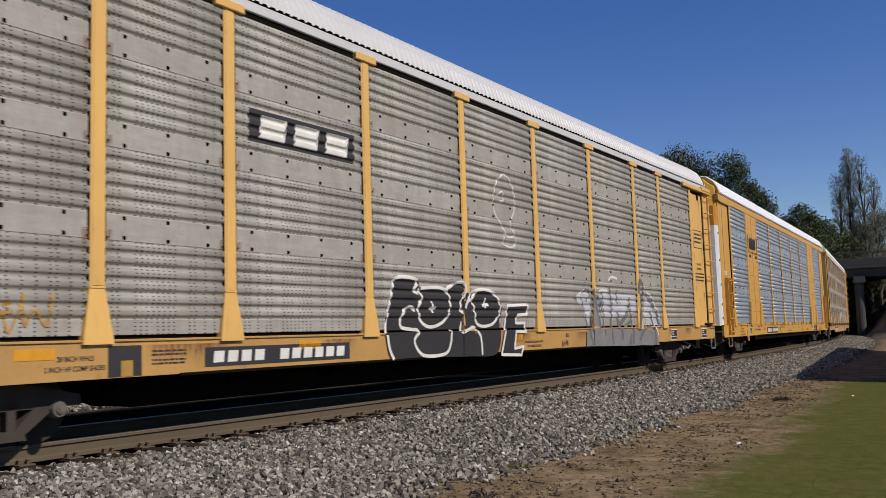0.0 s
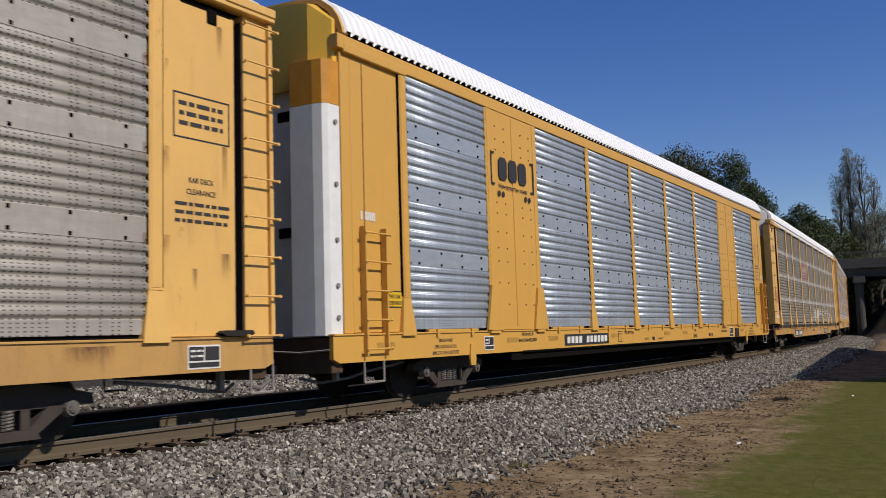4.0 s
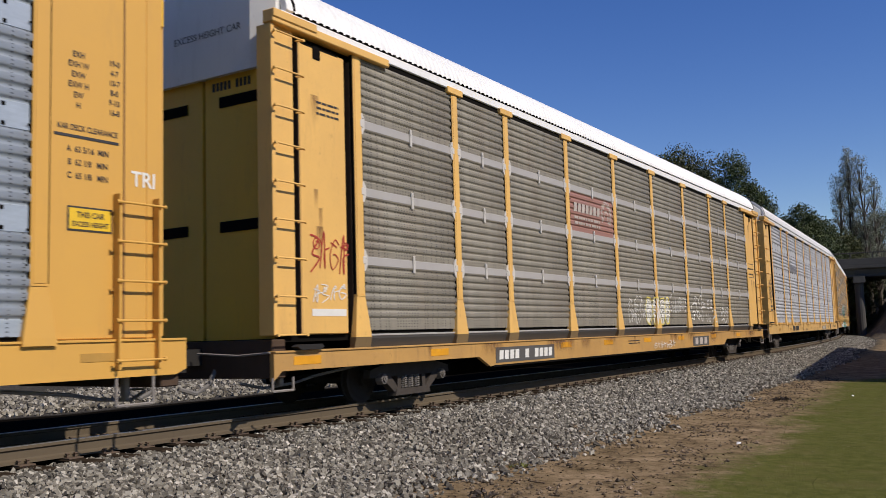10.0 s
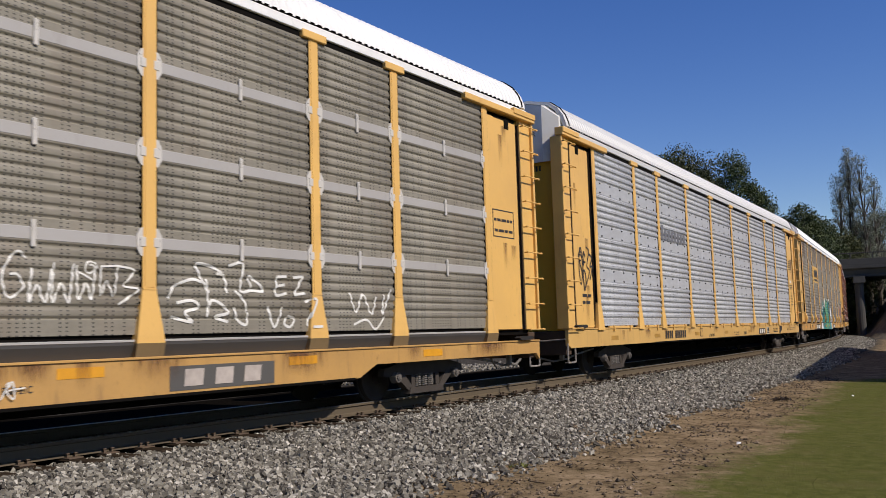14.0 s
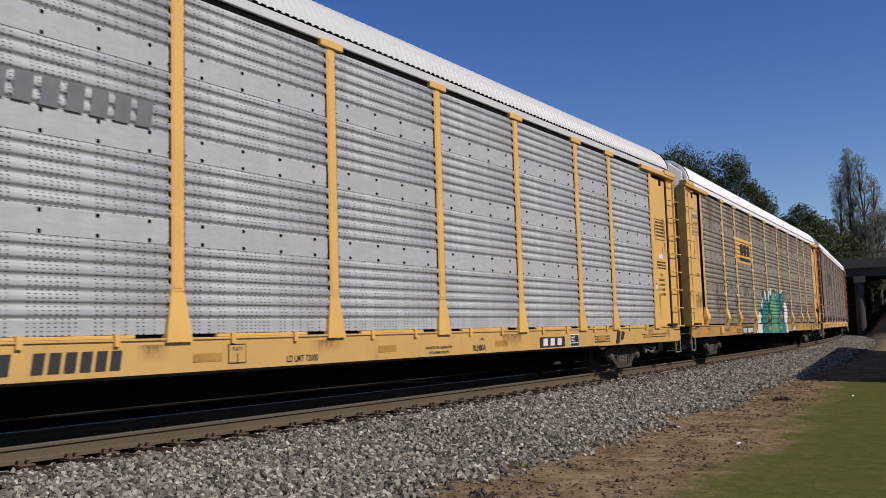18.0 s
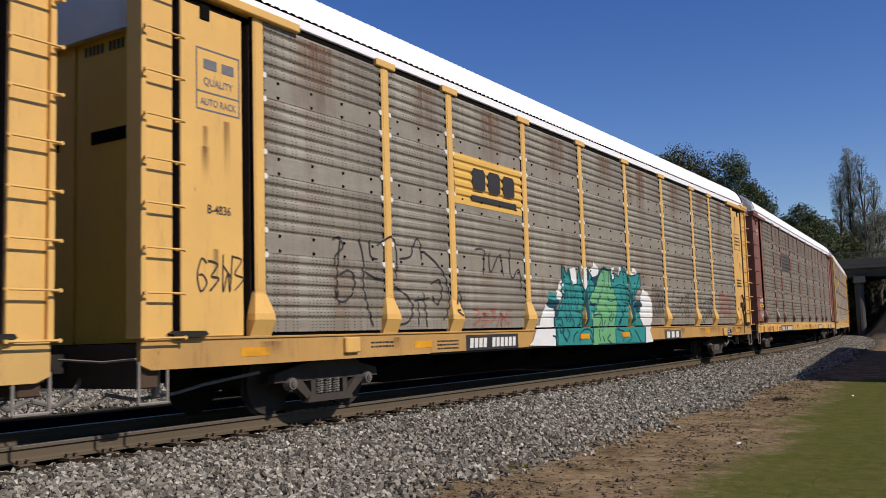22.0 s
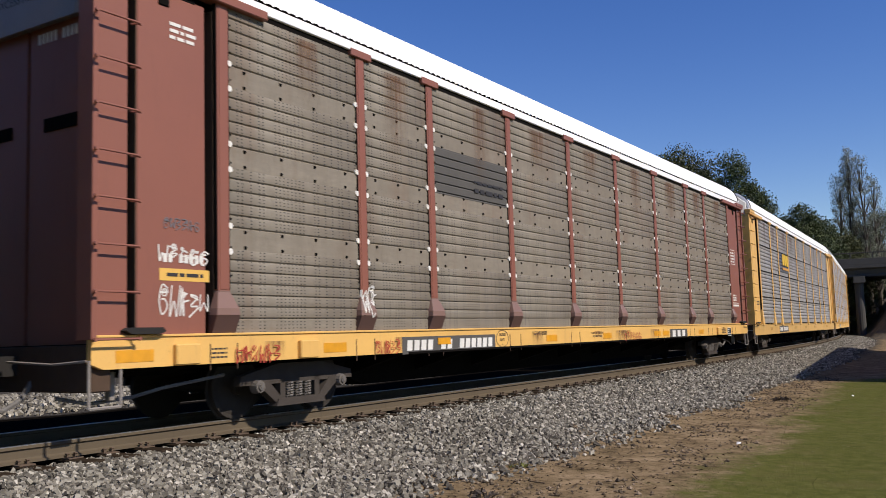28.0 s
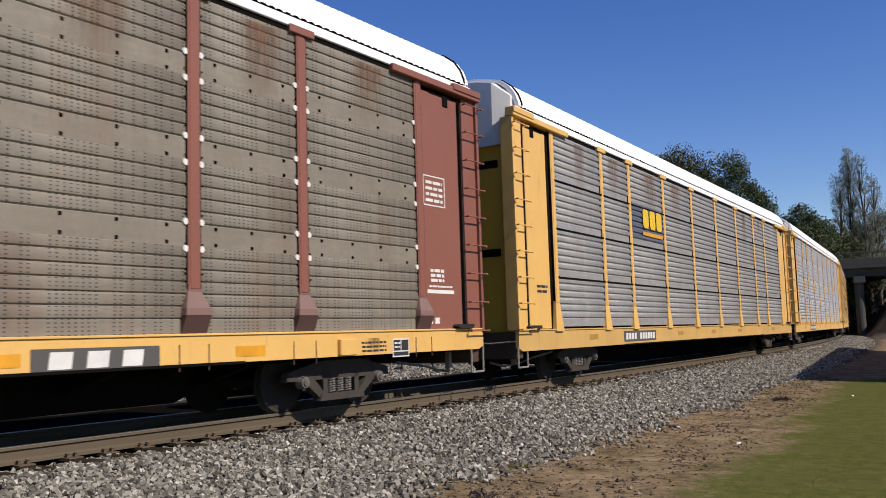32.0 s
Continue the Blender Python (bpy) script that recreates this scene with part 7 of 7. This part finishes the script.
def ballast():
    """Crushed stone of the track bed, each stone its own shape."""
    r = np.random.default_rng(11)
    cube = np.array([(x, y, z) for x in (-1, 1) for y in (-1, 1) for z in (-1, 1)], float)
    quads = np.array([(0, 1, 3, 2), (4, 6, 7, 5), (0, 4, 5, 1), (2, 3, 7, 6), (0, 2, 6, 4), (1, 5, 7, 3)])
    P = []
    for s0, s1, o0, o1, dens, lo, hi in ((-3.5, 9, 0.95, 5.6, 640, 0.0145, 0.033), (9, 20, 0.95, 4.9, 430, 0.0165, 0.035), (20, 44, 0.95, 4.3, 230, 0.022, 0.04), (44, 95, 0.95, 3.7, 75, 0.032, 0.05), (-4, 40, -19.0, -9.6, 26, 0.03, 0.07)):
        n = int((s1 - s0) * (o1 - o0) * dens)
        ss, oo = r.uniform(s0, s1, n), r.uniform(o0, o1, n)
        edge = (3.9 - 0.02 * np.maximum(ss, 0)) + 0.55 * np.array([noise.noise(Vector((a * 0.7, 3.1, 0))) for a in ss.tolist()])
        edge[oo < 0] = 99.0
        keep = r.uniform(0, 1, n) < np.clip(1.25 - (oo - edge) * 1.1, 0.0, 1.0)
        for a, o, k in zip(ss[keep].tolist(), oo[keep].tolist(), r.uniform(lo, hi, n)[keep].tolist()):
            p = track(a, o)
            P.append((p.x, p.y, bed(o) + k * r.uniform(0.1, 0.9), k))
    P = np.array(P)
    n = len(P)
    shape = cube[None] * r.uniform(0.55, 1.0, (n, 8, 3)) * r.uniform(0.6, 1.3, (n, 1, 3)) * P[:, 3][:, None, None]
    q = r.normal(size=(n, 4))
    q /= np.linalg.norm(q, axis=1)[:, None]
    w, x, y, z = q.T
    R = np.stack([1 - 2 * (y * y + z * z), 2 * (x * y - z * w), 2 * (x * z + y * w), 2 * (x * y + z * w), 1 - 2 * (x * x + z * z), 2 * (y * z - x * w), 2 * (x * z - y * w), 2 * (y * z + x * w), 1 - 2 * (x * x + y * y)], 1).reshape(n, 3, 3)
    V = np.einsum("nij,nkj->nki", R, shape) + P[:, None, :3]
    F = (quads[None] + 8 * np.arange(n)[:, None, None]).reshape(-1, 4)
    me = bpy.data.meshes.new("ballast")
    me.vertices.add(n * 8)
    me.vertices.foreach_set("co", V.astype(np.float32).ravel())
    me.loops.add(F.size)
    me.loops.foreach_set("vertex_index", F.astype(np.int32).ravel())
    me.polygons.add(len(F))
    me.polygons.foreach_set("loop_start", np.arange(0, F.size, 4, dtype=np.int32))
    me.update()
    me.polygons.foreach_set("use_smooth", np.zeros(len(F), dtype=bool))
    nd = Nodes("crushed_stone")
    geo = nd.t.nodes.new("ShaderNodeNewGeometry")
    c = nd.ramp(geo.outputs["Random Per Island"], [(0.0, (0.05, 0.044, 0.034)), (0.3, (0.125, 0.113, 0.088)), (0.65, (0.23, 0.212, 0.168)), (0.9, (0.34, 0.315, 0.255)), (1.0, (0.52, 0.48, 0.40))])
    c = nd.mix(nd.math("MULTIPLY", nd.ramp(nd.noise(60.0), [(0.35, 0.0), (0.7, 1.0)]), 0.25), c, (0.15, 0.13, 0.115))
    me.materials.append(nd.done(c, 0.9, 0.0, 0.3))
    tagged(new("ballast_stones", me), "loose grey crushed stone beside the rails", "gravel", kind="stuff")


ballast()


def grass_blades():
    r = np.random.default_rng(4)
    v, f = [], []
    n = 110000
    ss, oo = 5 + 24 * r.uniform(0, 1, n) ** 1.3, r.uniform(4.8, 10.5, n)
    for a, o in zip(ss.tolist(), oo.tolist()):
        lim = 7.4 - 0.075 * a + 0.9 * noise.noise(Vector((a * 0.8, o * 0.8, 5.0)))
        if o < lim - 0.3 and r.random() > 0.04:
            continue
        p = track(a, o)
        h, w, t, l = r.uniform(0.008, 0.022), r.uniform(0.004, 0.009), r.uniform(0, math.pi), r.normal(0, 0.018, 2)
        z = bed(o) - 0.01 + 0.05 * noise.noise(Vector((p.x * 0.35, p.y * 0.35, 0)))
        k = len(v)
        dx, dy = w * math.cos(t), w * math.sin(t)
        v += [(p.x - dx, p.y - dy, z), (p.x + dx, p.y + dy, z), (p.x + l[0], p.y + l[1], z + h)]
        f.append((k, k + 1, k + 2))
    me = bpy.data.meshes.new("grass")
    me.from_pydata(v, [], f)
    nd = Nodes("mown_grass")
    geo = nd.t.nodes.new("ShaderNodeNewGeometry")
    me.materials.append(nd.done(nd.ramp(geo.outputs["Random Per Island"], [(0.0, (0.08, 0.09, 0.025)), (0.5, (0.12, 0.128, 0.034)), (0.85, (0.165, 0.155, 0.055)), (1.0, (0.24, 0.205, 0.10))]), 0.8))
    tagged(new("grass_blades", me), "short mown grass with dry blades", "grass", kind="stuff")


grass_blades()


def litter():
    """Dead leaves, twigs and pale bits on the bare soil."""
    r = random.Random(9)
    brown = plain("dead_leaf", (0.085, 0.055, 0.032), 0.9)
    leaf, twig = MB(), MB()
    for i in range(2600):
        s, o = r.uniform(5, 30), 0
        o = r.uniform(3.6 - 0.03 * s, 7.2 - 0.075 * s)
        p = track(s, o)
        z = bed(o) + 0.012 + 0.05 * noise.noise(Vector((p.x * 0.35, p.y * 0.35, 0))) * min(1, (o - 1.8) / 2)
        m = pose(p.x, p.y, z, r.uniform(-30, 30), r.uniform(-30, 30), r.uniform(0, 360))
        k = r.uniform(0.012, 0.035)
        leaf.add([m @ Vector(q) for q in ((-k, 0, 0), (0, -k * 0.5, 0.004), (k, 0, 0), (0, k * 0.5, 0.006), (0, 0, -0.004))], [(0, 1, 4), (1, 2, 4), (2, 3, 4), (3, 0, 4)])
    for i in range(60):
        s = r.uniform(6, 28)
        o = r.uniform(3.8 - 0.03 * s, 6.6 - 0.06 * s)
        p = track(s, o)
        a, l = r.uniform(0, 6.28), r.uniform(0.06, 0.25)
        z = bed(o) + 0.03
        twig.cyl((p.x, p.y, z), (p.x + l * math.cos(a), p.y + l * math.sin(a), z + 0.012), 0.008, 5, 0.004)
    tagged(new("dead_leaves", leaf.mesh("dead_leaves", brown)), "scattered brown dead leaves on bare soil", "leaf litter", kind="stuff")
    tagged(new("twigs", twig.mesh("twigs", brown)), "small dry twigs on bare soil", "twigs", kind="stuff")


litter()


def clods():
    """Crumbs and clods of earth that roughen the bare soil."""
    r = np.random.default_rng(21)
    V, F = [], []
    for i in range(16000):
        s = 5 + 24 * float(r.uniform(0, 1)) ** 1.4
        o = float(r.uniform(3.4 - 0.03 * s, 7.3 - 0.075 * s))
        if noise.noise(Vector((s * 0.9, o * 1.6, 8.0))) < -0.05 + 0.3 * float(r.uniform(0, 1)):
            continue
        p = track(s, o)
        k = float(0.004 + 0.03 * r.uniform(0, 1) ** 3)
        z = bed(o) + 0.3 * k + 0.05 * noise.noise(Vector((p.x * 0.35, p.y * 0.35, 0))) * min(1, (o - 1.8) / 2)
        b = len(V)
        for dx, dy, dz in ((1, 0, 0), (0, 1, 0), (-1, 0, 0), (0, -1, 0), (0, 0, 1), (0, 0, -1)):
            j = k * float(r.uniform(0.6, 1.4))
            V.append((p.x + dx * j, p.y + dy * j, z + dz * j * 0.7))
        F += [(b + q, b + (q + 1) % 4, b + 4) for q in range(4)] + [(b + (q + 1) % 4, b + q, b + 5) for q in range(4)]
    me = bpy.data.meshes.new("soil_clods")
    me.from_pydata(V, [], F)
    nd = Nodes("soil_clod")
    geo = nd.t.nodes.new("ShaderNodeNewGeometry")
    me.materials.append(nd.done(nd.ramp(geo.outputs["Random Per Island"], [(0.0, (0.03, 0.022, 0.013)), (0.6, (0.13, 0.094, 0.056)), (1.0, (0.28, 0.21, 0.14))]), 0.95))
    tagged(new("soil_clods", me), "loose crumbs of brown earth", "soil", kind="stuff")


clods()


def clump(name, s, o, size, n, mat, label, category, seed, flat=0.6):
    """A small plant or heap of leaves on the ground."""
    r = random.Random(seed)
    p = track(s, o)
    mb = MB()
    for i in range(n):
        a, d, h = r.uniform(0, 6.28), size * math.sqrt(r.random()), r.uniform(0.2, 1) * size * flat
        x, y = d * math.cos(a), d * math.sin(a)
        k = size * r.uniform(0.15, 0.35)
        m = pose(x, y, h * (1 - d / size / 1.5), r.uniform(-70, 70), r.uniform(-70, 70), r.uniform(0, 360))
        mb.add([m @ Vector(q) for q in ((-k, 0, 0), (0, -k * 0.35, 0), (k, 0, 0), (0, k * 0.35, 0))], [(0, 1, 2, 3)])
    mb.cyl((0, 0, -0.03), (0, 0, size * flat * 0.5), size * 0.05, 6)
    ob = new(name, mb.mesh(name, mat))
    ob.matrix_basis = pose(p.x, p.y, bed(o) + 0.005)
    return tagged(ob, label, category)


def leaf_mat(name, stops):
    nd = Nodes(name)
    geo = nd.t.nodes.new("ShaderNodeNewGeometry")
    return nd.done(nd.ramp(geo.outputs["Random Per Island"], stops), 0.6, 0.0, 0.3)


LEAF = leaf_mat("dark_green_leaves", [(0.0, (0.02, 0.03, 0.01)), (0.5, (0.05, 0.07, 0.02)), (1.0, (0.10, 0.12, 0.04))])
LEAF_WARM = leaf_mat("olive_leaves", [(0.0, (0.03, 0.035, 0.01)), (0.5, (0.06, 0.07, 0.02)), (1.0, (0.12, 0.115, 0.04))])
LEAF_PALE = leaf_mat("thin_grey_green_leaves", [(0.0, (0.13, 0.145, 0.09)), (0.5, (0.22, 0.23, 0.155)), (1.0, (0.33, 0.325, 0.23))])
BARK = plain("bark", (0.10, 0.08, 0.06), 0.9)
clump("weed", 9.3, 4.55, 0.11, 60, leaf_mat("weed_leaves", [(0, (0.07, 0.08, 0.015)), (1, (0.17, 0.17, 0.04))]), "small yellow-green weed in the gravel", "weed", 1)
clump("leaf_heap", 19.6, 5.2, 0.2, 60, plain("rotten_leaves", (0.05, 0.035, 0.025), 0.9), "dark heap of rotten leaves on bare soil", "leaf heap", 2)
clump("leaf_heap", 7.6, 5.05, 0.14, 50, plain("dark_wood_bits", (0.06, 0.045, 0.035), 0.9), "dark heap of bark at the edge of the gravel", "leaf heap", 3)
for i, (s, o) in enumerate(((12.6, 6.15), (21.5, 6.3))):
    p = track(s, o)
    ob = new("paper_scrap", MB().add([(-0.035, -0.02, 0), (0.03, -0.025, 0.012), (0.04, 0.02, 0.02), (-0.02, 0.025, 0.03), (0, 0, 0.035)], [(0, 1, 4), (1, 2, 4), (2, 3, 4), (3, 0, 4), (0, 3, 2, 1)]).mesh("paper_scrap", WHITE))
    ob.matrix_basis = pose(p.x, p.y, bed(o) + 0.0, 0, 0, 40 * i)
    tagged(ob, "crumpled scrap of white paper on the grass", "litter")


def along(px, dist):
    """The spot dist metres away, px to the right of the picture's middle as a slope."""
    return Vector((px * dist, dist)) / math.sqrt(1 + px * px)


def tree(x, y, height, radius, mat, label, seed, low=0.25, dens=1.0, leaf=0.3, clumps=26, thin=False):
    r = random.Random(seed)
    t = empty("tree", pose(x, y, -0.65), label, "tree", "woods beyond the railway")
    mb = MB()
    lean = r.uniform(-0.03, 0.03)
    n = 7
    pts = [Vector((lean * height * i / n + r.uniform(-0.1, 0.1) * (i > 0), r.uniform(-0.1, 0.1) * (i > 0), height * 0.92 * i / n)) for i in range(n + 1)]
    r0 = 0.017 * height
    for i in range(n):
        mb.cyl(pts[i], pts[i + 1], r0 * (1 - i / n) + 0.03, 8, r0 * (1 - (i + 1) / n) + 0.03)
    ends = []
    for i in range(clumps):
        h = height * (low + (1 - low) * (i + 0.5) / clumps)
        f = (h / height - low) / (1 - low)
        rr = radius * (math.sin(math.pi * min(0.97, 0.18 + 0.8 * f)) ** 0.6) * r.uniform(0.45, 1.0)
        a = i * 2.4 + r.uniform(-0.4, 0.4)
        c = Vector((rr * math.cos(a) + lean * h, rr * math.sin(a), h))
        j = min(n - 1, int(max(0, h - rr * 0.6) / (height * 0.92) * n))
        mb.cyl(pts[j], c, 0.05 + r0 * 0.25 * (1 - f), 5, 0.02)
        ends.append((c, radius * r.uniform(0.28, 0.5)))
    part("trunk", mb, BARK, t, "brown tapered trunk with limbs")
    q = np.random.default_rng(seed)
    m = int(150 * dens)
    spot = np.repeat(np.array([tuple(c) for c, cr in ends]), m, 0)
    size = np.repeat(np.array([cr for c, cr in ends]), m)
    count = len(spot)
    d = q.normal(size=(count, 3)) * (1, 1, 0.8)
    d *= (size * q.uniform(0.3, 1.1, count) / np.linalg.norm(d, axis=1))[:, None]
    u, v = q.normal(size=(2, count, 3))
    u /= np.linalg.norm(u, axis=1)[:, None]
    v -= u * np.sum(u * v, 1)[:, None]
    v /= np.linalg.norm(v, axis=1)[:, None]
    k = (leaf * q.uniform(0.5, 1.2, count))[:, None]
    mid = spot + d
    verts = np.stack([mid - u * k, mid - v * k * 0.6, mid + u * k, mid + v * k * 0.6], 1).reshape(-1, 3)
    crown = bpy.data.meshes.new("crown")
    crown.from_pydata(verts.tolist(), [], np.arange(4 * count).reshape(-1, 4).tolist())
    crown.materials.append(mat)
    part("crown", crown, None, t)
    return t


def woods():
    # slope to the right of the middle, distance, height, radius
    dark, thinl = "dark green broad-leaved tree behind the railway", "tall thin tree with sparse grey-green leaves"
    for i, (k, d, h, w, m) in enumerate(((0.252, 100, 20.0, 3.6, LEAF), (0.288, 98, 19.9, 4.9, LEAF_WARM), (0.270, 99, 19.6, 4.4, LEAF_WARM), (0.330, 95, 18.5, 3.0, LEAF), (0.355, 96, 15.6, 2.6, LEAF), (0.308, 110, 19.4, 4.0, LEAF_WARM),
                                            (0.388, 118, 14.6, 3.2, LEAF), (0.408, 112, 15.0, 3.4, LEAF), (0.432, 116, 13.6, 3.4, LEAF), (0.452, 122, 12.4, 3.2, LEAF_WARM), (0.415, 130, 15.5, 4.0, LEAF),
                                            (0.475, 140, 15.0, 3.5, LEAF_WARM), (0.495, 142, 16.8, 4.0, LEAF_WARM), (0.52, 140, 18.5, 4.6, LEAF), (0.545, 135, 19.0, 5.0, LEAF_WARM), (0.46, 150, 14.0, 4.5, LEAF))):
        p = along(k, d)
        tree(p.x, p.y, h, w, m, dark, 20 + i, 0.12, 6.0, 0.115)
    for i, (k, h, w, low) in enumerate(((0.446, 20.5, 1.9, 0.45), (0.457, 23.0, 1.9, 0.4), (0.4665, 24.2, 1.9, 0.35), (0.477, 22.8, 1.9, 0.4), (0.488, 20.0, 1.9, 0.3))):
        p = along(k, 125 + 0.7 * (i % 3))
        tree(p.x, p.y, h, 0.8 * w, LEAF_PALE, thinl, 77 + i, low, 1.1, 0.07, 44)
    # brush under and beyond the overpass
    for i in range(16):
        p = along(0.44 + 0.010 * i, 150 + 6 * (i % 3))
        tree(p.x, p.y, 7.5 + (i * 37 % 5) * 0.8, 3.4, LEAF, "dark brush beyond the overpass", 200 + i, 0.05, 1.6, 0.3, 16)


woods()


def sky_screen():
    """Unseen trees added along the far side of the line to block sky light."""
    for i in range(15):
        p = track(-22 + i * 7.5, -36.0 - (i * 53 % 7) * 0.4)
        tree(p.x, p.y, 9.5 + (i * 29 % 5) * 0.3, 4.2, LEAF, "unseen low tree added on the far side to block sky light", 300 + i, 0.02, 0.7, 0.5, 16)


sky_screen()

CONCRETE = paint("stained_concrete", (0.065, 0.063, 0.058), (0.035, 0.033, 0.03), 0.7, 0.0, 0.9)


def overpass():
    """A road bridge over the line, on round-edged piers, with a bank at its end."""
    s = 116.0
    p, a = track(s), math.degrees(heading(s))
    t = empty("overpass", pose(p.x, p.y, 0, 0, 0, a), "grey concrete road overpass across the railway", "bridge")
    part("deck", MB().bar(-5.5, 5.5, -45, 26, 7.15, 7.5, 0.03), CONCRETE, t)
    for x in (-4.6, -1.5, 1.5, 4.6):
        part("girder", MB().prism([(x - 0.3, 6.2), (x + 0.3, 6.2), (x + 0.3, 6.4), (x + 0.12, 6.5), (x + 0.12, 7.0), (x + 0.35, 7.15), (x - 0.35, 7.15), (x - 0.12, 7.0), (x - 0.12, 6.5), (x - 0.3, 6.4)], -45, 26), CONCRETE, t)
    for x in (-5.5, 5.3):
        part("parapet", MB().bar(x, x + 0.2, -45, 26, 7.5, 8.25, 0.02), CONCRETE, t)
        for i in range(30):
            y = -44 + i * 2.3
            part("rail_post", MB().bar(x + 0.05, x + 0.15, y, y + 0.12, 8.25, 8.9, 0.01), CONCRETE, t)
        part("hand_rail", MB().bar(x + 0.04, x + 0.16, -45, 26, 8.82, 8.95, 0.01), CONCRETE, t)
    for y in (-3.3, -18.0, 5.5):
        part("pier_cap", MB().bar(-5.4, 5.4, y - 0.6, y + 0.6, 5.5, 6.2, 0.03), CONCRETE, t)
        for x in (-4.2, 0, 4.2):
            part("pier", MB().cyl((x, y, -0.7), (x, y, 5.5), 0.5, 14), CONCRETE, t)


overpass()


def bank():
    """An earth bank beside the line under the overpass."""
    rows = []
    for i in range(60):
        s = 84 + i * 1.6
        row = []
        for j in range(44):
            o = 2.7 + j * 0.6
            f = min(1, max(0, (s - 85) / 14))
            z = -0.75 + f * 5.6 * (1 / (1 + math.exp(-(o - 5.6) * 0.95)) - 0.06)
            p = track(s, o)
            z += min(1.0, o - 2.7) * (0.35 * noise.noise(Vector((p.x * 0.3, p.y * 0.3, 2))) + 0.3 * noise.noise(Vector((p.x * 1.1, p.y * 1.1, 4))))
            row.append((p.x, p.y, z))
        rows.append(row)
    g = MB().grid(rows)
    n = Nodes("dry_bank")
    c = n.ramp(n.noise(1.2, detail=8.0, rough=0.75), [(0.3, (0.04, 0.032, 0.02)), (0.55, (0.11, 0.085, 0.05)), (0.8, (0.2, 0.15, 0.09))])
    n.bump(n.noise(4.0, detail=6.0), 0.8, 0.2)
    tagged(new("bank", g.mesh("bank", n.done(c, 0.95), False)), "brown earth bank with dry growth beside the line", "bank", kind="structure")


bank()


def shed():
    """An unseen building, assumed beside the line and placed to throw the shadow across the verge."""
    p = U0 * 26.6 + N0 * (13.1 - D)
    t = empty("building", pose(p.x, p.y, 0, 0, 0, math.degrees(heading(0)) + 7.5), "unseen building assumed beside the line to cast the verge shadow", "building")
    brick = paint("brick_wall", (0.30, 0.16, 0.11), (0.2, 0.11, 0.08), 0.5)
    top = 7.6
    part("wall", MB().box(0, 27, -11, 0, -0.9, top - 0.02), brick, t)
    part("roof", MB().prism([(-11.2, top - 0.02), (0.05, top - 0.02), (-5.5, top + 2.4)], -0.05, 27.1, "x"), plain("dark_roof", (0.06, 0.055, 0.05), 0.9), t)


shed()



# ---- movement ----
def run(t):
    """Metres that the train has rolled towards the camera since 16 s."""
    return SPEED * (t - 16) + 0.5 * SLOWING * (t - 16) ** 2


def motions():
    for car, s16 in CARS:
        rows = []
        for i in range(65):
            t = i * 0.5
            s = s16 - run(t)
            a, b = track(s - 10.0), track(s + 10.0)
            mid, d = (a + b) / 2, b - a
            rows.append((t, pose(mid.x, mid.y, 0, 0, 0, math.degrees(math.atan2(d.y, d.x)))))
        walk(car, rows)
    for w, sx, r in WHEELSETS:
        walk(w, [(i * 0.1, pose(sx, 0, r, 0, -math.degrees(run(i * 0.1) / r) % 360, 0)) for i in range(321)])


motions()
